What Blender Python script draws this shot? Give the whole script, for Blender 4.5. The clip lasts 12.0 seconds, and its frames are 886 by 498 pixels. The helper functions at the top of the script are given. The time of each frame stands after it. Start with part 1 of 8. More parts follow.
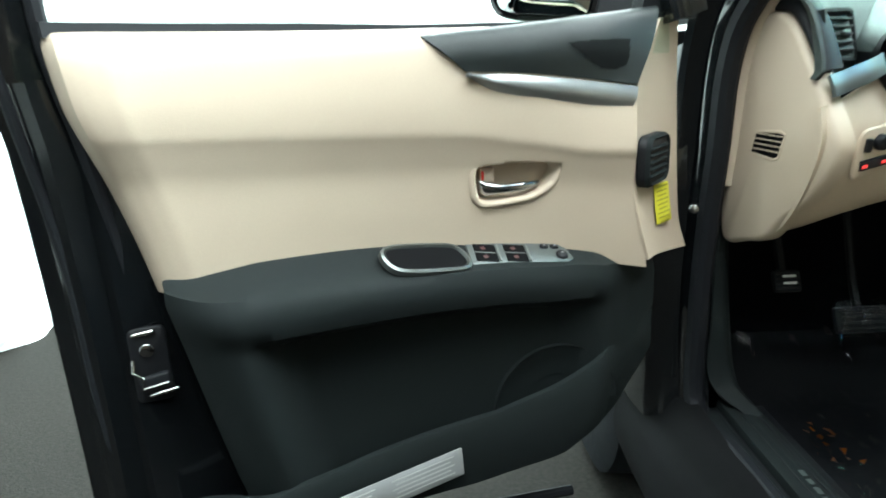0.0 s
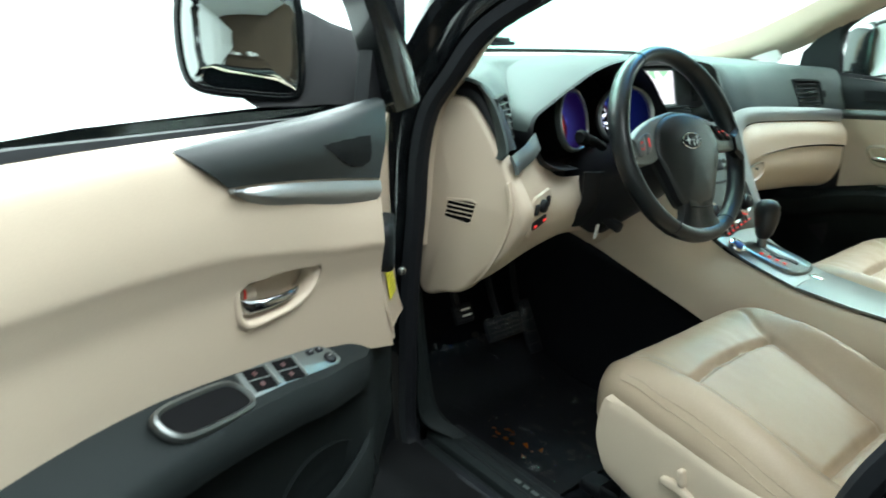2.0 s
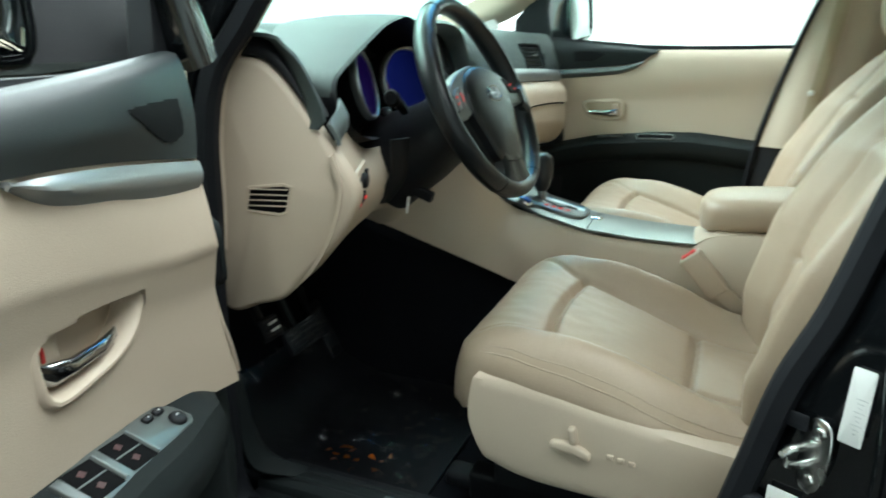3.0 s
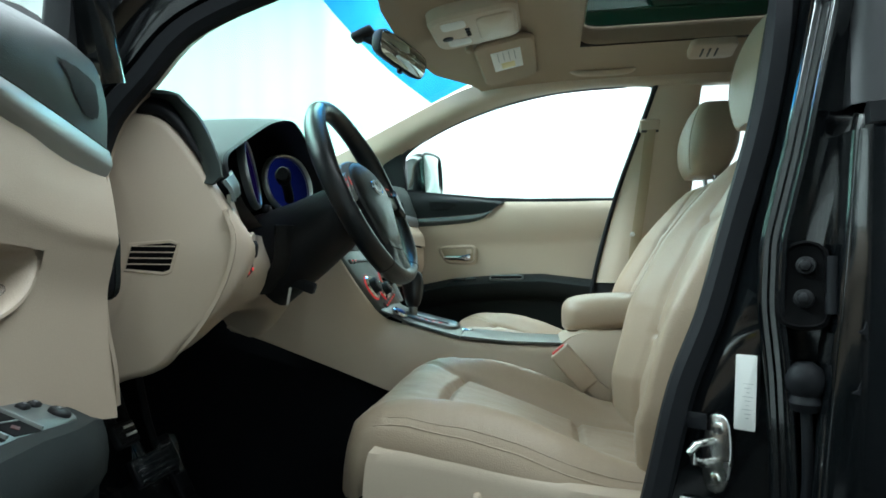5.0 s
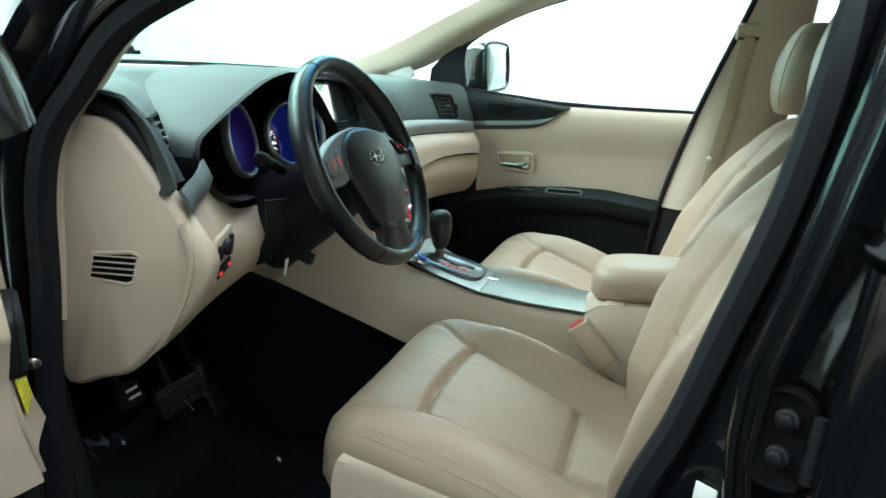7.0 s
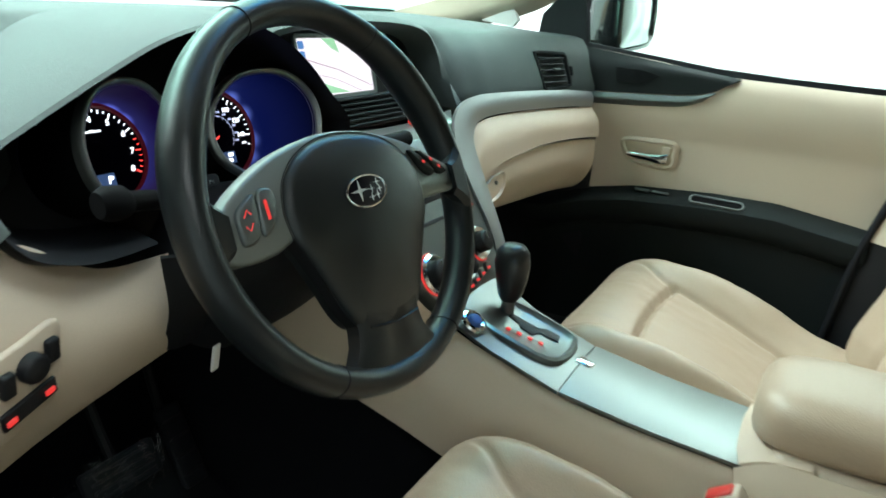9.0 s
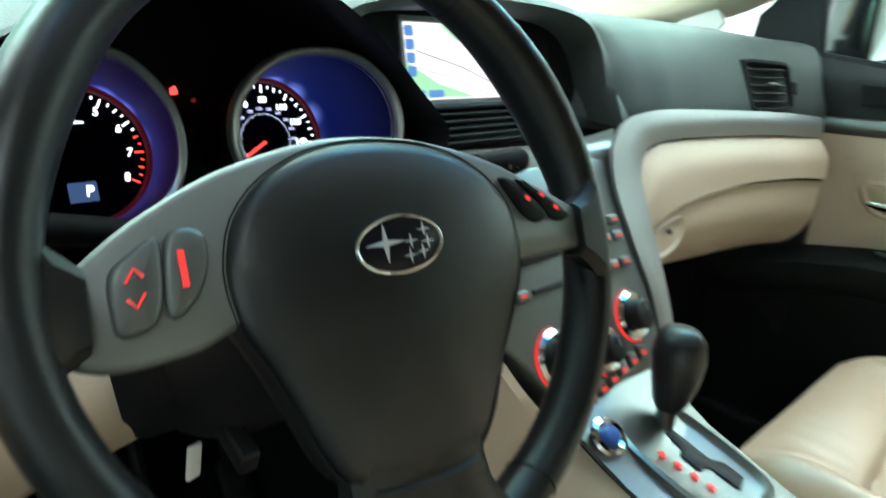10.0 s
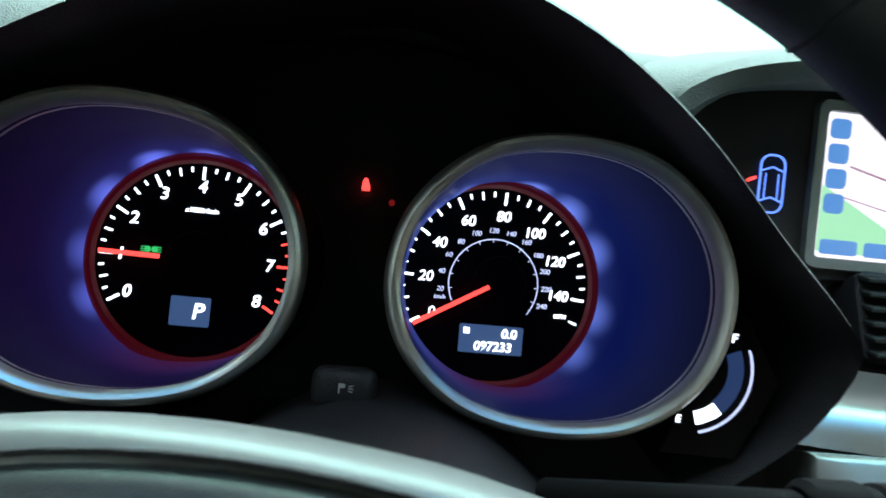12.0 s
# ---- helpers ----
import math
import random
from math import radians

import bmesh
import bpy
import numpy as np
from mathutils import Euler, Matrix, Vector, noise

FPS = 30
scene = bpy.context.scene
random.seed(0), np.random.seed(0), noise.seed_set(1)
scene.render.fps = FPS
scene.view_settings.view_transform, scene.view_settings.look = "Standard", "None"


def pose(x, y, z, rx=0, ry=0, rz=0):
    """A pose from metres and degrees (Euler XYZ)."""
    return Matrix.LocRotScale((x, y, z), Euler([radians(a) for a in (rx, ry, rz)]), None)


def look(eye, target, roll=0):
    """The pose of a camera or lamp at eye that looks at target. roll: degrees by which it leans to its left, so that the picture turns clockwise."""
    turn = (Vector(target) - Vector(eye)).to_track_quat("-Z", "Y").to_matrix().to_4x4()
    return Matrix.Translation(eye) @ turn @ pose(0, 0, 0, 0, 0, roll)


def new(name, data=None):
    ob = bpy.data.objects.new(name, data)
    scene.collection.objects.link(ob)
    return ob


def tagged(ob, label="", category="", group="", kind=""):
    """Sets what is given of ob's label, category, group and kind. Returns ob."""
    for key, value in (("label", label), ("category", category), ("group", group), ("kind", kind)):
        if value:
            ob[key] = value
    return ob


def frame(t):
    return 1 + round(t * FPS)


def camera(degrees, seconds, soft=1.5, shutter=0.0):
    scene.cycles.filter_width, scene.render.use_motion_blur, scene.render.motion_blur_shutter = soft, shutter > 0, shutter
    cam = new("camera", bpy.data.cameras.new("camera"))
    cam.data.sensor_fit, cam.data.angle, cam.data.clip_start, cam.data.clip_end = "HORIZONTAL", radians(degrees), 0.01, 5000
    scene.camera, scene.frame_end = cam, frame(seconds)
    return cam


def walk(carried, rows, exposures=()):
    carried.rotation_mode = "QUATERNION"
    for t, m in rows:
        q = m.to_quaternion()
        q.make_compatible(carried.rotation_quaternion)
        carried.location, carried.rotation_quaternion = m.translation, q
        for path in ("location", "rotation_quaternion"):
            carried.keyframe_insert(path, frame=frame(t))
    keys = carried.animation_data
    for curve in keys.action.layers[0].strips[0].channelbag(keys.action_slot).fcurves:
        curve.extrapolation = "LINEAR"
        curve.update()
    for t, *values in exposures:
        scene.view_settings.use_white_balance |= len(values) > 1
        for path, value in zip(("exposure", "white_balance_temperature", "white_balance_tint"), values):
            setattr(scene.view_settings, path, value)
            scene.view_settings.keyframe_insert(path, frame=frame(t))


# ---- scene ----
# World: x to the car's right (0 on its centre line), y to its front, z up, ground at 0.
cam = camera(68.6, 12.0, soft=1.7, shutter=0.4)
PATH = [
    (0.0, -1.3016, 0.0000, 1.2000, 73.97, 2.40, -0.70),
    (0.5, -1.3383, -0.1121, 1.2554, 75.30, 0.33, -3.97),
    (1.0, -1.3991, -0.1284, 1.3158, 74.92, -1.83, -12.54),
    (1.5, -1.5048, -0.0072, 1.3442, 72.40, -1.09, -26.06),
    (2.0, -1.5223, 0.1708, 1.3472, 72.47, -0.65, -38.31),
    (2.5, -1.5149, 0.3288, 1.3262, 72.47, 1.06, -50.47),
    (3.0, -1.5339, 0.4450, 1.2661, 72.44, 1.79, -66.21),
    (3.5, -1.5664, 0.5147, 1.1692, 79.70, 2.35, -76.52),
    (3.7, -1.5770, 0.5270, 1.1330, 82.00, 2.87, -79.14),
    (5.3, -1.6100, 0.5070, 1.0480, 90.49, 0.60, -80.12),
    (5.5, -1.6001, 0.4968, 1.0721, 88.24, 0.23, -79.18),
    (6.0, -1.5756, 0.4541, 1.1872, 82.58, -0.83, -77.93),
    (6.5, -1.5202, 0.3901, 1.2639, 77.90, -0.92, -74.56),
    (6.7, -1.4890, 0.3630, 1.2990, 76.49, -1.17, -72.82),
    (8.3, -1.0590, 0.4030, 1.3540, 70.11, -2.35, -63.74),
    (8.5, -0.9949, 0.4106, 1.3539, 69.92, -2.64, -61.82),
    (9.0, -0.8442, 0.4916, 1.3458, 69.31, -3.06, -58.63),
    (9.5, -0.7006, 0.5332, 1.3259, 69.18, -3.11, -52.19),
    (10.0, -0.5744, 0.6037, 1.2893, 70.61, -3.39, -42.22),
    (10.5, -0.4640, 0.6807, 1.2897, 74.35, -3.44, -28.65),
    (11.0, -0.4091, 0.7351, 1.2905, 75.45, -5.46, -18.33),
    (11.5, -0.3644, 0.7748, 1.2838, 76.03, -6.15, -8.18),
    (12.0, -0.3402, 0.8183, 1.2774, 75.72, -6.03, -2.51),
]
walk(cam, [(t, pose(*row)) for t, *row in PATH],
     exposures=[(0.0, 1.05, 6400, 10), (1.0, 1.0, 6400, 10), (1.5, 0.90, 6400, 10), (2.5, 0.62, 6400, 10), (3.5, 0.44, 6400, 10), (5.5, 0.06, 6050, 10), (6.0, 0.22, 6050, 10), (6.5, 0.40, 6150, 10), (8.5, 0.35, 6400, 10),
                (9.5, 0.5, 6500, 10), (10.0, 0.7, 6450, 10), (10.5, 0.90, 6300, 10), (11.2, 0.84, 6250, 10), (12.0, 0.58, 6250, 10)])

# ---- light ----
world = bpy.data.worlds.new("studio_air")
scene.world = world
world.use_nodes = True
world.node_tree.nodes["Background"].inputs[0].default_value = (0.9, 1.0, 0.96, 1)
world.node_tree.nodes["Background"].inputs[1].default_value = 0.10


def softbox(name, x, y, z, sx, sy, power, target, tint=(0.91, 1.0, 1.0)):
    data = bpy.data.lights.new(name, "AREA")
    data.shape, data.size, data.size_y, data.energy, data.color = "RECTANGLE", sx, sy, power, tint
    ob = new(name, data)
    ob.matrix_world = look((x, y, z), target)
    return ob


softbox("softbox_lamp", -1.25, -0.45, 3.6, 2.4, 2.4, 88, (-1.2, 0.3, 0.8))
softbox("softbox_lamp", 1.9, 0.8, 3.4, 2.2, 3.0, 250, (1.5, 0.8, 0), (0.86, 1.0, 1.0))
softbox("softbox_lamp", -0.2, 3.6, 3.4, 4.5, 1.8, 340, (-0.2, 3.4, 0), (0.83, 1.0, 0.99))

# ---- materials ----


def material(name, color, rough=0.5, metal=0.0, grain=0.0, scale=300.0, bump=0.0, stain=0.0, stain_scale=6.0, coat=0.0, spec=0.5):
    """A surface with fine grain relief, and slow stains in its colour and gloss."""
    m = bpy.data.materials.new(name)
    m.use_nodes = True
    nt = m.node_tree
    b = nt.nodes["Principled BSDF"]
    b.inputs["Base Color"].default_value = (*color, 1)
    b.inputs["Roughness"].default_value = rough
    b.inputs["Metallic"].default_value = metal
    b.inputs["Coat Weight"].default_value = coat
    b.inputs["Coat Roughness"].default_value = 0.06
    b.inputs["Specular IOR Level"].default_value = spec
    co = nt.nodes.new("ShaderNodeTexCoord")
    if stain or grain:
        n1 = nt.nodes.new("ShaderNodeTexNoise")
        n1.inputs["Scale"].default_value, n1.inputs["Detail"].default_value = stain_scale, 4
        n2 = nt.nodes.new("ShaderNodeTexNoise")
        n2.inputs["Scale"].default_value, n2.inputs["Detail"].default_value = scale, 2
        nt.links.new(co.outputs["Object"], n1.inputs["Vector"])
        nt.links.new(co.outputs["Object"], n2.inputs["Vector"])
        hsv = nt.nodes.new("ShaderNodeHueSaturation")
        hsv.inputs["Color"].default_value = (*color, 1)
        mr = nt.nodes.new("ShaderNodeMapRange")
        mr.inputs["To Min"].default_value, mr.inputs["To Max"].default_value = 1 - stain, 1 + stain
        mr2 = nt.nodes.new("ShaderNodeMapRange")
        mr2.inputs["To Min"].default_value, mr2.inputs["To Max"].default_value = 1 - grain, 1 + grain
        mul = nt.nodes.new("ShaderNodeMath")
        mul.operation = "MULTIPLY"
        nt.links.new(n1.outputs["Fac"], mr.inputs["Value"])
        nt.links.new(n2.outputs["Fac"], mr2.inputs["Value"])
        nt.links.new(mr.outputs["Result"], mul.inputs[0])
        nt.links.new(mr2.outputs["Result"], mul.inputs[1])
        nt.links.new(mul.outputs["Value"], hsv.inputs["Value"])
        nt.links.new(hsv.outputs["Color"], b.inputs["Base Color"])
        ra = nt.nodes.new("ShaderNodeMapRange")
        ra.inputs["To Min"].default_value, ra.inputs["To Max"].default_value = max(0.02, rough - 0.08), min(1, rough + 0.08)
        nt.links.new(n1.outputs["Fac"], ra.inputs["Value"])
        nt.links.new(ra.outputs["Result"], b.inputs["Roughness"])
    if bump:
        v = nt.nodes.new("ShaderNodeTexVoronoi")
        v.inputs["Scale"].default_value = scale * 2
        nt.links.new(co.outputs["Object"], v.inputs["Vector"])
        bp = nt.nodes.new("ShaderNodeBump")
        bp.inputs["Strength"].default_value, bp.inputs["Distance"].default_value = bump, 0.0006
        nt.links.new(v.outputs["Distance"], bp.inputs["Height"])
        nt.links.new(bp.outputs["Normal"], b.inputs["Normal"])
    return m


def glow(name, color, strength):
    m = bpy.data.materials.new(name)
    m.use_nodes = True
    b = m.node_tree.nodes["Principled BSDF"]
    b.inputs["Base Color"].default_value = (0.02, 0.02, 0.02, 1)
    b.inputs["Emission Color"].default_value = (*color, 1)
    b.inputs["Emission Strength"].default_value = strength
    return m


def clear(name, color, gloss=0.06):
    """Thin clear pane: light passes straight, a little mirrors."""
    m = bpy.data.materials.new(name)
    m.use_nodes = True
    nt = m.node_tree
    nt.nodes.clear()
    out = nt.nodes.new("ShaderNodeOutputMaterial")
    mix = nt.nodes.new("ShaderNodeMixShader")
    tr = nt.nodes.new("ShaderNodeBsdfTransparent")
    gl = nt.nodes.new("ShaderNodeBsdfGlossy")
    tr.inputs["Color"].default_value = (*color, 1)
    gl.inputs["Roughness"].default_value = 0.02
    mix.inputs[0].default_value = gloss
    nt.links.new(tr.outputs[0], mix.inputs[1])
    nt.links.new(gl.outputs[0], mix.inputs[2])
    nt.links.new(mix.outputs[0], out.inputs["Surface"])
    return m


BEIGE = material("beige_trim", (0.555, 0.455, 0.350), 0.50, grain=0.04, scale=420, bump=0.25, stain=0.04)
LEATHER = material("beige_leather", (0.415, 0.320, 0.231), 0.38, grain=0.05, scale=260, bump=0.45, stain=0.06, stain_scale=9)
HEADLINE = material("beige_headliner", (0.375, 0.300, 0.220), 0.9, grain=0.10, scale=900, stain=0.04)
DARK = material("charcoal_trim", (0.0135, 0.0175, 0.0178), 0.60, grain=0.08, scale=500, bump=0.4, stain=0.10, spec=0.12)
DASHTOP = material("soft_dash_skin", (0.049, 0.066, 0.063), 0.60, grain=0.08, scale=450, bump=0.5, stain=0.08, spec=0.4)
BLACK = material("black_trim", (0.006, 0.007, 0.009), 0.55, grain=0.1, scale=400, bump=0.3, stain=0.1, spec=0.35)
WHEEL = material("black_wheel_leather", (0.0088, 0.0110, 0.0120), 0.32, grain=0.10, scale=900, bump=0.12, stain=0.2, stain_scale=14)
PAINT = material("black_car_paint", (0.0050, 0.0062, 0.0072), 0.16, coat=1.0, stain=0.1)
MOULDING = material("grey_moulding", (0.026, 0.028, 0.030), 0.45, grain=0.06, scale=500, stain=0.12, stain_scale=20, spec=0.4)
RUBBER = material("black_rubber", (0.0095, 0.0108, 0.0135), 0.60, stain=0.2, stain_scale=30, spec=0.22)
SILVER = material("silver_painted_trim", (0.178, 0.194, 0.190), 0.36, metal=0.85, grain=0.03, scale=800, stain=0.04)
COVER = material("black_airbag_skin", (0.0085, 0.0112, 0.0120), 0.36, grain=0.06, scale=1200, bump=0.10, stain=0.08, spec=0.6)
SILVERL = material("light_silver_trim", (0.36, 0.385, 0.39), 0.38, metal=0.72, grain=0.03, scale=800, stain=0.04)
WHEELGREY = material("grey_spoke_paint", (0.175, 0.195, 0.188), 0.45, metal=0.40, grain=0.03, scale=800, stain=0.05)
SILVERD = material("grey_painted_trim", (0.140, 0.158, 0.155), 0.42, metal=0.65, grain=0.03, scale=800, stain=0.05)
DARKCHROME = material("dark_chrome", (0.38, 0.39, 0.40), 0.14, metal=1.0, stain=0.05)
CHROME = material("chrome", (0.75, 0.76, 0.78), 0.10, metal=1.0, stain=0.02)
ZINC = material("zinc_plated_steel", (0.62, 0.62, 0.60), 0.25, metal=1.0, grain=0.1, scale=200, stain=0.15, stain_scale=40)
CARPET = material("black_carpet", (0.0055, 0.0065, 0.0085), 0.95, grain=0.4, scale=900, stain=0.25, stain_scale=12, spec=0.1)
MATBLACK = material("black_rubber_mat", (0.0055, 0.0062, 0.0075), 0.5, grain=0.15, scale=300, stain=0.3, stain_scale=14, spec=0.2)
CONCRETE = material("grey_floor", (0.0170, 0.0150, 0.0128), 0.85, grain=0.85, scale=70, bump=1.0, stain=0.25, stain_scale=1.5, spec=0.2)
CURTAIN = material("white_curtain", (0.86, 0.90, 0.88), 0.85, grain=0.02, scale=300, stain=0.03, stain_scale=1.2)
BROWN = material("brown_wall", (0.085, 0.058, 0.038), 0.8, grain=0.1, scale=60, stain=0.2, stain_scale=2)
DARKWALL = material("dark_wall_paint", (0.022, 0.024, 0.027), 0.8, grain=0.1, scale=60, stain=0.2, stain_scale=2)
MIRROR = material("mirror_glass", (0.80, 0.86, 0.84), 0.01, metal=1.0)
PAPER = material("white_label", (0.78, 0.78, 0.75), 0.6, stain=0.05, stain_scale=40)
GREYLABEL = material("grey_label", (0.30, 0.31, 0.31), 0.5, stain=0.1, stain_scale=40)
YELLOW = material("yellow_label", (0.75, 0.70, 0.05), 0.55, stain=0.06, stain_scale=50)
REDP = material("red_button", (0.65, 0.04, 0.03), 0.4)
INK = material("dark_print", (0.06, 0.06, 0.06), 0.7)
BLUEK = material("blue_key", (0.03, 0.10, 0.35), 0.3)
WINDSHIELD = clear("green_windshield_glass", (0.74, 0.96, 0.89))
SIDEGLASS = clear("side_glass", (0.90, 0.97, 0.94), 0.04)
SHADEBAND = clear("blue_shade_band", (0.16, 0.50, 0.74), 0.05)
WHITEGLOW = glow("white_backlight", (0.85, 0.92, 1.0), 2.2)
REDGLOW = glow("red_backlight", (1.0, 0.06, 0.05), 1.6)
DIMRED = glow("dim_red_backlight", (0.75, 0.035, 0.03), 0.8)
FAINTRED = glow("faint_red_backlight", (0.50, 0.03, 0.03), 0.10)
# Charcoal trim copied lighter and glossier, for light the driver's sail catches.
SAILSKIN = material("lit_satin_charcoal", (0.0150, 0.0205, 0.0210), 0.46, grain=0.06, scale=500, bump=0.3, stain=0.08, spec=0.42)
GRILLECLOTH = material("black_grille_mesh", (0.0045, 0.0058, 0.0062), 0.7, grain=0.3, scale=1500, bump=0.6, spec=0.12)
# Matt black parts; also laid in recesses in place of their shade.
WELL = material("matt_black_and_shade", (0.0035, 0.0036, 0.0042), 0.8, grain=0.1, scale=300, spec=0.1)
GREENGLOW = glow("green_backlight", (0.05, 0.8, 0.2), 0.5)
BLUEGLOW = glow("blue_backlight", (0.12, 0.25, 1.0), 1.2)
LCD = glow("lcd_panel", (0.06, 0.12, 0.28), 0.5)

# ---- mesh helpers ----


def V(*a):
    return Vector(a)


def part(name, bm, mat, parent=None, label="", sharp=38):
    bmesh.ops.recalc_face_normals(bm, faces=bm.faces)
    for f in bm.faces:
        f.smooth = True
    lim = radians(sharp)
    for e in bm.edges:
        if len(e.link_faces) == 2 and e.calc_face_angle(0) > lim:
            e.smooth = False
    me = bpy.data.meshes.new(name)
    bm.to_mesh(me)
    bm.free()
    me.materials.append(mat)
    ob = new(name, me)
    if parent:
        ob.parent = parent
    if label:
        ob["label"] = label
    return ob


def thing(name, label, category, group="", at=None, kind=""):
    ob = new(name)
    ob.empty_display_size = 0.05
    if at is not None:
        ob.matrix_world = at
    return tagged(ob, label, category, group, kind)


def curve(pts, n, closed=False):
    """A smooth line through the points, n samples evenly spaced along it."""
    p = [Vector(q) for q in pts]
    if closed:
        p = [p[-1]] + p + [p[0], p[1]]
    else:
        p = [p[0] * 2 - p[1]] + p + [p[-1] * 2 - p[-2]]
    fine = []
    for i in range(1, len(p) - 2):
        a, b, c, d = p[i - 1:i + 3]
        for k in range(12):
            t = k / 12
            fine.append(0.5 * (2 * b + (c - a) * t + (2 * a - 5 * b + 4 * c - d) * t * t + (3 * b - a - 3 * c + d) * t ** 3))
    fine.append(p[-2].copy())
    return resample(fine, n, closed)


def resample(fine, n, closed=False):
    fine = [Vector(q) for q in fine]
    acc = [0.0]
    for a, b in zip(fine, fine[1:]):
        acc.append(acc[-1] + (b - a).length)
    out, j = [], 0
    for i in range(n):
        s = acc[-1] * i / (n if closed else n - 1)
        while j < len(acc) - 2 and acc[j + 1] < s:
            j += 1
        k = (s - acc[j]) / max(acc[j + 1] - acc[j], 1e-9)
        out.append(fine[j].lerp(fine[j + 1], k))
    return out


def loft(rings, caps=True, closed=True, wrap=False, first=True):
    bm = bmesh.new()
    vs = [[bm.verts.new(p) for p in r] for r in rings]
    m = len(rings[0])
    pairs = list(zip(vs, vs[1:])) + ([(vs[-1], vs[0])] if wrap else [])
    for a, b in pairs:
        for i in range(m if closed else m - 1):
            j = (i + 1) % m
            bm.faces.new((a[i], a[j], b[j], b[i]))
    if caps and closed and not wrap:
        for ring in (vs[0], vs[-1])[0 if first else 1:]:
            c = bm.verts.new(sum((v.co for v in ring), Vector()) / m)
            for i in range(m):
                bm.faces.new((ring[i], ring[(i + 1) % m], c))
    return bm


def grid(pts, thick=0.0, flip=False):
    """A sheet through rows of points, thickened away from its face."""
    bm = bmesh.new()
    nv, nu = len(pts), len(pts[0])
    top = [[bm.verts.new(p) for p in r] for r in pts]
    for j in range(nv - 1):
        for i in range(nu - 1):
            bm.faces.new((top[j][i], top[j][i + 1], top[j + 1][i + 1], top[j + 1][i]))
    if thick:
        bm.normal_update()
        s = 1 if flip else -1
        low = [[bm.verts.new(v.co + s * thick * v.normal) for v in r] for r in top]
        for j in range(nv - 1):
            for i in range(nu - 1):
                bm.faces.new((low[j][i + 1], low[j][i], low[j + 1][i], low[j + 1][i + 1]))
        rim = [(0, i) for i in range(nu)] + [(j, nu - 1) for j in range(1, nv)] + [(nv - 1, i) for i in range(nu - 2, -1, -1)] + [(j, 0) for j in range(nv - 2, 0, -1)]
        for (a, b), (c, d) in zip(rim, rim[1:] + rim[:1]):
            bm.faces.new((top[a][b], low[a][b], low[c][d], top[c][d]))
    return bm


def skin(rows, nu=24, nv=16, thick=0.004, flip=False, straight=False):
    """A sheet stretched over lines: each row a smooth line, smooth across the rows too."""
    r = [resample([Vector(q) for q in row], nu) if straight else curve(row, nu) for row in rows]
    if len(r) > 2:
        cols = [curve([row[i] for row in r], nv) for i in range(nu)]
        r = [[cols[i][j] for i in range(nu)] for j in range(nv)]
    else:
        r = [[r[0][i].lerp(r[1][i], j / (nv - 1)) for i in range(nu)] for j in range(nv)]
    return grid(r, thick, flip)


def sweep(path, profile, up=(0, 0, 1), closed=False, caps=True):
    """Profile points (a, b): a sideways, b along up, carried along the path."""
    path = [Vector(p) for p in path]
    n, rings = len(path), []
    for i, p in enumerate(path):
        a = path[(i - 1) % n] if closed or i else p
        b = path[(i + 1) % n] if closed or i < n - 1 else p
        t = (b - a).normalized()
        u = Vector(up[i]) if isinstance(up, list) else Vector(up)
        side = t.cross(u).normalized()
        u = side.cross(t)
        rings.append([p + side * q[0] + u * q[1] for q in profile])
    return loft(rings, caps=caps, wrap=closed)


def circle(r, n=12, ry=None):
    return [(r * math.cos(2 * math.pi * i / n), (ry or r) * math.sin(2 * math.pi * i / n)) for i in range(n)]


def tube(path, r, n=10, up=(0, 0, 1), closed=False):
    return sweep(path, circle(r, n), up, closed)


def inset(poly, d):
    """A closed outline drawn in by d."""
    n, out = len(poly), []
    area = sum(poly[i][0] * poly[(i + 1) % n][1] - poly[(i + 1) % n][0] * poly[i][1] for i in range(n))
    s = 1 if area > 0 else -1
    for i in range(n):
        a, b, c = (Vector(poly[k % n][:2]) for k in (i - 1, i, i + 1))
        e1, e2 = (b - a), (c - b)
        e1 = e1.normalized() if e1.length > 1e-9 else Vector((1, 0))
        e2 = e2.normalized() if e2.length > 1e-9 else e1
        nn = Vector((-e1.y - e2.y, e1.x + e2.x)) * s
        nn = nn.normalized() if nn.length > 1e-6 else Vector((-e1.y, e1.x)) * s
        out.append((b.x + nn.x * d, b.y + nn.y * d))
    return out


def slab(poly, h, m=None, bevel=0.002, low=0.0, dome=0.0):
    """A plate of that outline in a local xy plane, its upper edge rounded."""
    m = m or Matrix()
    rings = [(poly, low), (poly, h - bevel), (inset(poly, bevel * 0.35), h - bevel * 0.35), (inset(poly, bevel), h)]
    if dome:
        c = Vector((sum(p[0] for p in poly) / len(poly), sum(p[1] for p in poly) / len(poly)))
        base = inset(poly, bevel)
        for k in (0.75, 0.5, 0.25):
            rings.append(([tuple(c.lerp(Vector(p), k)) for p in base], h + dome * (1 - k * k)))
    return loft([[m @ V(x, y, z) for x, y in pl] for pl, z in rings])


def rrect(w, h, r, n=5, cx=0.0, cy=0.0):
    out = []
    for sx, sy, a0 in ((1, 1, 0), (-1, 1, 90), (-1, -1, 180), (1, -1, 270)):
        for k in range(n + 1):
            a = radians(a0 + 90 * k / n)
            out.append((cx + sx * (w / 2 - r) + r * math.cos(a), cy + sy * (h / 2 - r) + r * math.sin(a)))
    return out


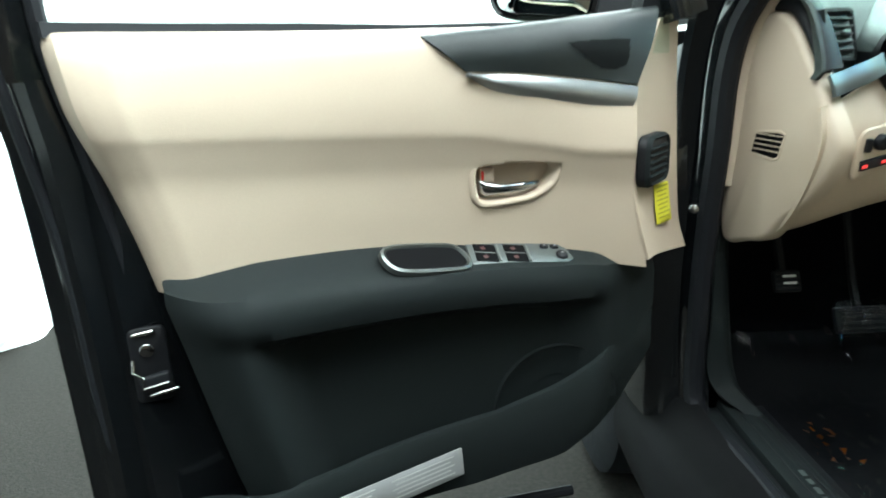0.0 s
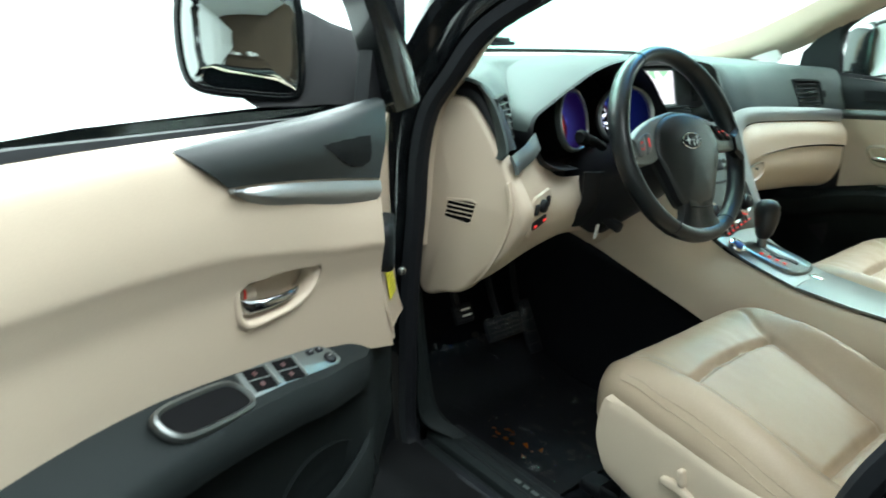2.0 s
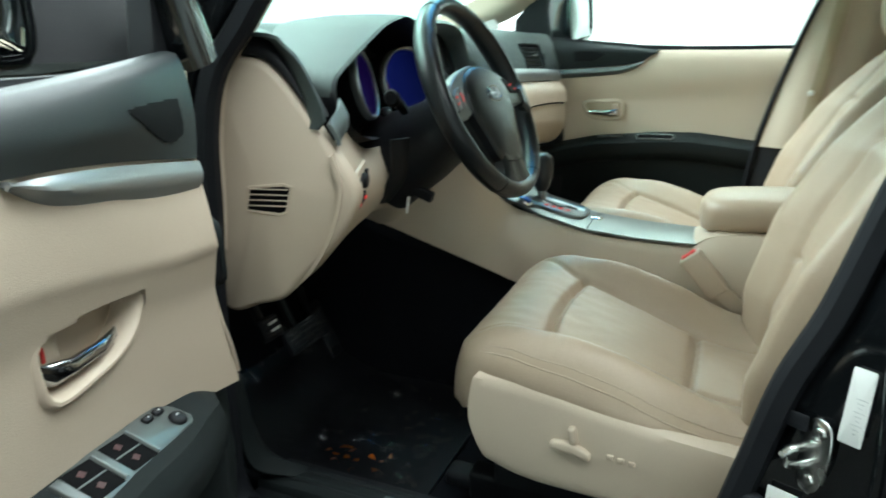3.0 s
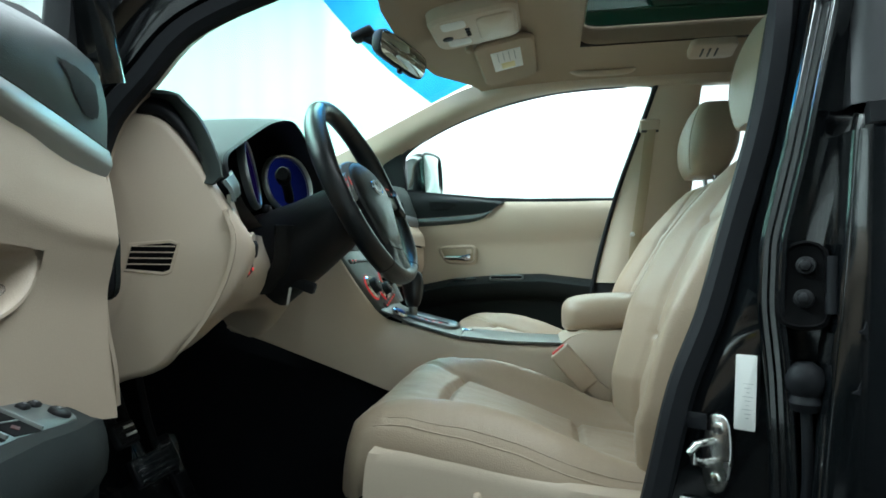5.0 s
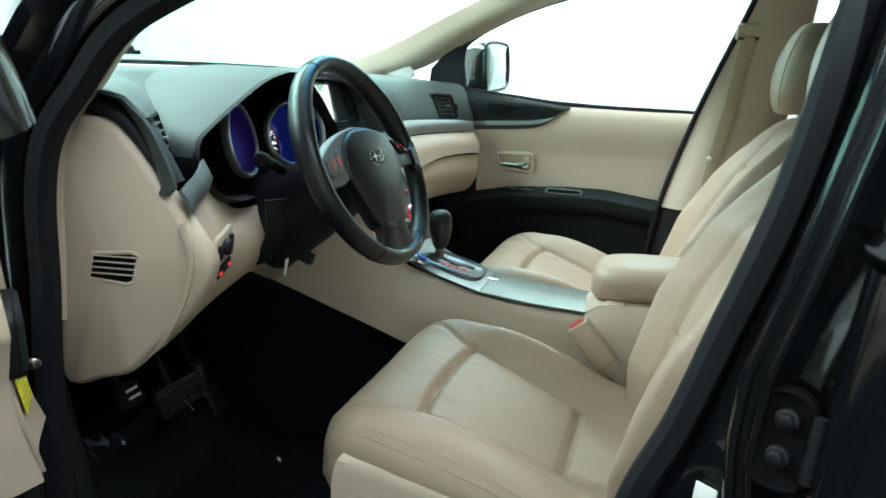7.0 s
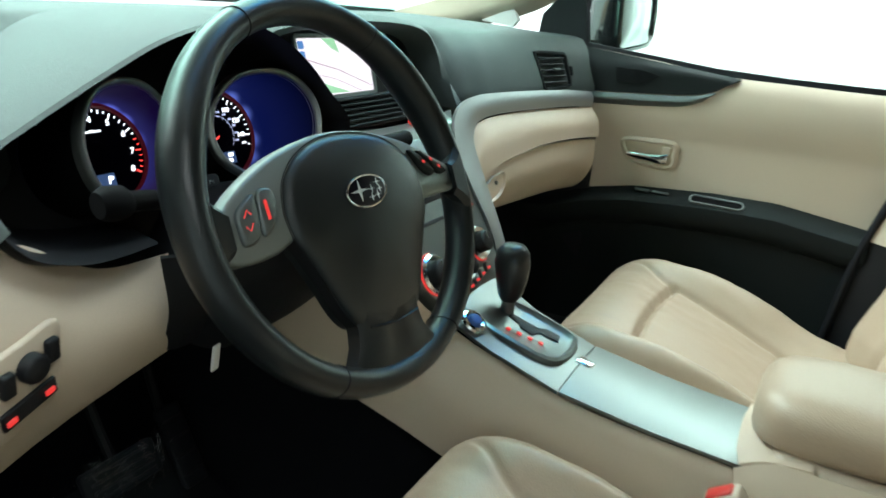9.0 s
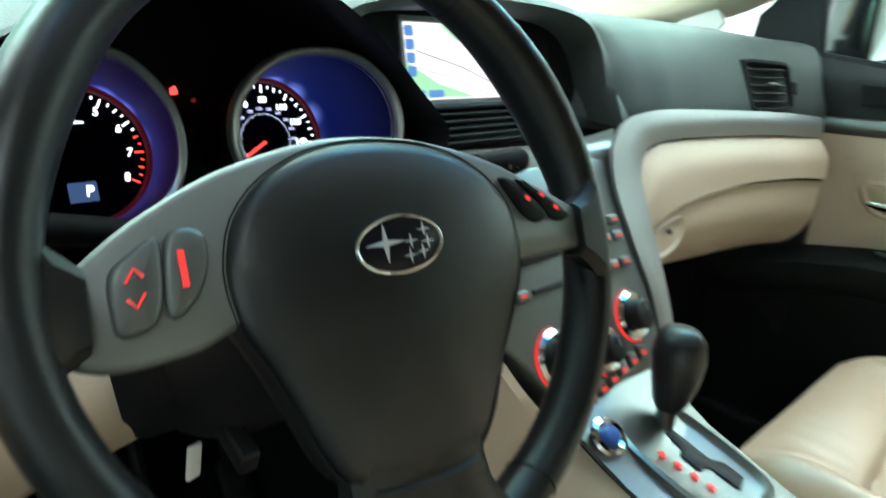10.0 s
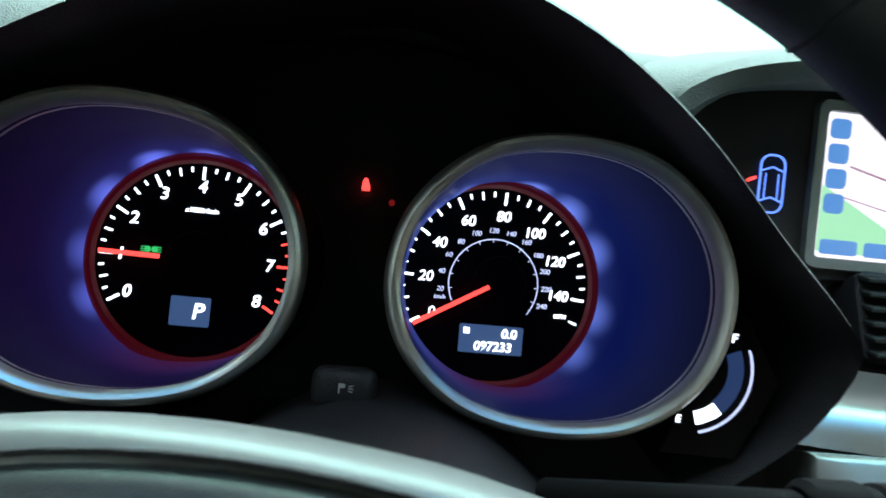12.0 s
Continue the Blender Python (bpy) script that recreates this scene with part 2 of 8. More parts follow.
def rbox(sx, sy, sz, r, m=None, seg=3):
    bm = bmesh.new()
    bmesh.ops.create_cube(bm, size=1)
    bmesh.ops.scale(bm, vec=(sx, sy, sz), verts=bm.verts)
    if r:
        bmesh.ops.bevel(bm, geom=list(bm.edges), offset=r, segments=seg, profile=0.5, affect="EDGES")
    if m is not None:
        bmesh.ops.transform(bm, matrix=m, verts=bm.verts)
    return bm


def frame_of(origin, xa, ya):
    """A pose from an origin, an x axis and a rough y axis."""
    x = Vector(xa).normalized()
    z = x.cross(Vector(ya)).normalized()
    y = z.cross(x)
    m = Matrix((x, y, z)).transposed().to_4x4()
    m.translation = origin
    return m


def lettering(name, text, size, m, mat, parent, align="CENTER", depth=0.0004, weight=0.010):
    cu = bpy.data.curves.new(name, "FONT")
    cu.body, cu.size, cu.align_x, cu.align_y, cu.extrude = text, size, align, "CENTER", depth
    cu.offset, cu.shear = size * weight, 0.12
    tmp = bpy.data.objects.new(name, cu)
    scene.collection.objects.link(tmp)
    me = bpy.data.meshes.new_from_object(tmp.evaluated_get(bpy.context.evaluated_depsgraph_get()))
    bpy.data.objects.remove(tmp)
    me.transform(m)
    me.materials.clear()
    me.materials.append(mat)
    bm = bmesh.new()
    bm.from_mesh(me)
    bmesh.ops.remove_doubles(bm, verts=bm.verts, dist=1e-6)
    bm.to_mesh(me)
    bm.free()
    ob = new(name, me)
    ob.parent = parent
    return ob


def lerp(a, b, t):
    return a + (b - a) * t


def smooth(t, a=0.0, b=1.0):
    t = max(0.0, min(1.0, (t - a) / (b - a)))
    return t * t * (3 - 2 * t)


def gauss(x, w):
    return math.exp(-(x / w) ** 2)


def table(pairs, x):
    """A smooth function given at a few places."""
    if x <= pairs[0][0]:
        return pairs[0][1]
    for (a, fa), (b, fb) in zip(pairs, pairs[1:]):
        if x <= b:
            return lerp(fa, fb, (x - a) / (b - a))
    return pairs[-1][1]


def ease(pairs, x):
    """As table, but rounded where its pieces meet."""
    return (table(pairs, x - 0.012) + table(pairs, x - 0.004) + table(pairs, x + 0.004) + table(pairs, x + 0.012)) / 4


# ---- the studio ----
part("ground", rbox(60, 60, 0.2, 0, Matrix.Translation((0, 0, -0.1))), CONCRETE)
tagged(bpy.data.objects["ground"], "grey textured studio floor under the car", "floor", kind="structure")


def curtain(name, a, b, height, fold):
    """A hanging white cloth from a to b, in soft uneven folds, its hem crumpled on the floor."""
    a, b = Vector(a), Vector(b)
    n = int((b - a).length / 0.05)
    d = (b - a).normalized()
    out = V(d.y, -d.x, 0)
    rows = []
    for j in range(15):
        z = height * (j / 14) ** 1.6
        row = []
        for i in range(n + 1):
            s = i * 0.05
            w = fold * (math.sin(s * 9 + 2 * math.sin(s * 1.3)) + 0.6 * math.sin(s * 23 + 3 * math.sin(s * 2.1)))
            hem = max(0.0, 1 - z / 0.35)
            w += hem * (0.10 + 0.05 * math.sin(s * 17 + z * 30) + 0.04 * math.sin(s * 5))
            row.append(a.lerp(b, i / n) + out * w + V(0, 0, z + 0.004))
        rows.append(row)
    ob = part(name, grid(rows), CURTAIN)
    return tagged(ob, "white fabric studio curtain hanging to the floor", "curtain", kind="structure")


curtain("wall_west", (-3.40, 1.7, 0), (-3.35, 6.2, 0), 4.2, 0.02)
curtain("wall_north", (-3.4, 5.6, 0), (3.4, 5.6, 0), 4.2, 0.03)
curtain("wall_east", (3.2, 6.0, 0), (3.2, -5.0, 0), 4.2, 0.02)
curtain("wall_corner", (-4.45, -5.1, 0), (-4.45, 0.7, 0), 4.2, 0.02)
tagged(part("wall_south", rbox(9.0, 0.2, 4.2, 0, Matrix.Translation((-0.6, -5.3, 2.1))), BROWN), "dark wall behind the car", "wall", kind="structure")
# Unseen dark grey wall, added so the black car paint mirrors something dark.
tagged(part("unseen_wall_southwest", rbox(0.2, 7.4, 4.2, 0, Matrix.Translation((-4.6, -1.7, 2.1))), DARKWALL), "dark wall behind the car", "wall", kind="structure")
tagged(part("ceiling", rbox(9.4, 12.0, 0.2, 0, Matrix.Translation((-0.7, 0.4, 4.3))), CURTAIN), "white studio ceiling", "ceiling", kind="structure")

# Bench with cans against the brown wall, seen in the door mirror.
bench = thing("workbench", "dark workbench against the brown wall behind the car", "workbench")
part("worktop", rbox(2.4, 0.55, 0.05, 0.008, Matrix.Translation((-3.2, -4.85, 0.92))), BROWN, bench)
for x in (-4.3, -2.1):
    for y in (-5.05, -4.65):
        part("leg", rbox(0.06, 0.06, 0.895, 0.006, Matrix.Translation((x, y, 0.4475))), BLACK, bench)
CANR = ((0.0, 0.94), (0.0, 1.0), (0.02, 1.0), (0.90, 1.0), (0.92, 0.94), (0.93, 0.55), (1.0, 0.5))
for x, h, r in ((-3.95, 0.26, 0.07), (-3.74, 0.20, 0.09), (-3.50, 0.34, 0.06), (-3.32, 0.24, 0.10), (-3.02, 0.22, 0.08), (-2.80, 0.30, 0.07)):
    can = thing("can", "white plastic can standing on the workbench", "can", "cans on the workbench")
    part("body", loft([[V(x + r * k * math.cos(2 * math.pi * j / 20), -4.85 + r * k * math.sin(2 * math.pi * j / 20), 0.945 + h * z) for j in range(20)] for z, k in CANR]), PAPER, can)

# ---- car body round the driver's opening ----
body = thing("car_body", "black painted car body with beige lined cabin", "car")

# Line of the door seal: foot of the front pillar, up the slanting pillar, along the roof, down the centre pillar.
A_LINE = [(-0.80, 1.18, 0.50), (-0.805, 1.19, 0.70), (-0.803, 1.182, 0.89), (-0.80, 1.167, 1.03), (-0.80, 1.155, 1.15), (-0.795, 1.13, 1.237),
          (-0.78, 1.085, 1.30), (-0.765, 1.04, 1.36), (-0.74, 0.98, 1.405), (-0.70, 0.85, 1.465), (-0.66, 0.68, 1.525), (-0.62, 0.48, 1.568), (-0.60, 0.30, 1.585)]
B_LINE = [(-0.60, 0.20, 1.575), (-0.635, 0.185, 1.53), (-0.69, 0.215, 1.43), (-0.73, 0.236, 1.348), (-0.74, 0.262, 1.21), (-0.74, 0.299, 1.075), (-0.745, 0.332, 0.961), (-0.75, 0.369, 0.867),
          (-0.755, 0.402, 0.733), (-0.765, 0.44, 0.60), (-0.775, 0.50, 0.53), (-0.785, 0.60, 0.505)]
B_LINE = [(x, y - 0.012, z) for x, y, z in B_LINE]
RING = A_LINE + B_LINE + [(-0.79, 0.80, 0.50), (-0.795, 1.0, 0.50)]
ring = curve(RING, 150, closed=True)
centre = V(-0.74, 0.70, 1.0)
inward = [(centre - p).normalized() for p in ring]
part("door_seal", sweep(ring, [(0.016, 0.0), (0.018, 0.012), (0.008, 0.020), (-0.006, 0.020), (-0.016, 0.012), (-0.018, -0.006), (-0.006, -0.014), (0.010, -0.014)], inward, closed=True), RUBBER, body, "black rubber door seal")

# Front pillar, from outside: painted flank outside the seal.
a_in = curve(A_LINE, 60)


def off(p, dx, dr):
    """A point moved sideways and away from the middle of the opening."""
    q = (p - centre)
    q.x = 0
    return p + V(dx, 0, 0) + q.normalized() * dr


part("front_pillar", grid([[off(p, dx, dr) for p in a_in] for dx, dr in ((0.03, 0.012), (-0.012, 0.018), (-0.02, 0.03), (-0.022, 0.045), (-0.05, 0.055), (-0.058, 0.07), (-0.05, 0.085), (0.0, 0.10), (0.05, 0.10))]), PAINT, body)
part("pillar_trim", grid([[off(p, dx, dr) for p in a_in[16:]] for dx, dr in ((0.022, 0.004), (0.035, 0.0), (0.05, 0.006), (0.075, 0.03), (0.085, 0.06))], 0.003), BEIGE, body, "beige front pillar trim")
b_in = curve(B_LINE[1:], 60)
FLANGE = ((0.45, 0.27), (0.60, 0.268), (0.80, 0.267), (0.90, 0.270), (0.98, 0.277), (1.055, 0.273), (1.159, 0.247), (1.326, 0.213), (1.45, 0.188), (1.58, 0.165))


def pillar_section(p):
    """Across the centre pillar, from the seal over the recessed panel and two raised beads to the gap at the rear door."""
    xf = table(((0.5, -0.805), (1.33, -0.80), (1.6, -0.70)), p.z)
    f = V(xf, min(ease(FLANGE, p.z), p.y - 0.008), p.z)
    a = p + V(-0.004, -0.014, 0)
    a.y = max(a.y, f.y + 0.002)
    steps = [p + V(0.03, -0.004, 0), p + V(0.004, -0.010, 0), a, a.lerp(f, 0.5), f + V(0.010, 0.004, 0)]
    for dx, dy in ((0.004, 0.006), (0.0, 0.006), (-0.004, 0.003), (-0.005, -0.002), (-0.002, -0.006), (-0.003, -0.011), (-0.010, -0.012), (-0.013, -0.014), (-0.014, -0.018), (-0.012, -0.021), (-0.004, -0.026), (0.004, -0.045), (0.0, -0.062), (-0.012, -0.070), (-0.03, -0.10), (-0.03, -0.20)):
        steps.append(f + V(dx, dy, 0))
    return steps


b_fine = curve(B_LINE[1:], 90)
part("centre_pillar", grid(list(map(list, zip(*[pillar_section(p) for p in b_fine])))), PAINT, body)
part("centre_pillar_trim", grid([[p + V(dx, dy, 0) for p in b_in] for dx, dy in ((0.014, 0.006), (0.03, 0.0), (0.05, -0.02), (0.055, -0.06), (0.05, -0.15))], 0.003), BEIGE, body, "beige centre pillar trim")

# Sill, floor, footwell.
part("sill_bed", rbox(0.150, 0.92, 0.05, 0.004, Matrix.Translation((-0.733, 0.73, 0.470))), BLACK, body)
part("sill_trim", skin([[(-0.754, 1.19, 0.488), (-0.754, 0.3, 0.488)], [(-0.752, 1.19, 0.506), (-0.752, 0.3, 0.506)], [(-0.745, 1.19, 0.512), (-0.745, 0.3, 0.512)], [(-0.70, 1.20, 0.512), (-0.70, 0.3, 0.512)], [(-0.680, 1.2, 0.502), (-0.680, 0.3, 0.502)], [(-0.668, 1.2, 0.47), (-0.668, 0.3, 0.47)], [(-0.665, 1.2, 0.42), (-0.665, 0.3, 0.42)]], 12, 40, 0.006, straight=True), DARK, body, "charcoal plastic door sill trim")
part("sill_strip", slab(rrect(0.036, 0.70, 0.012, 4), 0.012, Matrix.Translation((-0.782, 0.805, 0.494)), 0.004), DARK, body, "charcoal outer sill strip")
SLOT = Matrix.Translation((-0.7155, 0.845, 0.5125))
part("sill_groove", loft([[SLOT @ V(x, y, h) for x, y in pl] for pl, h in ((rrect(0.034, 0.60, 0.016, 6), -0.003), (rrect(0.030, 0.596, 0.0145, 6), 0.0020), (rrect(0.026, 0.592, 0.0125, 6), 0.0012), (rrect(0.024, 0.590, 0.0118, 6), -0.0030))], caps=False), BLACK, body)
scuff = part("scuff_plate", slab(rrect(0.018, 0.584, 0.008, 5), 0.0018, SLOT, 0.001), DARK, body, "charcoal ribbed scuff plate")
for k, (w, h) in enumerate(((0.009, 0.016), (0.008, 0.014), (0.009, 0.017), (0.008, 0.015), (0.009, 0.014), (0.008, 0.016))):
    part("pale_bar", rbox(w, h, 0.0006, 0, SLOT @ pose(0.0, 0.09 - 0.0235 * k, 0.0019)), SILVERD, scuff)
# Rocker coloured near-black, not body paint: the open door's shade is put in.
part("rocker", skin([[(-0.80, 1.40, 0.515), (-0.80, -0.9, 0.515)], [(-0.83, 1.40, 0.50), (-0.83, -0.9, 0.50)], [(-0.86, 1.4, 0.45), (-0.86, -0.9, 0.45)], [(-0.89, 1.4, 0.42), (-0.89, -0.9, 0.42)], [(-0.90, 1.4, 0.33), (-0.90, -0.9, 0.33)], [(-0.86, 1.4, 0.22), (-0.86, -0.9, 0.22)]], 12, 24, 0.003, straight=True), WELL, body)
part("floor_pan", rbox(1.62, 2.9, 0.05, 0.01, Matrix.Translation((0, 0.25, 0.40))), CARPET, body, "black cabin carpet")
part("toe_board", skin([[(-0.80, 1.30, 0.42), (0.80, 1.30, 0.42)], [(-0.80, 1.50, 0.56), (0.80, 1.50, 0.56)], [(-0.80, 1.58, 0.80), (0.80, 1.58, 0.80)], [(-0.80, 1.58, 1.2), (0.80, 1.58, 1.2)]], 6, 14, 0.01, straight=True), CARPET, body)
part("kick_panel", skin([[(-0.775, 1.20, 0.88), (-0.775, 1.19, 0.70), (-0.775, 1.18, 0.56), (-0.72, 1.12, 0.51)], [(-0.745, 1.225, 0.88), (-0.735, 1.21, 0.70), (-0.72, 1.19, 0.56), (-0.69, 1.12, 0.512)], [(-0.725, 1.30, 0.88), (-0.71, 1.30, 0.70), (-0.69, 1.28, 0.50), (-0.68, 1.2, 0.48)], [(-0.72, 1.55, 0.88), (-0.70, 1.55, 0.70), (-0.68, 1.5, 0.50), (-0.67, 1.4, 0.45)]], 20, 20, 0.005), DARK, body, "charcoal kick panel beside the footwell")
part("tunnel", skin([[(-0.17, 1.58, 0.40), (-0.15, 0.9, 0.40), (-0.15, -0.5, 0.40)], [(-0.20, 1.58, 0.80), (-0.145, 0.9, 0.62), (-0.145, -0.5, 0.60)], [(-0.16, 1.58, 0.98), (-0.10, 0.9, 0.72), (-0.10, -0.5, 0.68)], [(0.16, 1.58, 0.98), (0.10, 0.9, 0.72), (0.10, -0.5, 0.68)], [(0.20, 1.58, 0.80), (0.15, 0.9, 0.60), (0.15, -0.5, 0.60)], [(0.17, 1.58, 0.40), (0.15, 0.9, 0.40), (0.15, -0.5, 0.40)]], 24, 24, 0.005, straight=True), CARPET, body)

part("kick_panel", rbox(0.02, 0.66, 0.86, 0.006, Matrix.Translation((0.765, 1.33, 0.82))), BLACK, body)
part("right_sill", rbox(0.16, 2.6, 0.20, 0.02, Matrix.Translation((0.78, 0.2, 0.45))), BLACK, body)

# Fenders and bonnet edge outside the windscreen, firewall shelf below the glass.
part("front_fender", skin([[(-0.83, 1.22, 0.46), (-0.83, 1.22, 0.7), (-0.835, 1.215, 1.0), (-0.835, 1.235, 1.22)], [(-0.90, 1.30, 0.46), (-0.915, 1.30, 0.7), (-0.91, 1.30, 1.0), (-0.86, 1.32, 1.20)], [(-0.92, 1.9, 0.6), (-0.93, 1.9, 0.8), (-0.92, 1.9, 1.0), (-0.84, 1.9, 1.13)], [(-0.90, 2.4, 0.6), (-0.90, 2.4, 0.8), (-0.88, 2.4, 0.95), (-0.80, 2.4, 1.05)]], 20, 20, 0.003), PAINT, body)
part("bonnet", skin([[(-0.86, 1.36, 1.19), (-0.5, 1.72, 1.26), (0, 1.78, 1.275), (0.5, 1.72, 1.26), (0.86, 1.36, 1.19)], [(-0.85, 1.9, 1.13), (-0.5, 2.0, 1.21), (0, 2.0, 1.22), (0.5, 2.0, 1.21), (0.85, 1.9, 1.13)], [(-0.75, 2.5, 0.95), (-0.4, 2.65, 1.02), (0, 2.7, 1.03), (0.4, 2.65, 1.02), (0.75, 2.5, 0.95)]], 24, 12, 0.004), PAINT, body)
part("firewall", rbox(1.64, 0.02, 0.90, 0.004, Matrix.Translation((0, 1.64, 0.80))), BLACK, body)

# Roof lining with the sunroof opening, right-hand pillars and rear of the cabin.
SR = (-0.40, 0.36, -0.36, 0.43)  # sunroof: x and y limits


def roof_z(x, y):
    return 1.665 - 0.075 * (abs(x) / 0.62) ** 2.6 - 0.10 * (1 - 0.9 * smooth(abs(x), 0.25, 0.58)) * max(0.0, (y - 0.45) / 0.4) ** 2 - 0.02 * max(0.0, -y)


xs = [-0.62, -0.58, -0.5, SR[0] - 0.02, SR[0], -0.2, 0, 0.2, SR[1], SR[1] + 0.02, 0.45, 0.5, 0.55, 0.58, 0.60, 0.62]
ys = [0.80, 0.76, 0.7, 0.6, 0.5, SR[3] + 0.02, SR[3], 0.3, 0.1, -0.1, SR[2], SR[2] - 0.02, -0.6, -0.9, -1.2]
bm = bmesh.new()
gv = [[bm.verts.new((x, y + 0.10 * (1 - (x / 0.62) ** 2) * smooth(y, 0.6, 0.8) - 0.06 * smooth(abs(x), 0.45, 0.62) * smooth(y, 0.5, 0.8), roof_z(x, y))) for x in xs] for y in ys]
for j in range(len(ys) - 1):
    for i in range(len(xs) - 1):
        if SR[0] <= xs[i] and xs[i + 1] <= SR[1] and SR[2] <= ys[j + 1] and ys[j] <= SR[3]:
            continue
        bm.faces.new((gv[j][i], gv[j][i + 1], gv[j + 1][i + 1], gv[j + 1][i]))
part("roof_lining", bm, HEADLINE, body, "beige cloth roof lining with a sunroof opening")
bm = bmesh.new()
gv = [[bm.verts.new((x * 1.04, y + 0.07 * (1 - (x / 0.62) ** 2) * (1 if y > 0.6 else 0), roof_z(x, y) + 0.055)) for x in xs] for y in ys]
for j in range(len(ys) - 1):
    for i in range(len(xs) - 1):
        if SR[0] <= xs[i] and xs[i + 1] <= SR[1] and SR[2] <= ys[j + 1] and ys[j] <= SR[3]:
            continue
        bm.faces.new((gv[j][i], gv[j][i + 1], gv[j + 1][i + 1], gv[j + 1][i]))
part("roof_panel", bm, PAINT, body)
cxr, cyr = (SR[0] + SR[1]) / 2, (SR[2] + SR[3]) / 2
hole = rrect(SR[1] - SR[0], SR[3] - SR[2], 0.06, 6, cxr, cyr)
part("sunroof_liner", loft([[V(x, y, 1.66) for x, y in inset(hole, -0.012)], [V(x, y, 1.652) for x, y in hole], [V(x, y, 1.662) for x, y in inset(hole, 0.006)], [V(x, y, 1.705) for x, y in inset(hole, 0.006)]], caps=False), HEADLINE, body)
part("sunroof_glass", slab(inset(hole, 0.01), 0.006, Matrix.Translation((0, 0, 1.70))), clear("dark_sunroof_glass", (0.03, 0.065, 0.05), 0.08), body, "tinted sunroof glass")

R_A = [(0.755, 1.66, 1.31), (0.73, 1.37, 1.386), (0.69, 1.10, 1.50), (0.645, 0.90, 1.578), (0.60, 0.76, 1.612), (0.585, 0.55, 1.625), (0.58, 0.3, 1.63), (0.58, 0.0, 1.625), (0.58, -0.4, 1.60)]
R_W = [(0.79, 1.50, 1.27), (0.775, 1.22, 1.34), (0.765, 1.056, 1.425), (0.72, 0.89, 1.50), (0.665, 0.70, 1.555), (0.63, 0.505, 1.585), (0.62, 0.31, 1.592), (0.62, 0.17, 1.585), (0.62, -0.4, 1.57)]
mid = [((Vector(a) + Vector(b)) / 2) + V(-0.022, -0.0, -0.018) for a, b in zip(R_A, R_W)]
part("right_pillar_trim", skin([R_A, mid, R_W], 60, 12, 0.006), BEIGE, body, "beige front pillar trim")
tri_hole = [V(0.745, 1.335, 1.312), V(0.75, 1.25, 1.345), V(0.755, 1.235, 1.318), V(0.757, 1.25, 1.30)]
# Opaque white plate painted for the brightness seen through this window.
part("quarter_window", loft([[p + V(-0.012, 0, 0) for p in tri_hole], [p + V(0.004, 0, 0) for p in tri_hole]]), PAPER, body, "small quarter window painted white for its bright view")
R_B = [((0.72, 0.375, 0.93), (0.715, 0.30, 1.21), (0.66, 0.22, 1.44), (0.615, 0.17, 1.585), (0.585, 0.15, 1.63)), ((0.68, 0.30, 0.93), (0.685, 0.23, 1.21), (0.64, 0.16, 1.44), (0.60, 0.12, 1.585), (0.575, 0.10, 1.63)),
       ((0.68, 0.18, 0.93), (0.685, 0.12, 1.21), (0.64, 0.08, 1.44), (0.60, 0.06, 1.585), (0.575, 0.04, 1.63)), ((0.72, 0.14, 0.93), (0.715, 0.06, 1.21), (0.66, 0.045, 1.44), (0.615, 0.035, 1.585), (0.585, 0.0, 1.63))]
part("right_centre_pillar_trim", skin(R_B, 24, 14, 0.006), BEIGE, body, "beige centre pillar trim")
part("right_door_seal", tube(curve([V(*p) + V(-0.006, 0.006, 0) for p in R_B[0][3::-1]] + [V(0.724, 0.408, 0.70), V(0.734, 0.428, 0.48)], 60), 0.008, 10, (1, 0, 0)), RUBBER, body, "black rubber door seal")
part("right_lower_pillar", skin([[(0.72, 0.375, 0.93), (0.73, 0.40, 0.70), (0.74, 0.42, 0.48)], [(0.69, 0.30, 0.93), (0.70, 0.30, 0.70), (0.71, 0.30, 0.48)], [(0.72, 0.14, 0.93), (0.73, 0.14, 0.70), (0.74, 0.14, 0.48)]], 12, 10, 0.005), BLACK, body)
# Rear quarter behind the seats closes the cabin.
part("rear_side_trim", skin([[(0.74, 0.14, 1.20), (0.74, -0.5, 1.22), (0.74, -1.2, 1.25)], [(0.75, 0.14, 0.8), (0.75, -0.5, 0.8), (0.75, -1.2, 0.8)], [(0.75, 0.14, 0.45), (0.75, -0.5, 0.45), (0.75, -1.2, 0.45)]], 12, 10, 0.01), BEIGE, body)
part("rear_bulkhead", rbox(1.5, 0.05, 0.85, 0.02, Matrix.Translation((0, -1.2, 0.85))), BEIGE, body)
part("left_rear_trim", rbox(0.02, 1.3, 0.75, 0.008, Matrix.Translation((-0.72, -0.55, 0.82))), BEIGE, body)

# ---- rear door, closed, seen from outside ----
rdoor = thing("rear_door", "closed black painted rear car door", "car door")
RD = [((-0.755, 0.150, 1.62), (-0.79, 0.165, 1.40), (-0.82, 0.180, 1.26), (-0.838, 0.189, 1.18), (-0.845, 0.203, 1.045), (-0.848, 0.217, 0.92), (-0.850, 0.231, 0.80), (-0.850, 0.25, 0.60), (-0.845, 0.265, 0.45))]
edge = curve(RD[0], 40)
low = [p for p in edge if p.z < 1.19]
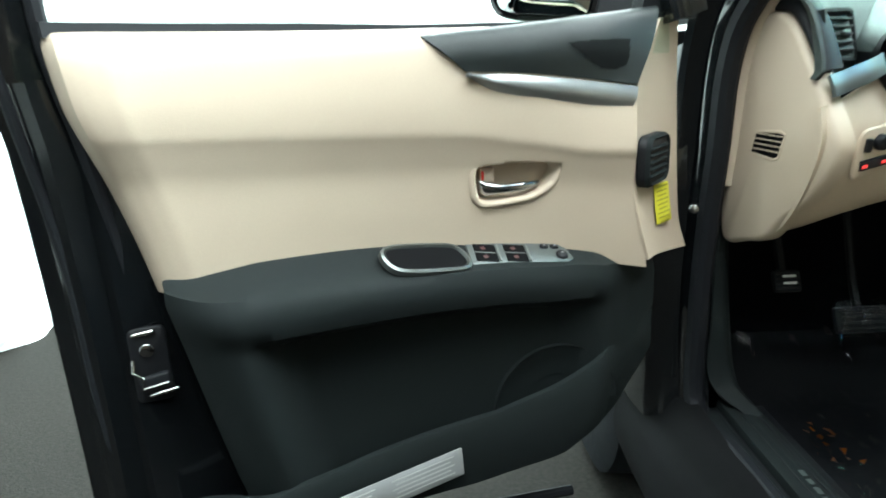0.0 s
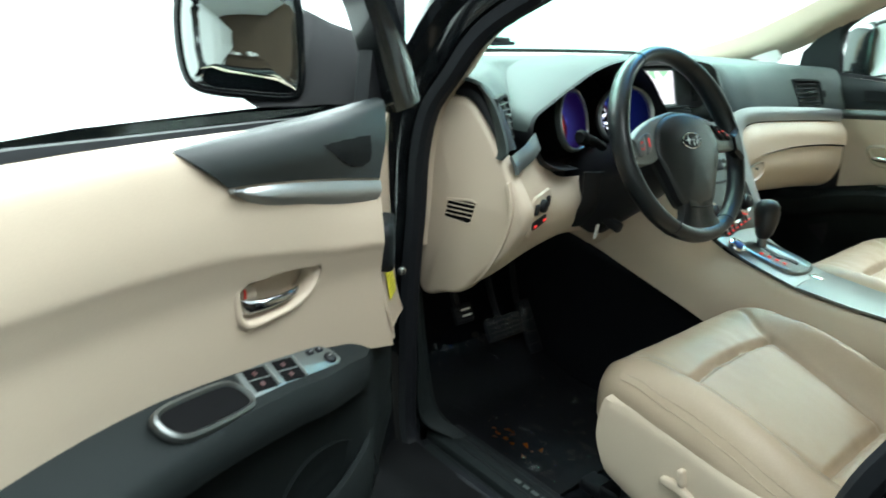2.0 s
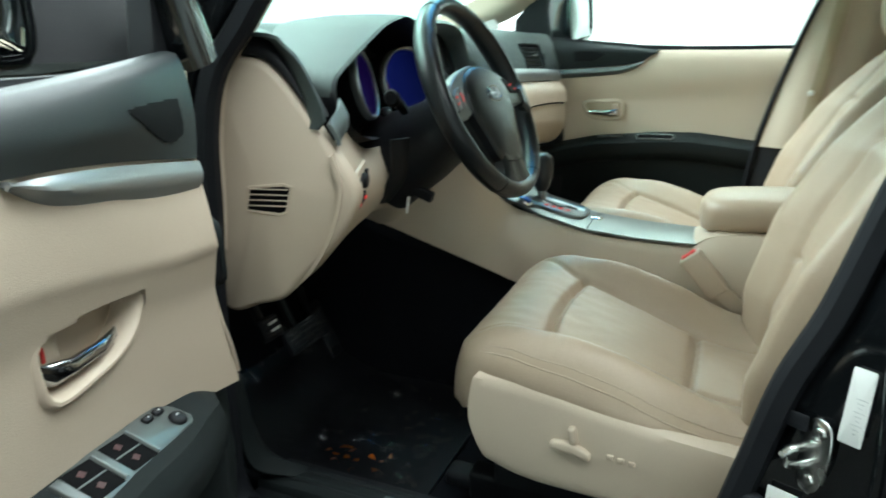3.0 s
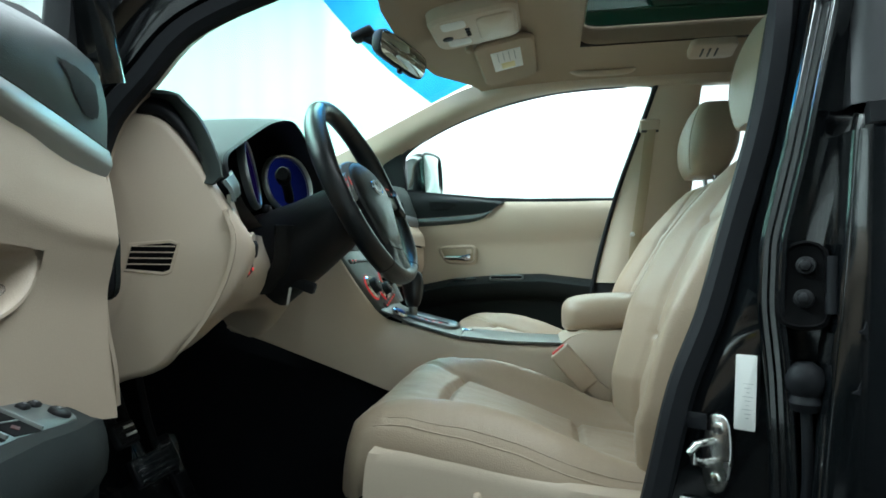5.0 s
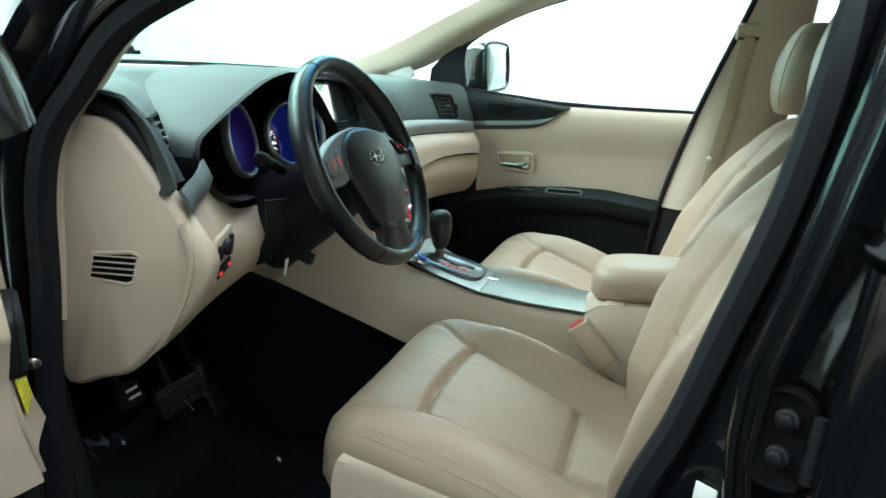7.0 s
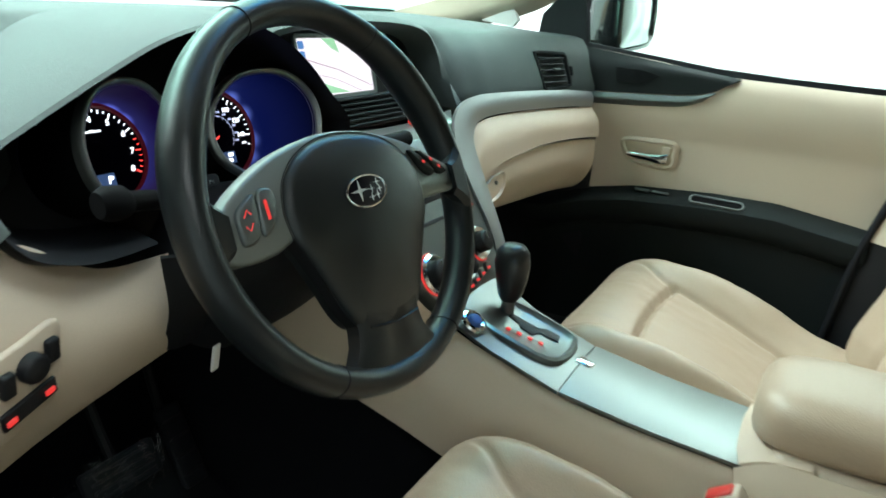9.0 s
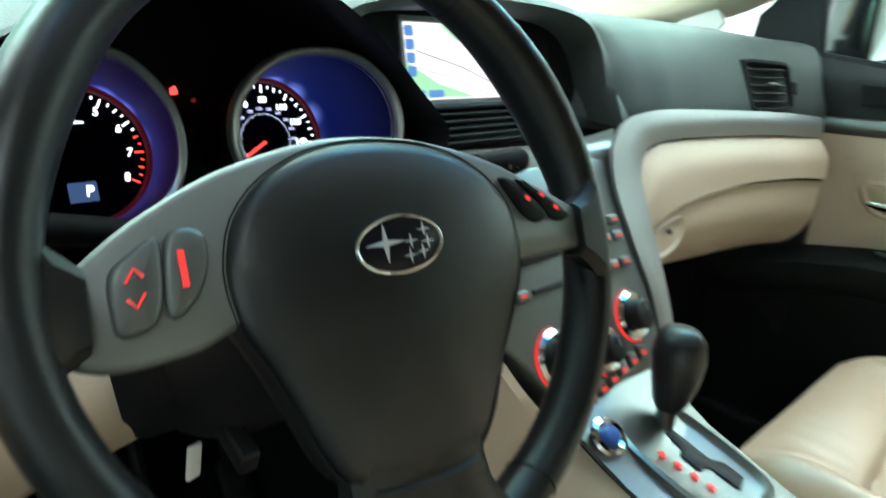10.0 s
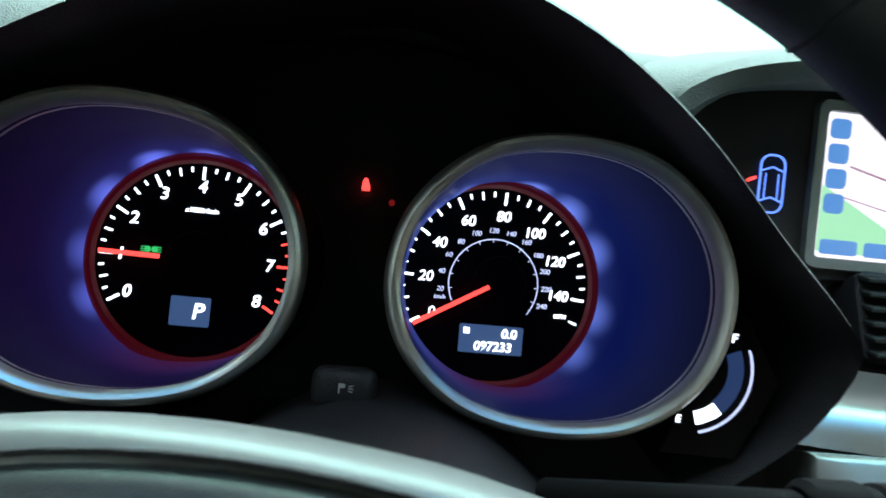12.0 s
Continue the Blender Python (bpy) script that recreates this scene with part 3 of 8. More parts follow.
part("door_skin", grid([[p + V(dx - 0.030 * smooth(-dy, 0.0, 0.12) * (1 - ((p.z - 0.72) / 0.47) ** 2), dy, 0) for p in low] for dx, dy in ((0.05, 0.002), (0.012, 0.004), (0.0, -0.002), (-0.006, -0.010), (-0.012, -0.03), (-0.0145, -0.06), (-0.017, -0.09), (-0.019, -0.12), (-0.025, -0.25), (-0.03, -0.60), (-0.03, -1.0))]), PAINT, rdoor)
part("belt_moulding", sweep([V(-0.842, 0.180, 1.192), V(-0.866, 0.0, 1.200), V(-0.875, -0.4, 1.215), V(-0.88, -0.9, 1.23)], [(0.008, -0.012), (-0.010, -0.012), (-0.012, 0.004), (0.0, 0.012), (0.008, 0.010)]), BLACK, rdoor)
up = [p for p in edge if p.z > 1.175]
part("window_frame", grid([[p + V(dx, dy, 0) for p in up] for dx, dy in ((0.05, 0.0), (0.01, 0.003), (0.0, -0.004), (-0.006, -0.02), (-0.008, -0.055), (0.004, -0.058), (0.012, -0.06))], 0.002), MOULDING, rdoor)
part("window_glass", grid([[p + V(0.008, -0.058 - s, 0) for p in up] for s in (0, 0.3, 0.9)], 0.004), material("privacy_glass", (0.01, 0.012, 0.012), 0.04, spec=0.8), rdoor, "dark privacy glass")
for z in (0.893, 0.957):
    star = [(0.011, 0), (0.003, 0.003), (0, 0.011), (-0.003, 0.003), (-0.011, 0), (-0.003, -0.003), (0, -0.011), (0.003, -0.003)]
    part("clip_mark", slab(star, 0.0015, frame_of(V(-0.8585, 0.192 + (0.957 - z) * 0.1, z), (0.35, -1, 0.05), (0, 0, 1)), 0.0004), RUBBER, rdoor)
HINGE = [tuple(p[:2]) for p in curve([(-0.022, -0.045, 0), (-0.024, 0.0, 0), (-0.020, 0.034, 0), (0.0, 0.046, 0), (0.020, 0.036, 0), (0.022, 0.0, 0), (0.020, -0.045, 0)], 28, closed=True)]
for z in (1.006, 0.62):
    dy = (1.006 - z) * 0.12
    mh = frame_of(V(-0.815, 0.236 + dy, z), (-0.43, -0.90, 0), (0.0, -0.30, 0.95))
    hg = part("hinge", loft([[mh @ V(x, y, h) for x, y in pl] for pl, h in ((inset(HINGE, -0.003), -0.004), (inset(HINGE, -0.002), 0.008), (inset(HINGE, 0.001), 0.010), (inset(HINGE, 0.003), 0.006), (inset(HINGE, 0.012), 0.004))]), WELL, rdoor, "black painted steel hinge leaf")
    for x, y in ((0.002, 0.019), (0.0, -0.018)):
        bo = part("bolt", slab(circle(0.0105, 18), 0.008, mh @ Matrix.Translation((x, y, 0.004)), 0.0015), BLACK, hg)
        part("bolt_head", slab(circle(0.0070, 6), 0.014, mh @ Matrix.Translation((x, y, 0.004)), 0.002), BLACK, bo)
    part("hinge_pin", tube([mh @ V(0.026, -0.034, 0.006), mh @ V(0.027, 0.030, 0.006)], 0.006, 12, (1, 0, 0)), RUBBER, hg)
boot = part("cable_boot", loft([[V(-0.818 + r * math.cos(a), 0.238 + r * math.sin(a), z) for a in [2 * math.pi * j / 20 for j in range(20)]] for z, r in ((0.862, 0.013), (0.872, 0.018), (0.880, 0.015), (0.888, 0.020), (0.900, 0.021), (0.910, 0.017), (0.917, 0.009))]), RUBBER, rdoor, "ribbed black rubber cable boot")
part("cable", tube(curve([(-0.818, 0.238, 0.868), (-0.821, 0.238, 0.82), (-0.819, 0.240, 0.76), (-0.80, 0.25, 0.70)], 20), 0.006, 10, (0, 1, 0)), RUBBER, boot)

# Striker, labels and bump stop on the centre pillar.
striker = thing("door_striker", "zinc plated steel door striker bolted to the black pillar", "door striker")
MS = frame_of(V(-0.780, 0.325, 0.80), (-0.72, -0.69, 0), (0.0, -0.18, 0.98))
part("base_plate", slab([tuple(p[:2]) for p in curve([(0.012, 0.042, 0), (0.02, 0, 0), (0.012, -0.042, 0), (-0.012, -0.042, 0), (-0.018, 0, 0), (-0.012, 0.042, 0)], 28, closed=True)], 0.004, MS), ZINC, striker)
part("loop", tube([MS @ V(*q) for q in ((-0.004, 0.012, 0.0), (-0.004, 0.012, 0.025), (-0.006, 0.010, 0.034), (-0.010, 0.0, 0.038), (-0.006, -0.010, 0.034), (-0.004, -0.012, 0.025), (-0.004, -0.012, 0.0))], 0.005, 10, (0.3, 0.2, 0.9)), ZINC, striker)
for dy in (0.03, -0.03):
    part("screw", slab(circle(0.008, 12), 0.008, MS @ Matrix.Translation((0.002, dy, 0)), 0.002), ZINC, striker)


def label_plate(name, text, cat, m, w, h, mat, bars):
    t = thing(name, text, cat)
    part("sheet", slab(rrect(w, h, 0.002, 2), 0.0012, m, 0.0003), mat, t)
    for x, y, bw, bh in bars:
        part("print_bar", slab(rrect(bw, bh, 0.0003, 1, x, y), 0.0014, m, 0.0001), GREYLABEL, t)
    return t


ML = frame_of(V(-0.7915, 0.2945, 0.876), (-0.52, -0.85, 0), (0.0, -0.28, 0.96))
label_plate("pillar_label", "white printed label on the black door pillar", "label", ML, 0.024, 0.088, PAPER, [(0.003, 0.010 - 0.005 * k, 0.012 - 0.004 * (k % 3), 0.0005) for k in range(9)])
ML2 = frame_of(V(-0.780, 0.352, 0.705), (-0.40, -0.92, 0), (0.0, -0.25, 0.97))
t = label_plate("tyre_label", "white label with a small yellow field on the black pillar", "label", ML2, 0.036, 0.075, PAPER, [(-0.008, 0.02 - 0.009 * k, 0.012, 0.002) for k in range(5)])
part("yellow_field", slab(rrect(0.014, 0.02, 0.001, 1, 0.008, 0.012), 0.0018, ML2, 0.0002), material("ochre_print", (0.45, 0.30, 0.05), 0.6), t)
stop = thing("bump_stop", "round black rubber bump stop on the pillar", "bump stop")
part("stud", slab(circle(0.016, 16), 0.014, frame_of(V(-0.769, 0.378, 0.71), (-0.40, -0.92, 0), (0, -0.2, 1)), 0.005), RUBBER, stop)
slot = thing("pillar_cover", "small black cover plate on the pillar", "cover plate")
part("plate", slab(rrect(0.035, 0.02, 0.003), 0.002, frame_of(V(-0.765, 0.350, 0.835), (-0.5, -0.86, 0), (0, -0.2, 1)), 0.001), RUBBER, slot)

# ---- driver's door, standing open ----
door = thing("front_door", "open black car door with beige and charcoal trim", "car door")
DO, DA = V(-0.90, 1.05, 0), radians(21)
DU, DN = V(-math.cos(DA), -math.sin(DA), 0), V(math.sin(DA), -math.cos(DA), 0)


def dbase(u):
    return (0.085 if u > 0.45 else 0.055) * ((u - 0.45) / 0.38) ** 2 - 0.003


def dp(u, v, w, flat=False):
    """A place on the door: u from hinge to latch, v height, w towards the cabin, from the trim's own curve."""
    return DO + DU * u + DN * (w + (0 if flat else dbase(u))) + V(0, 0, v)


REAR = ((0.97, 0.797), (1.09, 0.824), (1.167, 0.846), (1.24, 0.858))
FRONT = ((0.895, 0.098), (1.0, 0.128), (1.093, 0.140), (1.149, 0.128), (1.242, 0.104))
ARM_BACK = ((0.05, 0.877), (0.138, 0.893), (0.276, 0.921), (0.393, 0.937), (0.497, 0.951), (0.58, 0.958), (0.693, 0.965), (0.777, 0.963), (0.85, 0.968))
ARM_FRONT = ((0.05, 0.84), (0.092, 0.856), (0.149, 0.876), (0.238, 0.895), (0.351, 0.908), (0.47, 0.915), (0.597, 0.922), (0.704, 0.931), (0.766, 0.945), (0.80, 0.955))


def upper_row(kind):
    row = []
    for i in range(41):
        s = i / 40
        u0 = lerp(0.10, 0.85, s)
        cre = table(((0.10, 1.055), (0.194, 1.065), (0.366, 1.095), (0.568, 1.108), (0.708, 1.118), (0.85, 1.130)), u0)
        bot = table(ARM_BACK, u0) - 0.012
        v, w = {0: (1.232, -0.05), 1: (1.240, -0.020), 2: (1.236, -0.006), 3: (1.215, 0.006), 4: (lerp(1.215, cre, 0.5), 0.012), 5: (cre + 0.012, 0.0115), 6: (cre, 0.0085), 7: (cre - 0.020, 0.003),
                8: (cre - 0.052, -0.004), 9: (lerp(cre - 0.052, bot, 0.5), -0.008), 10: (bot, -0.012)}[kind]
        u = lerp(table(FRONT, v), table(REAR, v), s)
        w -= 0.050 * min(1.0, max(0.0, (v - 1.07) / 0.17)) ** 1.3 * max(0.0, (0.28 - u) / 0.16)
        if s > 0.96:
            w -= 0.010 * (s - 0.96) / 0.04
        row.append(dp(u, v, w))
    for du, dw in ((0.010, -0.020), (0.014, -0.040)):
        u = table(REAR, v) + du
        row.append(dp(u, v, w + dw))
    return row


def in_outline(x, y, poly):
    inside = False
    for (xa, ya), (xb, yb) in zip(poly, poly[1:] + poly[:1]):
        if (ya > y) != (yb > y) and x < xa + (y - ya) * (xb - xa) / (yb - ya):
            inside = not inside
    return inside


def cut(bm, m, poly):
    """Take away the faces inside an outline drawn in the frame m."""
    back = m.inverted()
    gone = []
    for f in bm.faces:
        c = back @ f.calc_center_median()
        if abs(c.z) < 0.05 and in_outline(c.x, c.y, poly):
            gone.append(f)
    bmesh.ops.delete(bm, geom=gone, context="FACES")
    return bm


MH = frame_of(dp(0.310, 1.030, 0.006), dp(0.24, 1.03, -0.012) - dp(0.38, 1.03, -0.012), (0, 0, 1)) @ Matrix.Diagonal((0.95, 0.74, 1, 1))
HOLE = [tuple(p[:2]) for p in curve([(-0.065, 0.032, 0), (-0.02, 0.037, 0), (0.043, 0.035, 0), (0.062, 0.030, 0), (0.066, 0.014, 0), (0.051, -0.012, 0), (0.022, -0.030, 0), (-0.01, -0.036, 0), (-0.060, -0.036, 0), (-0.070, 0.0, 0)], 40, closed=True)]
fine = [resample(r, 150) for r in (upper_row(k) for k in range(11))]
fine = [curve([r[i] for r in fine], 70) for i in range(150)]
part("upper_trim", cut(grid([[fine[i][j] for i in range(150)] for j in range(70)], 0.004, flip=True), MH, inset(HOLE, -0.003)), BEIGE, door, "beige upper door trim")
SILV_T = [(0.393, 1.184), (0.327, 1.180), (0.244, 1.171), (0.132, 1.155)]
SILV_B = [(0.392, 1.182), (0.344, 1.156), (0.244, 1.138), (0.140, 1.124)]
SAIL = [[dp(0.452, 1.236, -0.02), dp(0.30, 1.247, -0.02), dp(0.20, 1.256, -0.03), dp(0.072, 1.268, -0.065)], [dp(0.448, 1.233, 0.004), dp(0.30, 1.243, 0.008), dp(0.20, 1.252, -0.002), dp(0.076, 1.262, -0.042)],
                        [dp(0.42, 1.21, 0.018), dp(0.30, 1.21, 0.022), dp(0.20, 1.212, 0.014), dp(0.102, 1.212, -0.014)], [dp(u, v + 0.003, w) for (u, v), w in zip(SILV_T, (0.018, 0.018, 0.014, 0.003))]]
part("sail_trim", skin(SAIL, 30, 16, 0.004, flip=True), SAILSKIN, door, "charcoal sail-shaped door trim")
part("silver_strip", skin([[dp(u, v, w) for (u, v), w in zip(SILV_T, (0.020, 0.020, 0.016, 0.005))], [dp(lerp(a[0], b[0], 0.5), lerp(a[1], b[1], 0.5), w) for a, b, w in zip(SILV_T, SILV_B, (0.026, 0.026, 0.021, 0.010))], [dp(u, v, w) for (u, v), w in zip(SILV_B, (0.014, 0.014, 0.012, 0.004))]], 30, 8, 0.004, flip=True), SILVERL, door, "silver trim strip")
GRILLE = [(0.246, 1.219), (0.20, 1.2215), (0.143, 1.222), (0.145, 1.20), (0.150, 1.186), (0.170, 1.180), (0.190, 1.183), (0.216, 1.197)]
bm = skin(SAIL, 90, 60, 0.0, flip=True)
away = [f for f in bm.faces if not in_outline((f.calc_center_median() - DO).dot(DU), f.calc_center_median().z, GRILLE)]
bmesh.ops.delete(bm, geom=away, context="FACES")
bm.normal_update()
for v in bm.verts:
    v.co += v.normal * (0.0010 if v.normal.dot(DN) > 0 else -0.0010)
part("tweeter_grille", bm, GRILLECLOTH, door, "dark speaker grille")
# Beige end of the trim beside the hinges.
CAPF = [p - DU * 0.024 for p in (dp(0.030, 1.258, -0.030, True), dp(0.012, 1.18, -0.048, True), dp(0.000, 1.09, -0.055, True), dp(-0.004, 1.0, -0.052, True), dp(-0.014, 0.92, -0.053, True), dp(-0.026, 0.868, -0.045, True))]
CAPB = [dp(0.080, 1.246, -0.032), dp(0.132, 1.150, 0.002), dp(0.141, 1.093, 0.008), dp(0.130, 1.0, 0.0), dp(0.112, 0.93, 0.0), dp(0.098, 0.887, -0.005)]
CAPN = V(0.81, -0.586, 0)
CAPM = [lerp(a, b, 0.6) - CAPN * 0.008 for a, b in zip(CAPF, CAPB)]
part("end_cap", skin([CAPB, CAPM, CAPF], 24, 10, 0.004), BEIGE, door, "beige trim end beside the hinges")
MV = frame_of(V(-0.9715, 1.0225, 1.040), (0.586, 0.81, 0), (0.03, 0.03, 1))
vent = part("door_vent", slab(rrect(0.104, 0.080, 0.020, 5), 0.016, MV, 0.005), BLACK, door, "black air outlet")
part("vent_rim", loft([[MV @ V(x, y, 0.014) for x, y in rrect(0.104, 0.080, 0.020)], [MV @ V(x, y, 0.020) for x, y in rrect(0.096, 0.072, 0.018)], [MV @ V(x, y, 0.012) for x, y in rrect(0.080, 0.058, 0.014)]], caps=False), DARK, vent)
for k in range(5):
    part("louvre", rbox(0.080, 0.003, 0.010, 0.001, MV @ pose(0, -0.021 + 0.0105 * k, 0.016, 25, 0, 0)), DARK, vent)
MY = frame_of(V(-0.9365, 1.062, 0.960) + CAPN * 0.0050, V(0.586, 0.81, 0) + CAPN * 0.15, V(0, 0, 1) - CAPN * 0.155)
ys_ = part("yellow_sticker", slab(rrect(0.052, 0.066, 0.002, 2), 0.0012, MY, 0.0003), YELLOW, door, "yellow warning sticker")
for k in range(9):
    part("print_bar", slab(rrect(0.042 - 0.006 * (k % 3), 0.0025, 0.0003, 1, 0, 0.028 - 0.0073 * k), 0.0016, MY, 0.0002), material("ochre_ink", (0.45, 0.40, 0.03), 0.6) if k == 0 else bpy.data.materials["ochre_ink"], ys_)


LIP = ((0.05, 0.80), (0.087, 0.783), (0.189, 0.736), (0.373, 0.690), (0.517, 0.680), (0.62, 0.672), (0.712, 0.672), (0.80, 0.69))
LBOT = ((0.05, 0.70), (0.082, 0.668), (0.139, 0.628), (0.261, 0.585), (0.413, 0.570), (0.575, 0.575), (0.74, 0.60), (0.80, 0.64))


def lower_row(k):
    row = []
    for i in range(81):
        u = lerp(0.80, 0.050, (i / 80) ** 1.25)
        ab, af = table(ARM_BACK, u), table(ARM_FRONT, u)
        rec = smooth(u, 0.13, 0.25) * (1 - smooth(u, 0.665, 0.745))
        tip = 1 - max(0.0, (u - 0.735) / 0.065) ** 2
        end = smooth(u, 0.10, 0.32)
        a = 0.060 * (0.10 + 0.90 * tip) * (0.06 + 0.94 * end)
        v, w = {0: (ab + 0.004, -0.016), 1: (ab - 0.002, -0.004), 2: (lerp(ab, af, 0.6), a * 0.55), 3: (af + 0.006, a * 0.88), 4: (af - 0.006, a), 5: (af - 0.022, a * 1.05), 6: (af - 0.040, a * 0.97),
                7: (af - 0.053, lerp(a * 0.85, a * 0.45, rec)), 8: (af - 0.066, lerp(a * 0.85, 0.008, rec)), 9: (0.78, lerp(a * 0.85, 0.0, rec)), 10: (0.70, lerp(a * 0.8, 0.0, rec)), 11: (0.62, lerp(a * 0.7, 0.0, rec)), 12: (0.57, lerp(a * 0.6, 0.0, rec))}[k]
        if u < 0.26:
            v = max(v, table(LBOT, u) + 0.012 + 0.002 * (12 - k))
        rear = table(((0.57, 0.715), (0.62, 0.725), (0.72, 0.75), (0.85, 0.775), (0.97, 0.80)), v)
        row.append(dp(0.050 + (u - 0.050) * (rear - 0.050) / 0.75, min(v, 1.0), w - 0.5 * max(0.0, 0.19 - u)))
    return row


part("lower_trim", grid([lower_row(k) for k in range(13)], 0.004), DARK, door, "charcoal armrest and lower trim")
us = [lerp(0.80, 0.055, i / 40) for i in range(41)]


def lipw(u):
    return 0.055 * (1 - 0.7 * smooth(u, 0.70, 0.80)) * (0.06 + 0.94 * smooth(u, 0.09, 0.30)) - 0.5 * max(0.0, 0.19 - u)


part("door_pocket", grid([[dp(u, lerp(table(LIP, u), table(LBOT, u), s), lipw(u) + dw) for u in us] for s, dw in ((0.06, -0.014), (0.0, -0.008), (0.0, -0.002), (0.05, 0.0), (0.5, 0.004), (0.9, -0.004), (1.0, -0.03), (1.02, -0.06))], 0.003), DARK, door, "charcoal map pocket")
part("bottle_hump", loft([[dp(0.255 + 0.104 * math.cos(a) * k, 0.662 + 0.104 * math.sin(a) * k, 0.001 + h * 1.6) for a in [math.pi * j / 20 for j in range(21)]] for k, h in ((1.0, 0.0), (0.985, 0.006), (0.95, 0.0045), (0.5, 0.003))], closed=False, caps=False), DARK, door)
MLb = frame_of(dp(0.56, 0.625, 0.071), dp(0.45, 0.628, 0.060) - dp(0.66, 0.615, 0.060), (0, 0, 1))
lb = part("pocket_label", slab(rrect(0.25, 0.046, 0.002, 2), 0.0012, MLb, 0.0003), GREYLABEL, door, "grey printed warning label")
for k in range(5):
    for x in (-0.065, 0.06):
        part("print_bar", slab(rrect(0.10 - 0.012 * (k % 2), 0.0022, 0.0003, 1, x, 0.014 - 0.007 * k), 0.0013, MLb, 0.0001), material("pale_print", (0.50, 0.51, 0.50), 0.6) if "pale_print" not in bpy.data.materials else bpy.data.materials["pale_print"], lb)

# Inner handle in its recessed bezel.
hole = HOLE
bez = part("handle_bezel", loft([[MH @ V(x, y, z) for x, y in pl] for pl, z in ((inset(hole, -0.014), -0.012), (inset(hole, -0.009), -0.0040), (inset(hole, -0.006), -0.0022), (inset(hole, -0.002), -0.0024), (inset(hole, 0.002), -0.006), (inset(hole, 0.006), -0.031))], caps=False), BEIGE, door, "beige handle bezel")
part("recess", slab(inset(hole, 0.004), 0.002, MH @ Matrix.Translation((0, 0, -0.033)), 0.0005), BEIGE, bez)
MHL = MH @ Matrix.Translation((0, 0, -0.018))
part("lever", loft([[MHL @ (Vector(c) + V(0, math.cos(a) * ry, math.sin(a) * rz)) for a in [2 * math.pi * j / 12 for j in range(12)]] for c, ry, rz in (((-0.060, -0.006, 0.000), 0.012, 0.004), ((-0.052, -0.012, 0.004), 0.014, 0.006), ((-0.03, -0.014, 0.008), 0.010, 0.006), ((0.005, -0.013, 0.010), 0.009, 0.005), ((0.030, -0.010, 0.006), 0.006, 0.004), ((0.038, -0.008, 0.002), 0.003, 0.002))]), DARKCHROME, bez, "chrome door lever")
lk = part("lock_tab", slab(rrect(0.024, 0.030, 0.004), 0.012, MHL @ Matrix.Translation((-0.047, 0.014, -0.008)), 0.003), BEIGE, bez)
part("red_mark", slab(rrect(0.004, 0.018, 0.001, 2), 0.0128, MHL @ Matrix.Translation((-0.055, 0.014, -0.008)), 0.0003), REDP, lk)

# Pull cup and window switches in the armrest.
MC = frame_of(dp(0.470, 0.939, 0.032), dp(0.40, 0.925, 0.022) - dp(0.53, 0.942, 0.022), dp(0.46, 0.948, 0.0) - dp(0.46, 0.914, 0.05))
cup = [(0.92 * p[0], 0.74 * p[1]) for p in curve([(-0.060, 0.012, 0), (-0.04, 0.024, 0), (0.035, 0.026, 0), (0.056, 0.018, 0), (0.066, -0.008, 0), (0.055, -0.022, 0), (-0.02, -0.026, 0), (-0.050, -0.018, 0)], 40, closed=True)]
cp = part("pull_cup", loft([[MC @ V(x, y, z) for x, y in pl] for pl, z in ((inset(cup, -0.009), 0.000), (inset(cup, -0.007), 0.007), (inset(cup, -0.003), 0.009), (cup, 0.006), (inset(cup, 0.002), -0.004))], caps=False), SILVER, door, "silver ringed pull cup")
# Almost flush black plate: the shade of a deep cup, as colour.
part("cup_well", loft([[MC @ V(x, y, z) for x, y in pl] for pl, z in ((inset(cup, 0.0005), 0.006), (inset(cup, 0.004), 0.002), (inset(cup, 0.008), 0.0005))]), WELL, cp)
MW = frame_of(dp(0.312, 0.9150, 0.012), dp(0.24, 0.905, 0.0) - dp(0.385, 0.9235, 0.0), dp(0.31, 0.924, -0.014) - dp(0.31, 0.906, 0.024)) @ Matrix.Translation((0, 0, 0.006))
sw = part("switch_panel", slab([tuple(p[:2]) for p in resample([(-0.086, 0.018, 0), (-0.04, 0.022, 0), (0.04, 0.023, 0), (0.060, 0.022, 0), (0.074, 0.012, 0), (0.078, -0.012, 0), (0.070, -0.019, 0), (0.03, -0.022, 0), (-0.05, -0.026, 0), (-0.086, -0.028, 0), (-0.086, 0.018, 0)], 61)][:60], 0.006, MW, 0.002, low=-0.02), SILVERD, door, "silver window switch panel")
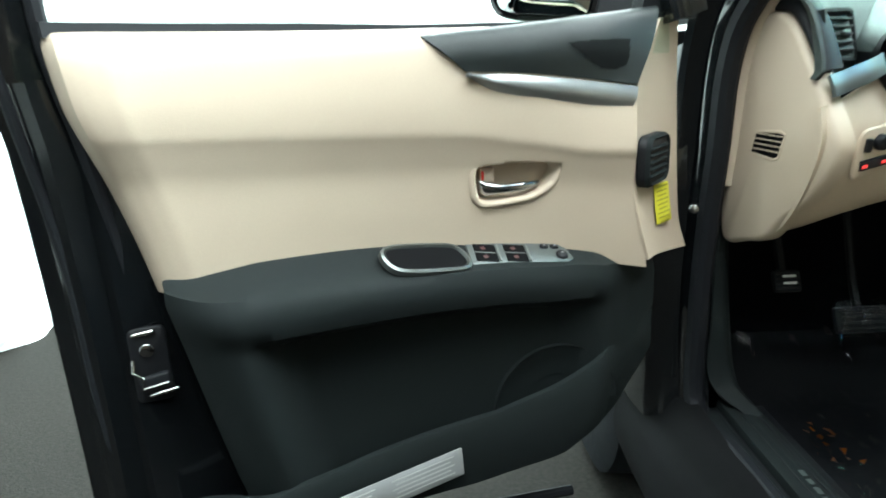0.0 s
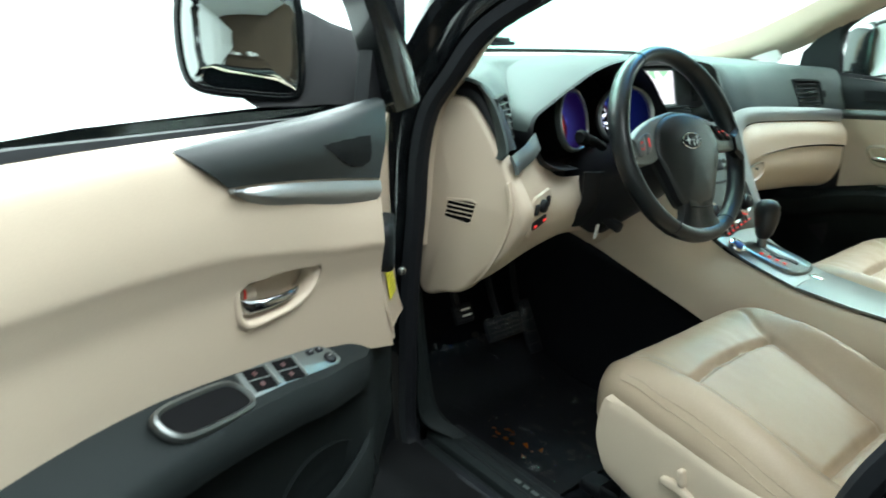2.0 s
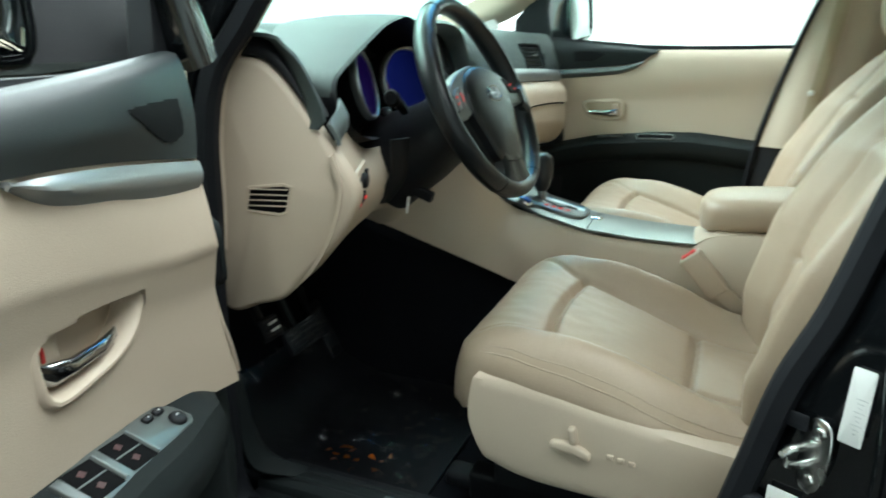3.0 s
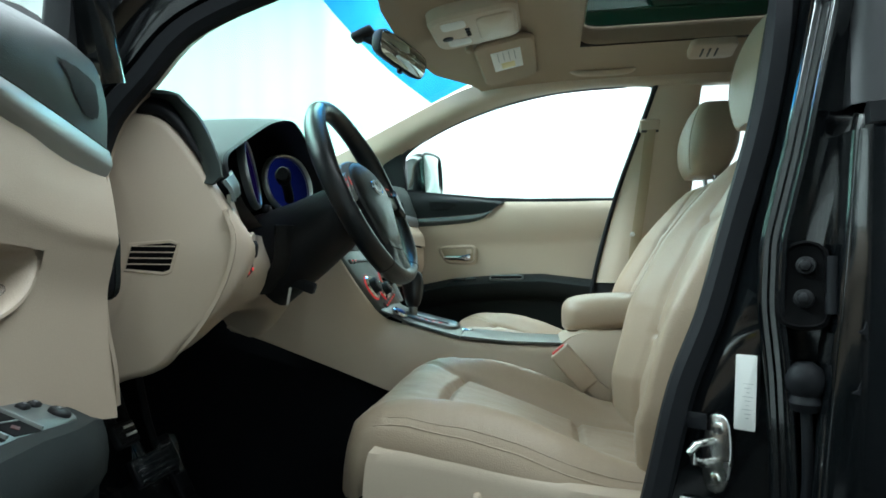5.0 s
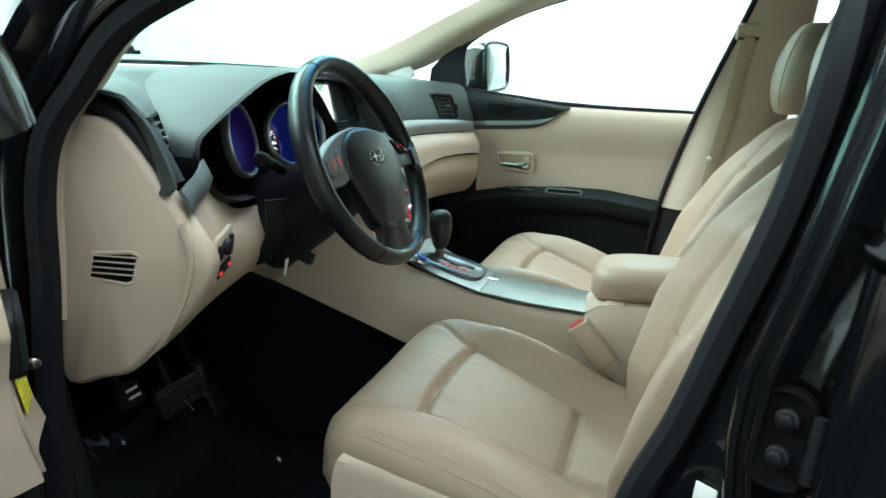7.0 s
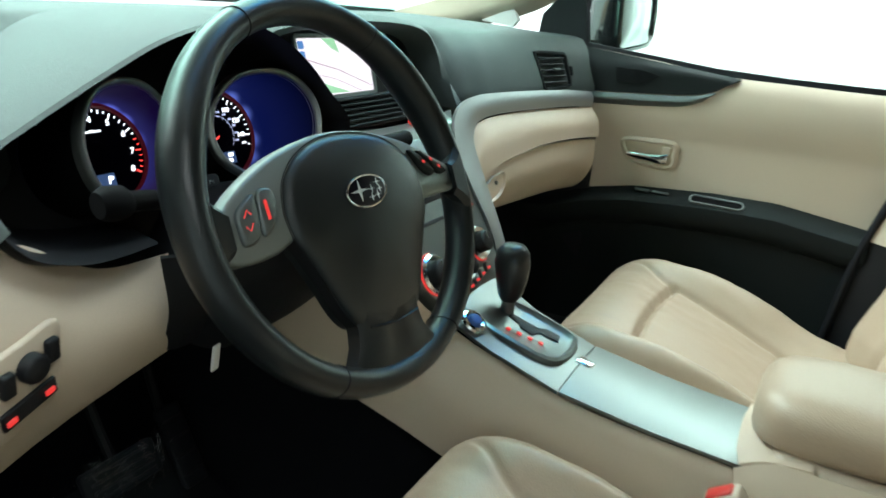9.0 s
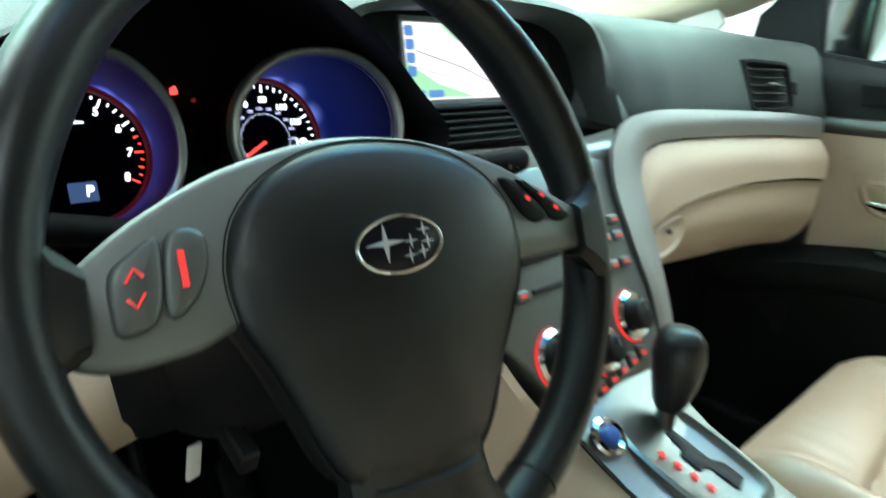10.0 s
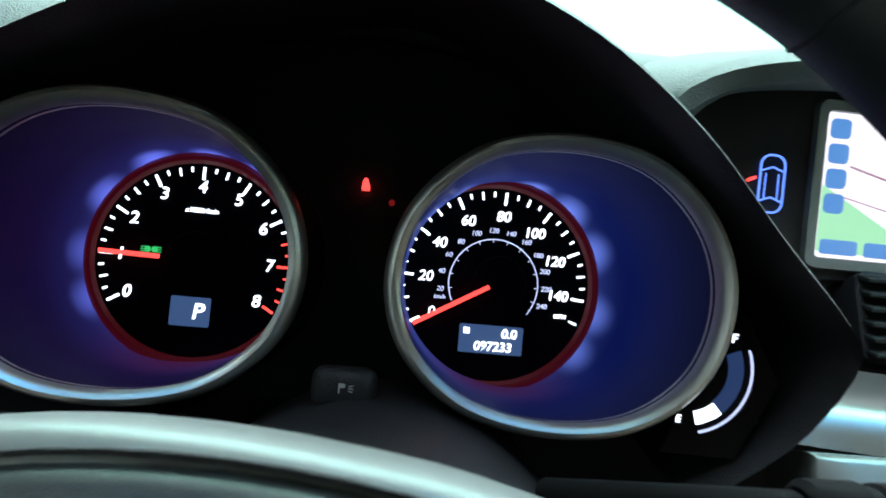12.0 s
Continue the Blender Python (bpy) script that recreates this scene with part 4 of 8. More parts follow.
for x in (-0.060, -0.013):
    s_ = part("window_switch", rbox(0.034, 0.039, 0.003, 0.001, MW @ pose(x, -0.002, 0.0052, 0, 0, -3)), WELL, sw, "dark recessed window switch pair")
    part("switch_lever", loft([[MW @ V(x + dx + 0.05 * y, y - 0.002, z) for dx, z in ((0.0170, 0.0050), (0.0170, 0.0078), (0.0178, 0.0090), (0.0195, 0.0092), (0.0208, 0.0082), (0.0215, 0.0055))] for y in (-0.0185, -0.0180, -0.0012, -0.0006, 0.0006, 0.0012, 0.0180, 0.0185)]), WHEELGREY, s_, "silver switch lever")
    part("switch_divider", rbox(0.032, 0.0016, 0.0012, 0.0004, MW @ pose(x - 0.001, -0.002, 0.0070, 0, 0, -3)), WHEELGREY, s_)
    for dy in (-0.011, 0.008):
        part("lit_mark", rbox(0.007, 0.006, 0.0006, 0, MW @ pose(x - 0.002, dy, 0.0069, 0, 0, 20)), FAINTRED, s_)
part("mirror_knob", slab(circle(0.0095, 18), 0.0105, MW @ Matrix.Translation((0.060, -0.006, 0)), 0.003), BLACK, sw)
part("knob_mark", rbox(0.005, 0.002, 0.0006, 0, MW @ pose(0.060, -0.004, 0.0107)), GREYLABEL, sw)
for x in (0.037, 0.054):
    part("lock_button", slab(rrect(0.013, 0.009, 0.003, 3), 0.0095, MW @ Matrix.Translation((x, 0.0135, 0)), 0.002), BLACK, sw)
    part("lit_mark", rbox(0.003, 0.002, 0.0006, 0, MW @ pose(x, 0.0135, 0.0097)), GREYLABEL, sw)

# Painted door shell, window frame, latch, weather strips.
SH_U = ((0.40, 0.60), (0.50, 0.80), (0.56, 0.875), (0.65, 0.892), (0.82, 0.893), (1.0, 0.895), (1.13, 0.900), (1.24, 0.912))


vs = [0.50, 0.51, 0.525, 0.56, 0.60, 0.65, 0.75, 0.85, 0.95, 1.05, 1.13, 1.2, 1.245]


def sp_(u, v, w):
    """On the shell, which draws back towards the hinges."""
    return DO + DU * u + DN * (w + (dbase(u) if u > 0.22 else lerp(-0.055, dbase(0.22), max(0.0, u) / 0.22))) + V(0, 0, v)


cols = [[sp_(lerp(-0.02, table(SH_U, v), s), max(v, 0.66 - 0.22 * s), w - 0.004) for v in vs] for s, w in ((0, -0.06), (0.2, -0.04), (0.5, -0.026), (0.8, -0.028), (0.93, -0.030), (0.95, -0.035), (0.96, -0.048), (0.985, -0.050), (1.0, -0.062), (1.01, -0.085), (1.03, -0.10), (1.03, -0.125), (0.5, -0.175), (0.0, -0.16), (0, -0.06))]
part("shell", grid(cols), PAINT, door, "black painted door shell")
part("door_seal_strip", tube(curve([dp(0.872, 1.30, -0.045), dp(0.868, 1.22, -0.042), dp(0.848, 1.1, -0.042), dp(0.835, 0.95, -0.045), dp(0.832, 0.80, -0.045), dp(0.80, 0.62, -0.042), dp(0.72, 0.53, -0.036), dp(0.50, 0.48, -0.032), dp(0.2, 0.46, -0.034)], 60), 0.009, 8, tuple(DN)), RUBBER, door)
part("edge_seal_strip", tube(curve([dp(0.925, 1.32, -0.07), dp(0.915, 1.2, -0.068), dp(0.893, 1.0, -0.068), dp(0.887, 0.8, -0.066), dp(0.87, 0.62, -0.062), dp(0.80, 0.5, -0.055)], 50), 0.006, 8, tuple(DN)), RUBBER, door)
part("window_weatherstrip", sweep([dp(u, 1.247 + (0.004 if u > 0.5 else 0.0), -0.032) for u in (0.87, 0.75, 0.6, 0.45, 0.3, 0.15)], [(0.010, -0.012), (-0.010, -0.012), (-0.010, -0.002), (-0.004, 0.004), (0.006, 0.003)]), RUBBER, door)
FR = [dp(0.02, 1.25, -0.075), dp(0.045, 1.34, -0.078), dp(0.075, 1.43, -0.082), dp(0.12, 1.51, -0.086), dp(0.20, 1.57, -0.09), dp(0.36, 1.61, -0.10), dp(0.55, 1.63, -0.105), dp(0.75, 1.625, -0.11), dp(0.85, 1.60, -0.11), dp(0.905, 1.50, -0.10), dp(0.905, 1.38, -0.092), dp(0.900, 1.27, -0.088), dp(0.898, 1.20, -0.09)]
part("window_frame", sweep(curve(FR, 70), [(0.024, 0.012), (0.026, 0.03), (-0.004, 0.034), (-0.03, 0.02), (-0.03, -0.02), (0.0, -0.028), (0.022, -0.012)], tuple(DN)), PAINT, door)
part("mirror_triangle", slab([(0.0, 0.0), (0.105, 0.0), (0.085, 0.10), (0.055, 0.19), (0.02, 0.20), (0.0, 0.17)], 0.03, frame_of(dp(-0.012, 1.25, -0.09), DU, (0, 0, 1)), 0.006), BLACK, door)
part("window_glass", grid([[dp(u, v, -0.055 - 0.10 * (v - 1.2)) for u in (0.05, 0.3, 0.6, 0.9)] for v in (1.20, 1.26)], 0.004), SIDEGLASS, door, "side window wound down").visible_shadow = False
ML3 = frame_of(dp(0.826, 0.870, -0.034), -DU, (0, 0, 1))
lt = part("latch", slab(rrect(0.042, 0.095, 0.008), 0.006, ML3, 0.002), BLACK, door, "black steel door latch")
part("latch_screw", slab(circle(0.009, 12), 0.006, ML3 @ Matrix.Translation((-0.002, 0.020, 0.003)), 0.002), DARKCHROME, lt)
part("latch_pawl", tube([ML3 @ V(-0.018, 0.012, 0.010), ML3 @ V(-0.020, -0.004, 0.012), ML3 @ V(-0.010, -0.012, 0.013), ML3 @ V(-0.012, -0.026, 0.012), ML3 @ V(0.016, -0.022, 0.013)], 0.0018, 8, (0.1, 0.2, 0.9)), ZINC, lt)
part("latch_mouth", rbox(0.036, 0.018, 0.012, 0.004, ML3 @ pose(0.002, -0.020, 0.006, 0, 0, 8)), RUBBER, lt)
part("latch_edge", rbox(0.034, 0.004, 0.008, 0.0018, ML3 @ pose(0.010, -0.034, 0.010, 0, 0, 8)), ZINC, lt)
part("latch_clip", rbox(0.026, 0.005, 0.006, 0.002, ML3 @ pose(-0.003, 0.042, 0.008, 0, 0, 5)), ZINC, lt)
part("check_bolt", slab(circle(0.009, 10), 0.01, frame_of(V(-0.835, 1.163, 0.923), (0.8, -0.6, 0), (0, 0, 1)), 0.002), ZINC, door)

# Door mirror on its foot.
mm = frame_of(V(-1.108, 1.198, 1.347), (0.925, -0.37, 0.0), (0.0, 0.06, 1))
mo = [tuple(p[:2]) for p in curve([(-0.098, 0.055, 0), (-0.085, 0.085, 0), (-0.02, 0.094, 0), (0.06, 0.090, 0), (0.092, 0.07, 0), (0.096, 0, 0), (0.092, -0.07, 0), (0.07, -0.092, 0), (0.0, -0.088, 0), (-0.07, -0.078, 0), (-0.095, -0.055, 0), (-0.102, 0, 0)], 48, closed=True)]
hs = part("mirror_housing", loft([[mm @ V(x, y, z) for x, y in pl] for pl, z in ((inset(mo, 0.014), -0.008), (inset(mo, 0.008), 0.004), (inset(mo, 0.002), 0.002), (mo, -0.01), (inset(mo, 0.006), -0.05), (inset(mo, 0.025), -0.09), (inset(mo, 0.06), -0.11))]), PAINT, door, "glossy black mirror housing")
part("mirror_glass", slab(inset(mo, 0.013), 0.003, mm @ Matrix.Translation((0, 0, -0.002)), 0.001), MIRROR, hs, "mirror glass")
part("mirror_foot", loft([[Vector(c) + V(math.cos(a) * r, math.sin(a) * r, math.sin(a + 0.5) * rz) for a in [2 * math.pi * j / 14 for j in range(14)]] for c, r, rz in (((-1.06, 1.235, 1.33), 0.060, 0.085), ((-1.01, 1.215, 1.325), 0.062, 0.080), ((-0.97, 1.18, 1.315), 0.05, 0.065), ((-0.93, 1.13, 1.305), 0.04, 0.055))]), BLACK, hs)

# ---- windscreen ----
glass = thing("windscreen", "green tinted windscreen with a blue shade band", "windscreen")
WS = [[(-0.72, 1.62, 1.315), (-0.4, 1.70, 1.325), (0, 1.73, 1.328), (0.4, 1.70, 1.325), (0.75, 1.64, 1.315)], [(-0.70, 1.30, 1.41), (-0.4, 1.38, 1.45), (0, 1.41, 1.46), (0.4, 1.38, 1.45), (0.70, 1.30, 1.415)],
      [(-0.62, 0.93, 1.56), (-0.35, 1.0, 1.60), (0, 1.02, 1.61), (0.35, 1.0, 1.60), (0.63, 0.93, 1.565)]]
part("pane", skin(WS, 24, 14), WINDSHIELD, glass).visible_shadow = False
part("shade_band", skin([WS[2], [(-0.58, 0.77, 1.625), (-0.33, 0.84, 1.652), (0, 0.86, 1.66), (0.33, 0.84, 1.652), (0.585, 0.77, 1.625)]], 24, 6), SHADEBAND, glass, "blue tinted shade band").visible_shadow = False
part("black_border", skin([[Vector(p) + V(0, 0.02, -0.004) for p in WS[0]], [Vector(p) + V(0, -0.02, 0.006) for p in WS[0]]], 24, 3, 0.002), BLACK, glass)
wiper = thing("wiper", "black wiper arm resting below the windscreen", "wiper")
part("arm", sweep([V(-0.62, 1.62, 1.335), V(-0.40, 1.615, 1.352), V(-0.20, 1.585, 1.356)], [(0.008, 0), (0, 0.006), (-0.008, 0), (0, -0.006)]), BLACK, wiper)
part("blade", sweep([V(-0.66, 1.60, 1.338), V(-0.40, 1.59, 1.346), V(-0.16, 1.57, 1.352)], [(0.004, -0.006), (0.004, 0.004), (-0.004, 0.004), (-0.004, -0.006)]), RUBBER, wiper)
part("clip", rbox(0.06, 0.014, 0.014, 0.004, pose(-0.20, 1.58, 1.36, 0, 3, -5)), BLACK, wiper)

# ---- dashboard ----
dash = thing("dashboard", "charcoal over beige dashboard with silver trim", "dashboard")
DX = [-0.758, -0.745, -0.72, -0.69, -0.655, -0.63, -0.60, -0.57, -0.54, -0.5, -0.46, -0.42, -0.38, -0.3, -0.1, 0.1, 0.24, 0.28, 0.34, 0.42, 0.52, 0.60, 0.65, 0.70, 0.735, 0.755]
FACE = ((-0.758, 1.01), (-0.74, 1.02), (-0.70, 1.05), (-0.655, 1.085), (-0.62, 1.10), (-0.59, 1.125), (-0.55, 1.165), (-0.50, 1.205), (-0.46, 1.225), (-0.40, 1.24), (-0.3, 1.245), (0.2, 1.245), (0.25, 1.17), (0.30, 1.12), (0.42, 1.10), (0.6, 1.08), (0.66, 1.06), (0.70, 1.040), (0.755, 1.02))


def dash_row(y0, dy, z0, ze):
    """A line across the dash: y0 fixed at the glass, else counted from the face; z0 in the middle, ze at the ends."""
    row = []
    for x in DX:
        e = smooth(abs(x), 0.55, 0.755)
        f = table(FACE, x)
        row.append(V(x, y0 if dy is None else f + dy, lerp(z0, ze, e)))
    return row


rows = [dash_row(1.64, None, 1.298, 1.288), dash_row(1.50, None, 1.320, 1.300), dash_row(1.33, None, 1.316, 1.296), dash_row(0, 0.075, 1.302, 1.290), dash_row(0, 0.035, 1.278, 1.272), dash_row(0, 0.012, 1.248, 1.245), dash_row(0, -0.004, 1.212, 1.208), dash_row(0, -0.016, 1.170, 1.166), dash_row(0, -0.004, 1.15, 1.15)]
for k, x in enumerate(DX):
    if -0.62 < x < 0.245:
        e = smooth(x, -0.52, -0.38)
        rows[3][k].y, rows[4][k].y = lerp(rows[3][k].y, 1.28, e), lerp(rows[4][k].y, 1.262, e)
for row in rows:
    for p in row:
        p.x = max(p.x, -0.747 + 0.247 * (1.10 - p.y))
part("dash_top", skin(rows, 110, 44, 0.006, flip=True, straight=True), DASHTOP, dash, "soft charcoal dash top")

CAP = [tuple(p[:2]) for p in curve([(-0.085, 0.195, 0), (-0.02, 0.196, 0), (0.012, 0.190, 0), (0.04, 0.165, 0), (0.073, 0.118, 0), (0.108, 0.062, 0), (0.138, 0.015, 0), (0.145, -0.012, 0), (0.13, -0.05, 0), (0.10, -0.092, 0), (0.075, -0.117, 0), (0.04, -0.15, 0), (0.012, -0.18, 0), (-0.03, -0.193, 0), (-0.10, -0.194, 0), (-0.105, 0.0, 0)], 80, closed=True)]
MCAP = frame_of(V(-0.735, 1.10, 1.06), (0.24, -0.97, 0), (0, 0, 1))
cap = part("end_panel", slab(CAP, 0.014, MCAP, 0.010, low=-0.02), BEIGE, dash, "beige dash end panel")
part("end_filler", slab([(-0.30, 0.0), (-0.30, 0.215), (-0.10, 0.222), (-0.02, 0.212), (0.005, 0.198), (0.05, 0.145), (0.085, 0.06), (0.092, 0.0)], -0.034, MCAP, 0.002, low=-0.040), BLACK, dash)
EDGE_IN = [(-0.34, 0.192), (-0.22, 0.195), (-0.13, 0.196), (-0.07, 0.1985), (-0.02, 0.199), (0.014, 0.193), (0.043, 0.167), (0.072, 0.125), (0.088, 0.100)]
EDGE_OUT = [(-0.34, 0.238), (-0.22, 0.236), (-0.13, 0.232), (-0.07, 0.230), (-0.018, 0.228), (0.025, 0.216), (0.057, 0.182), (0.083, 0.135), (0.096, 0.106)]
EDGE_MID = [(lerp(a[0], b[0], 0.5), lerp(a[1], b[1], 0.5)) for a, b in zip(EDGE_IN, EDGE_OUT)]
part("end_moulding", skin([[MCAP @ V(x, y, h) for x, y in line] for line, h in ((EDGE_IN, -0.014), (EDGE_IN, 0.004), (EDGE_MID, 0.005), (EDGE_OUT, -0.012), (EDGE_OUT, -0.030))], 40, 16, 0.003), BLACK, dash, "black moulding round the dash end")
MVT = MCAP @ pose(0.004, -0.014, 0.014, 0, 0, -4)
slot = [(-0.030, 0.014), (0.024, 0.021), (0.034, 0.019), (0.026, -0.018), (0.018, -0.022), (-0.036, -0.020)]
vt = part("side_vent", loft([[MVT @ V(x, y, z) for x, y in pl] for pl, z in ((inset(slot, -0.006), -0.001), (inset(slot, -0.004), 0.0012), (slot, 0.0008), (inset(slot, 0.001), -0.004))], caps=False), BEIGE, cap)
part("vent_hole", slab(slot, 0.0005, MVT, 0.0002), WELL, vt)
for k in range(4):
    y = -0.013 + 0.0088 * k
    part("slat", sweep([MVT @ V(-0.036 + 0.001 * k, y, 0.0015), MVT @ V(0.032, y + 0.003, 0.0015)], [(0.0008, -0.001), (0.0008, 0.001), (-0.0008, 0.001), (-0.0008, -0.001)], tuple(MVT.to_3x3().col[2])), BEIGE, vt)


def air_vent(x, side):
    """A trapezoid outlet with slats and a bright thumb tab."""
    m = frame_of(V(x, table(FACE, x) - 0.006, 1.217), (1, -0.28 if side > 0 else 0.72, 0), (0, 0.30, 0.95))
    o = [(-0.045, 0.030), (0.038, 0.026), (0.045, -0.028), (-0.030, -0.032)] if side > 0 else [(-0.038, 0.028), (0.040, 0.030), (0.035, -0.034), (-0.045, -0.030)]
    k_ = 1.22 if side > 0 else 1.12
    o = [tuple(p[:2]) for p in resample([(a[0] * k_, a[1] * k_, 0) for a in o + o[:1]], 33)][:32]
    v = part("air_vent", loft([[m @ V(a, b, z) for a, b in pl] for pl, z in ((inset(o, -0.010), -0.006), (inset(o, -0.007), 0.006), (inset(o, -0.002), 0.006), (o, 0.002), (inset(o, 0.003), -0.014))], caps=False), DARK, dash, "black air outlet with slats")
    part("vent_box", slab(inset(o, 0.002), 0.001, m @ Matrix.Translation((0, 0, -0.012)), 0.0002), BLACK, v)
    for k in range(5):
        part("slat", rbox(0.070 * k_, 0.0035, 0.014, 0.0015, m @ pose(0.002 * (2 - k) * side * 0.6, (-0.022 + 0.011 * k) * k_, 0.0, 18, 0, 0)), BLACK, v)
    part("thumb_tab", rbox(0.022, 0.006, 0.010, 0.002, m @ pose(0.004, 0.0, 0.008)), SILVER, v)
    part("thumb_wheel", rbox(0.010, 0.022, 0.008, 0.003, m @ pose(0.056 * side * k_, -0.004, 0.002)), DARK, v)


air_vent(0.605, 1)
air_vent(-0.662, -1)

# Silver strips.
part("silver_strip", skin([[(-0.716, 0.998, 1.155), (-0.69, 1.010, 1.160), (-0.65, 1.022, 1.172), (-0.61, 1.045, 1.184)], [(-0.714, 0.988, 1.139), (-0.69, 1.000, 1.144), (-0.65, 1.012, 1.156), (-0.61, 1.036, 1.168)], [(-0.712, 0.985, 1.125), (-0.69, 0.998, 1.130), (-0.65, 1.010, 1.142), (-0.605, 1.034, 1.156)]], 20, 10, 0.006), SILVERD, dash, "silver dash strip")
part("silver_strip", skin([[(0.700, 1.010, 1.166), (0.60, 1.035, 1.174), (0.45, 1.054, 1.182), (0.30, 1.064, 1.189), (0.215, 1.065, 1.190), (0.160, 1.063, 1.180), (0.128, 1.055, 1.155), (0.120, 1.040, 1.11), (0.125, 1.010, 1.05), (0.135, 0.970, 0.975), (0.13, 0.94, 0.91)],
                           [(0.702, 1.004, 1.152), (0.60, 1.027, 1.160), (0.45, 1.047, 1.168), (0.30, 1.057, 1.173), (0.225, 1.058, 1.172), (0.182, 1.056, 1.162), (0.155, 1.048, 1.135), (0.150, 1.032, 1.095), (0.151, 1.002, 1.038), (0.150, 0.962, 0.968), (0.14, 0.932, 0.91)],
                           [(0.703, 1.005, 1.134), (0.60, 1.028, 1.141), (0.45, 1.047, 1.147), (0.30, 1.057, 1.152), (0.240, 1.058, 1.150), (0.205, 1.055, 1.140), (0.184, 1.045, 1.115), (0.180, 1.028, 1.080), (0.178, 1.000, 1.025), (0.165, 0.962, 0.96), (0.147, 0.935, 0.91)]], 70, 8, 0.006, flip=True), SILVERL, dash, "silver dash strip")

# Beige lower dash: knee bolster, glove box.
part("knee_panel", skin([[(-0.728, 0.985, 1.112), (-0.68, 1.004, 1.124), (-0.605, 1.042, 1.146), (-0.52, 1.06, 1.092), (-0.43, 1.07, 1.08)], [(-0.728, 0.972, 1.06), (-0.68, 0.992, 1.06), (-0.60, 1.015, 1.05), (-0.52, 1.035, 1.03), (-0.43, 1.05, 1.02)],
                         [(-0.73, 1.0, 0.98), (-0.68, 1.01, 0.985), (-0.60, 1.03, 0.985), (-0.52, 1.05, 0.975), (-0.43, 1.07, 0.975)], [(-0.73, 1.06, 0.905), (-0.68, 1.06, 0.915), (-0.60, 1.075, 0.93), (-0.52, 1.085, 0.945), (-0.43, 1.095, 0.955)], [(-0.73, 1.13, 0.872), (-0.68, 1.13, 0.885), (-0.60, 1.15, 0.91), (-0.52, 1.16, 0.925), (-0.43, 1.17, 0.935)]], 30, 24, 0.006, flip=True), BEIGE, dash, "beige knee panel")
part("under_panel", skin([[(-0.45, 1.09, 0.965), (-0.36, 1.09, 0.97), (-0.27, 1.08, 0.985), (-0.19, 1.05, 1.02)], [(-0.48, 1.13, 0.935), (-0.36, 1.12, 0.935), (-0.27, 1.13, 0.915), (-0.21, 1.17, 0.865)], [(-0.48, 1.25, 0.93), (-0.36, 1.25, 0.93), (-0.27, 1.25, 0.91), (-0.22, 1.25, 0.87)]], 24, 14, 0.005, flip=True), BEIGE, dash)
MSW = frame_of(V(-0.624, 1.008, 1.042), (0.93, 0.30, 0.0), (0, -0.12, 0.99)) @ Matrix.Scale(0.92, 4)
sp = part("switch_panel", slab([tuple(p[:2]) for p in curve([(-0.036, 0.030, 0), (0.0, 0.040, 0), (0.036, 0.045, 0), (0.040, 0.02, 0), (0.032, -0.032, 0), (0, -0.042, 0), (-0.036, -0.050, 0), (-0.042, -0.02, 0)], 40, closed=True)], 0.006, MSW, 0.003), BEIGE, dash, "beige switch panel")
for x, w in ((-0.023, 0.014), (0.026, 0.014)):
    part("rocker_switch", rbox(w, 0.024, 0.010, 0.003, MSW @ pose(x, 0.014 + 0.2 * x, 0.007)), BLACK, sp)
part("mirror_knob", slab(circle(0.014, 20), 0.018, MSW @ Matrix.Translation((0.002, 0.014, 0)), 0.004), BLACK, sp)
part("button_pad", rbox(0.060, 0.018, 0.008, 0.002, MSW @ pose(-0.002, -0.022, 0.006, 0, 0, 8)), BLACK, sp)
for x in (-0.024, 0.018):
    part("red_lamp", rbox(0.010, 0.005, 0.004, 0.001, MSW @ pose(x, -0.0225 + 0.14 * x, 0.0105, 0, 0, 8)), DIMRED, sp)
GB = [[(0.180, 1.032, 1.085), (0.192, 1.047, 1.118), (0.222, 1.053, 1.142), (0.29, 1.054, 1.149), (0.45, 1.045, 1.145), (0.60, 1.026, 1.138), (0.703, 1.000, 1.132)],
      [(0.180, 1.020, 1.055), (0.195, 1.027, 1.085), (0.228, 1.031, 1.108), (0.29, 1.032, 1.116), (0.45, 1.023, 1.115), (0.60, 1.004, 1.108), (0.706, 0.980, 1.100)],
      [(0.180, 1.020, 1.018), (0.195, 1.022, 1.035), (0.228, 1.022, 1.052), (0.29, 1.022, 1.066), (0.45, 1.017, 1.074), (0.60, 0.998, 1.071), (0.708, 0.976, 1.063)]]
GD = [[V(*p) + V(0, 0.006, -0.006) for p in GB[2]], [(0.180, 1.03, 1.0), (0.195, 1.03, 1.008), (0.24, 1.028, 1.015), (0.30, 1.025, 1.015), (0.45, 1.02, 1.01), (0.60, 1.004, 1.0), (0.706, 0.984, 0.985)],
      [(0.178, 1.06, 0.985), (0.195, 1.06, 0.975), (0.24, 1.06, 0.965), (0.30, 1.06, 0.955), (0.45, 1.055, 0.945), (0.60, 1.042, 0.938), (0.704, 1.025, 0.93)], [(0.172, 1.16, 0.97), (0.19, 1.16, 0.955), (0.24, 1.16, 0.945), (0.30, 1.16, 0.935), (0.45, 1.15, 0.925), (0.60, 1.14, 0.92), (0.70, 1.12, 0.915)]]
part("glove_box_top", skin(GB, 40, 14, 0.006, flip=True), BEIGE, dash, "beige upper glove box panel")
gl = part("glove_box_lid", skin(GD, 40, 16, 0.006, flip=True), BEIGE, dash, "beige glove box lid")
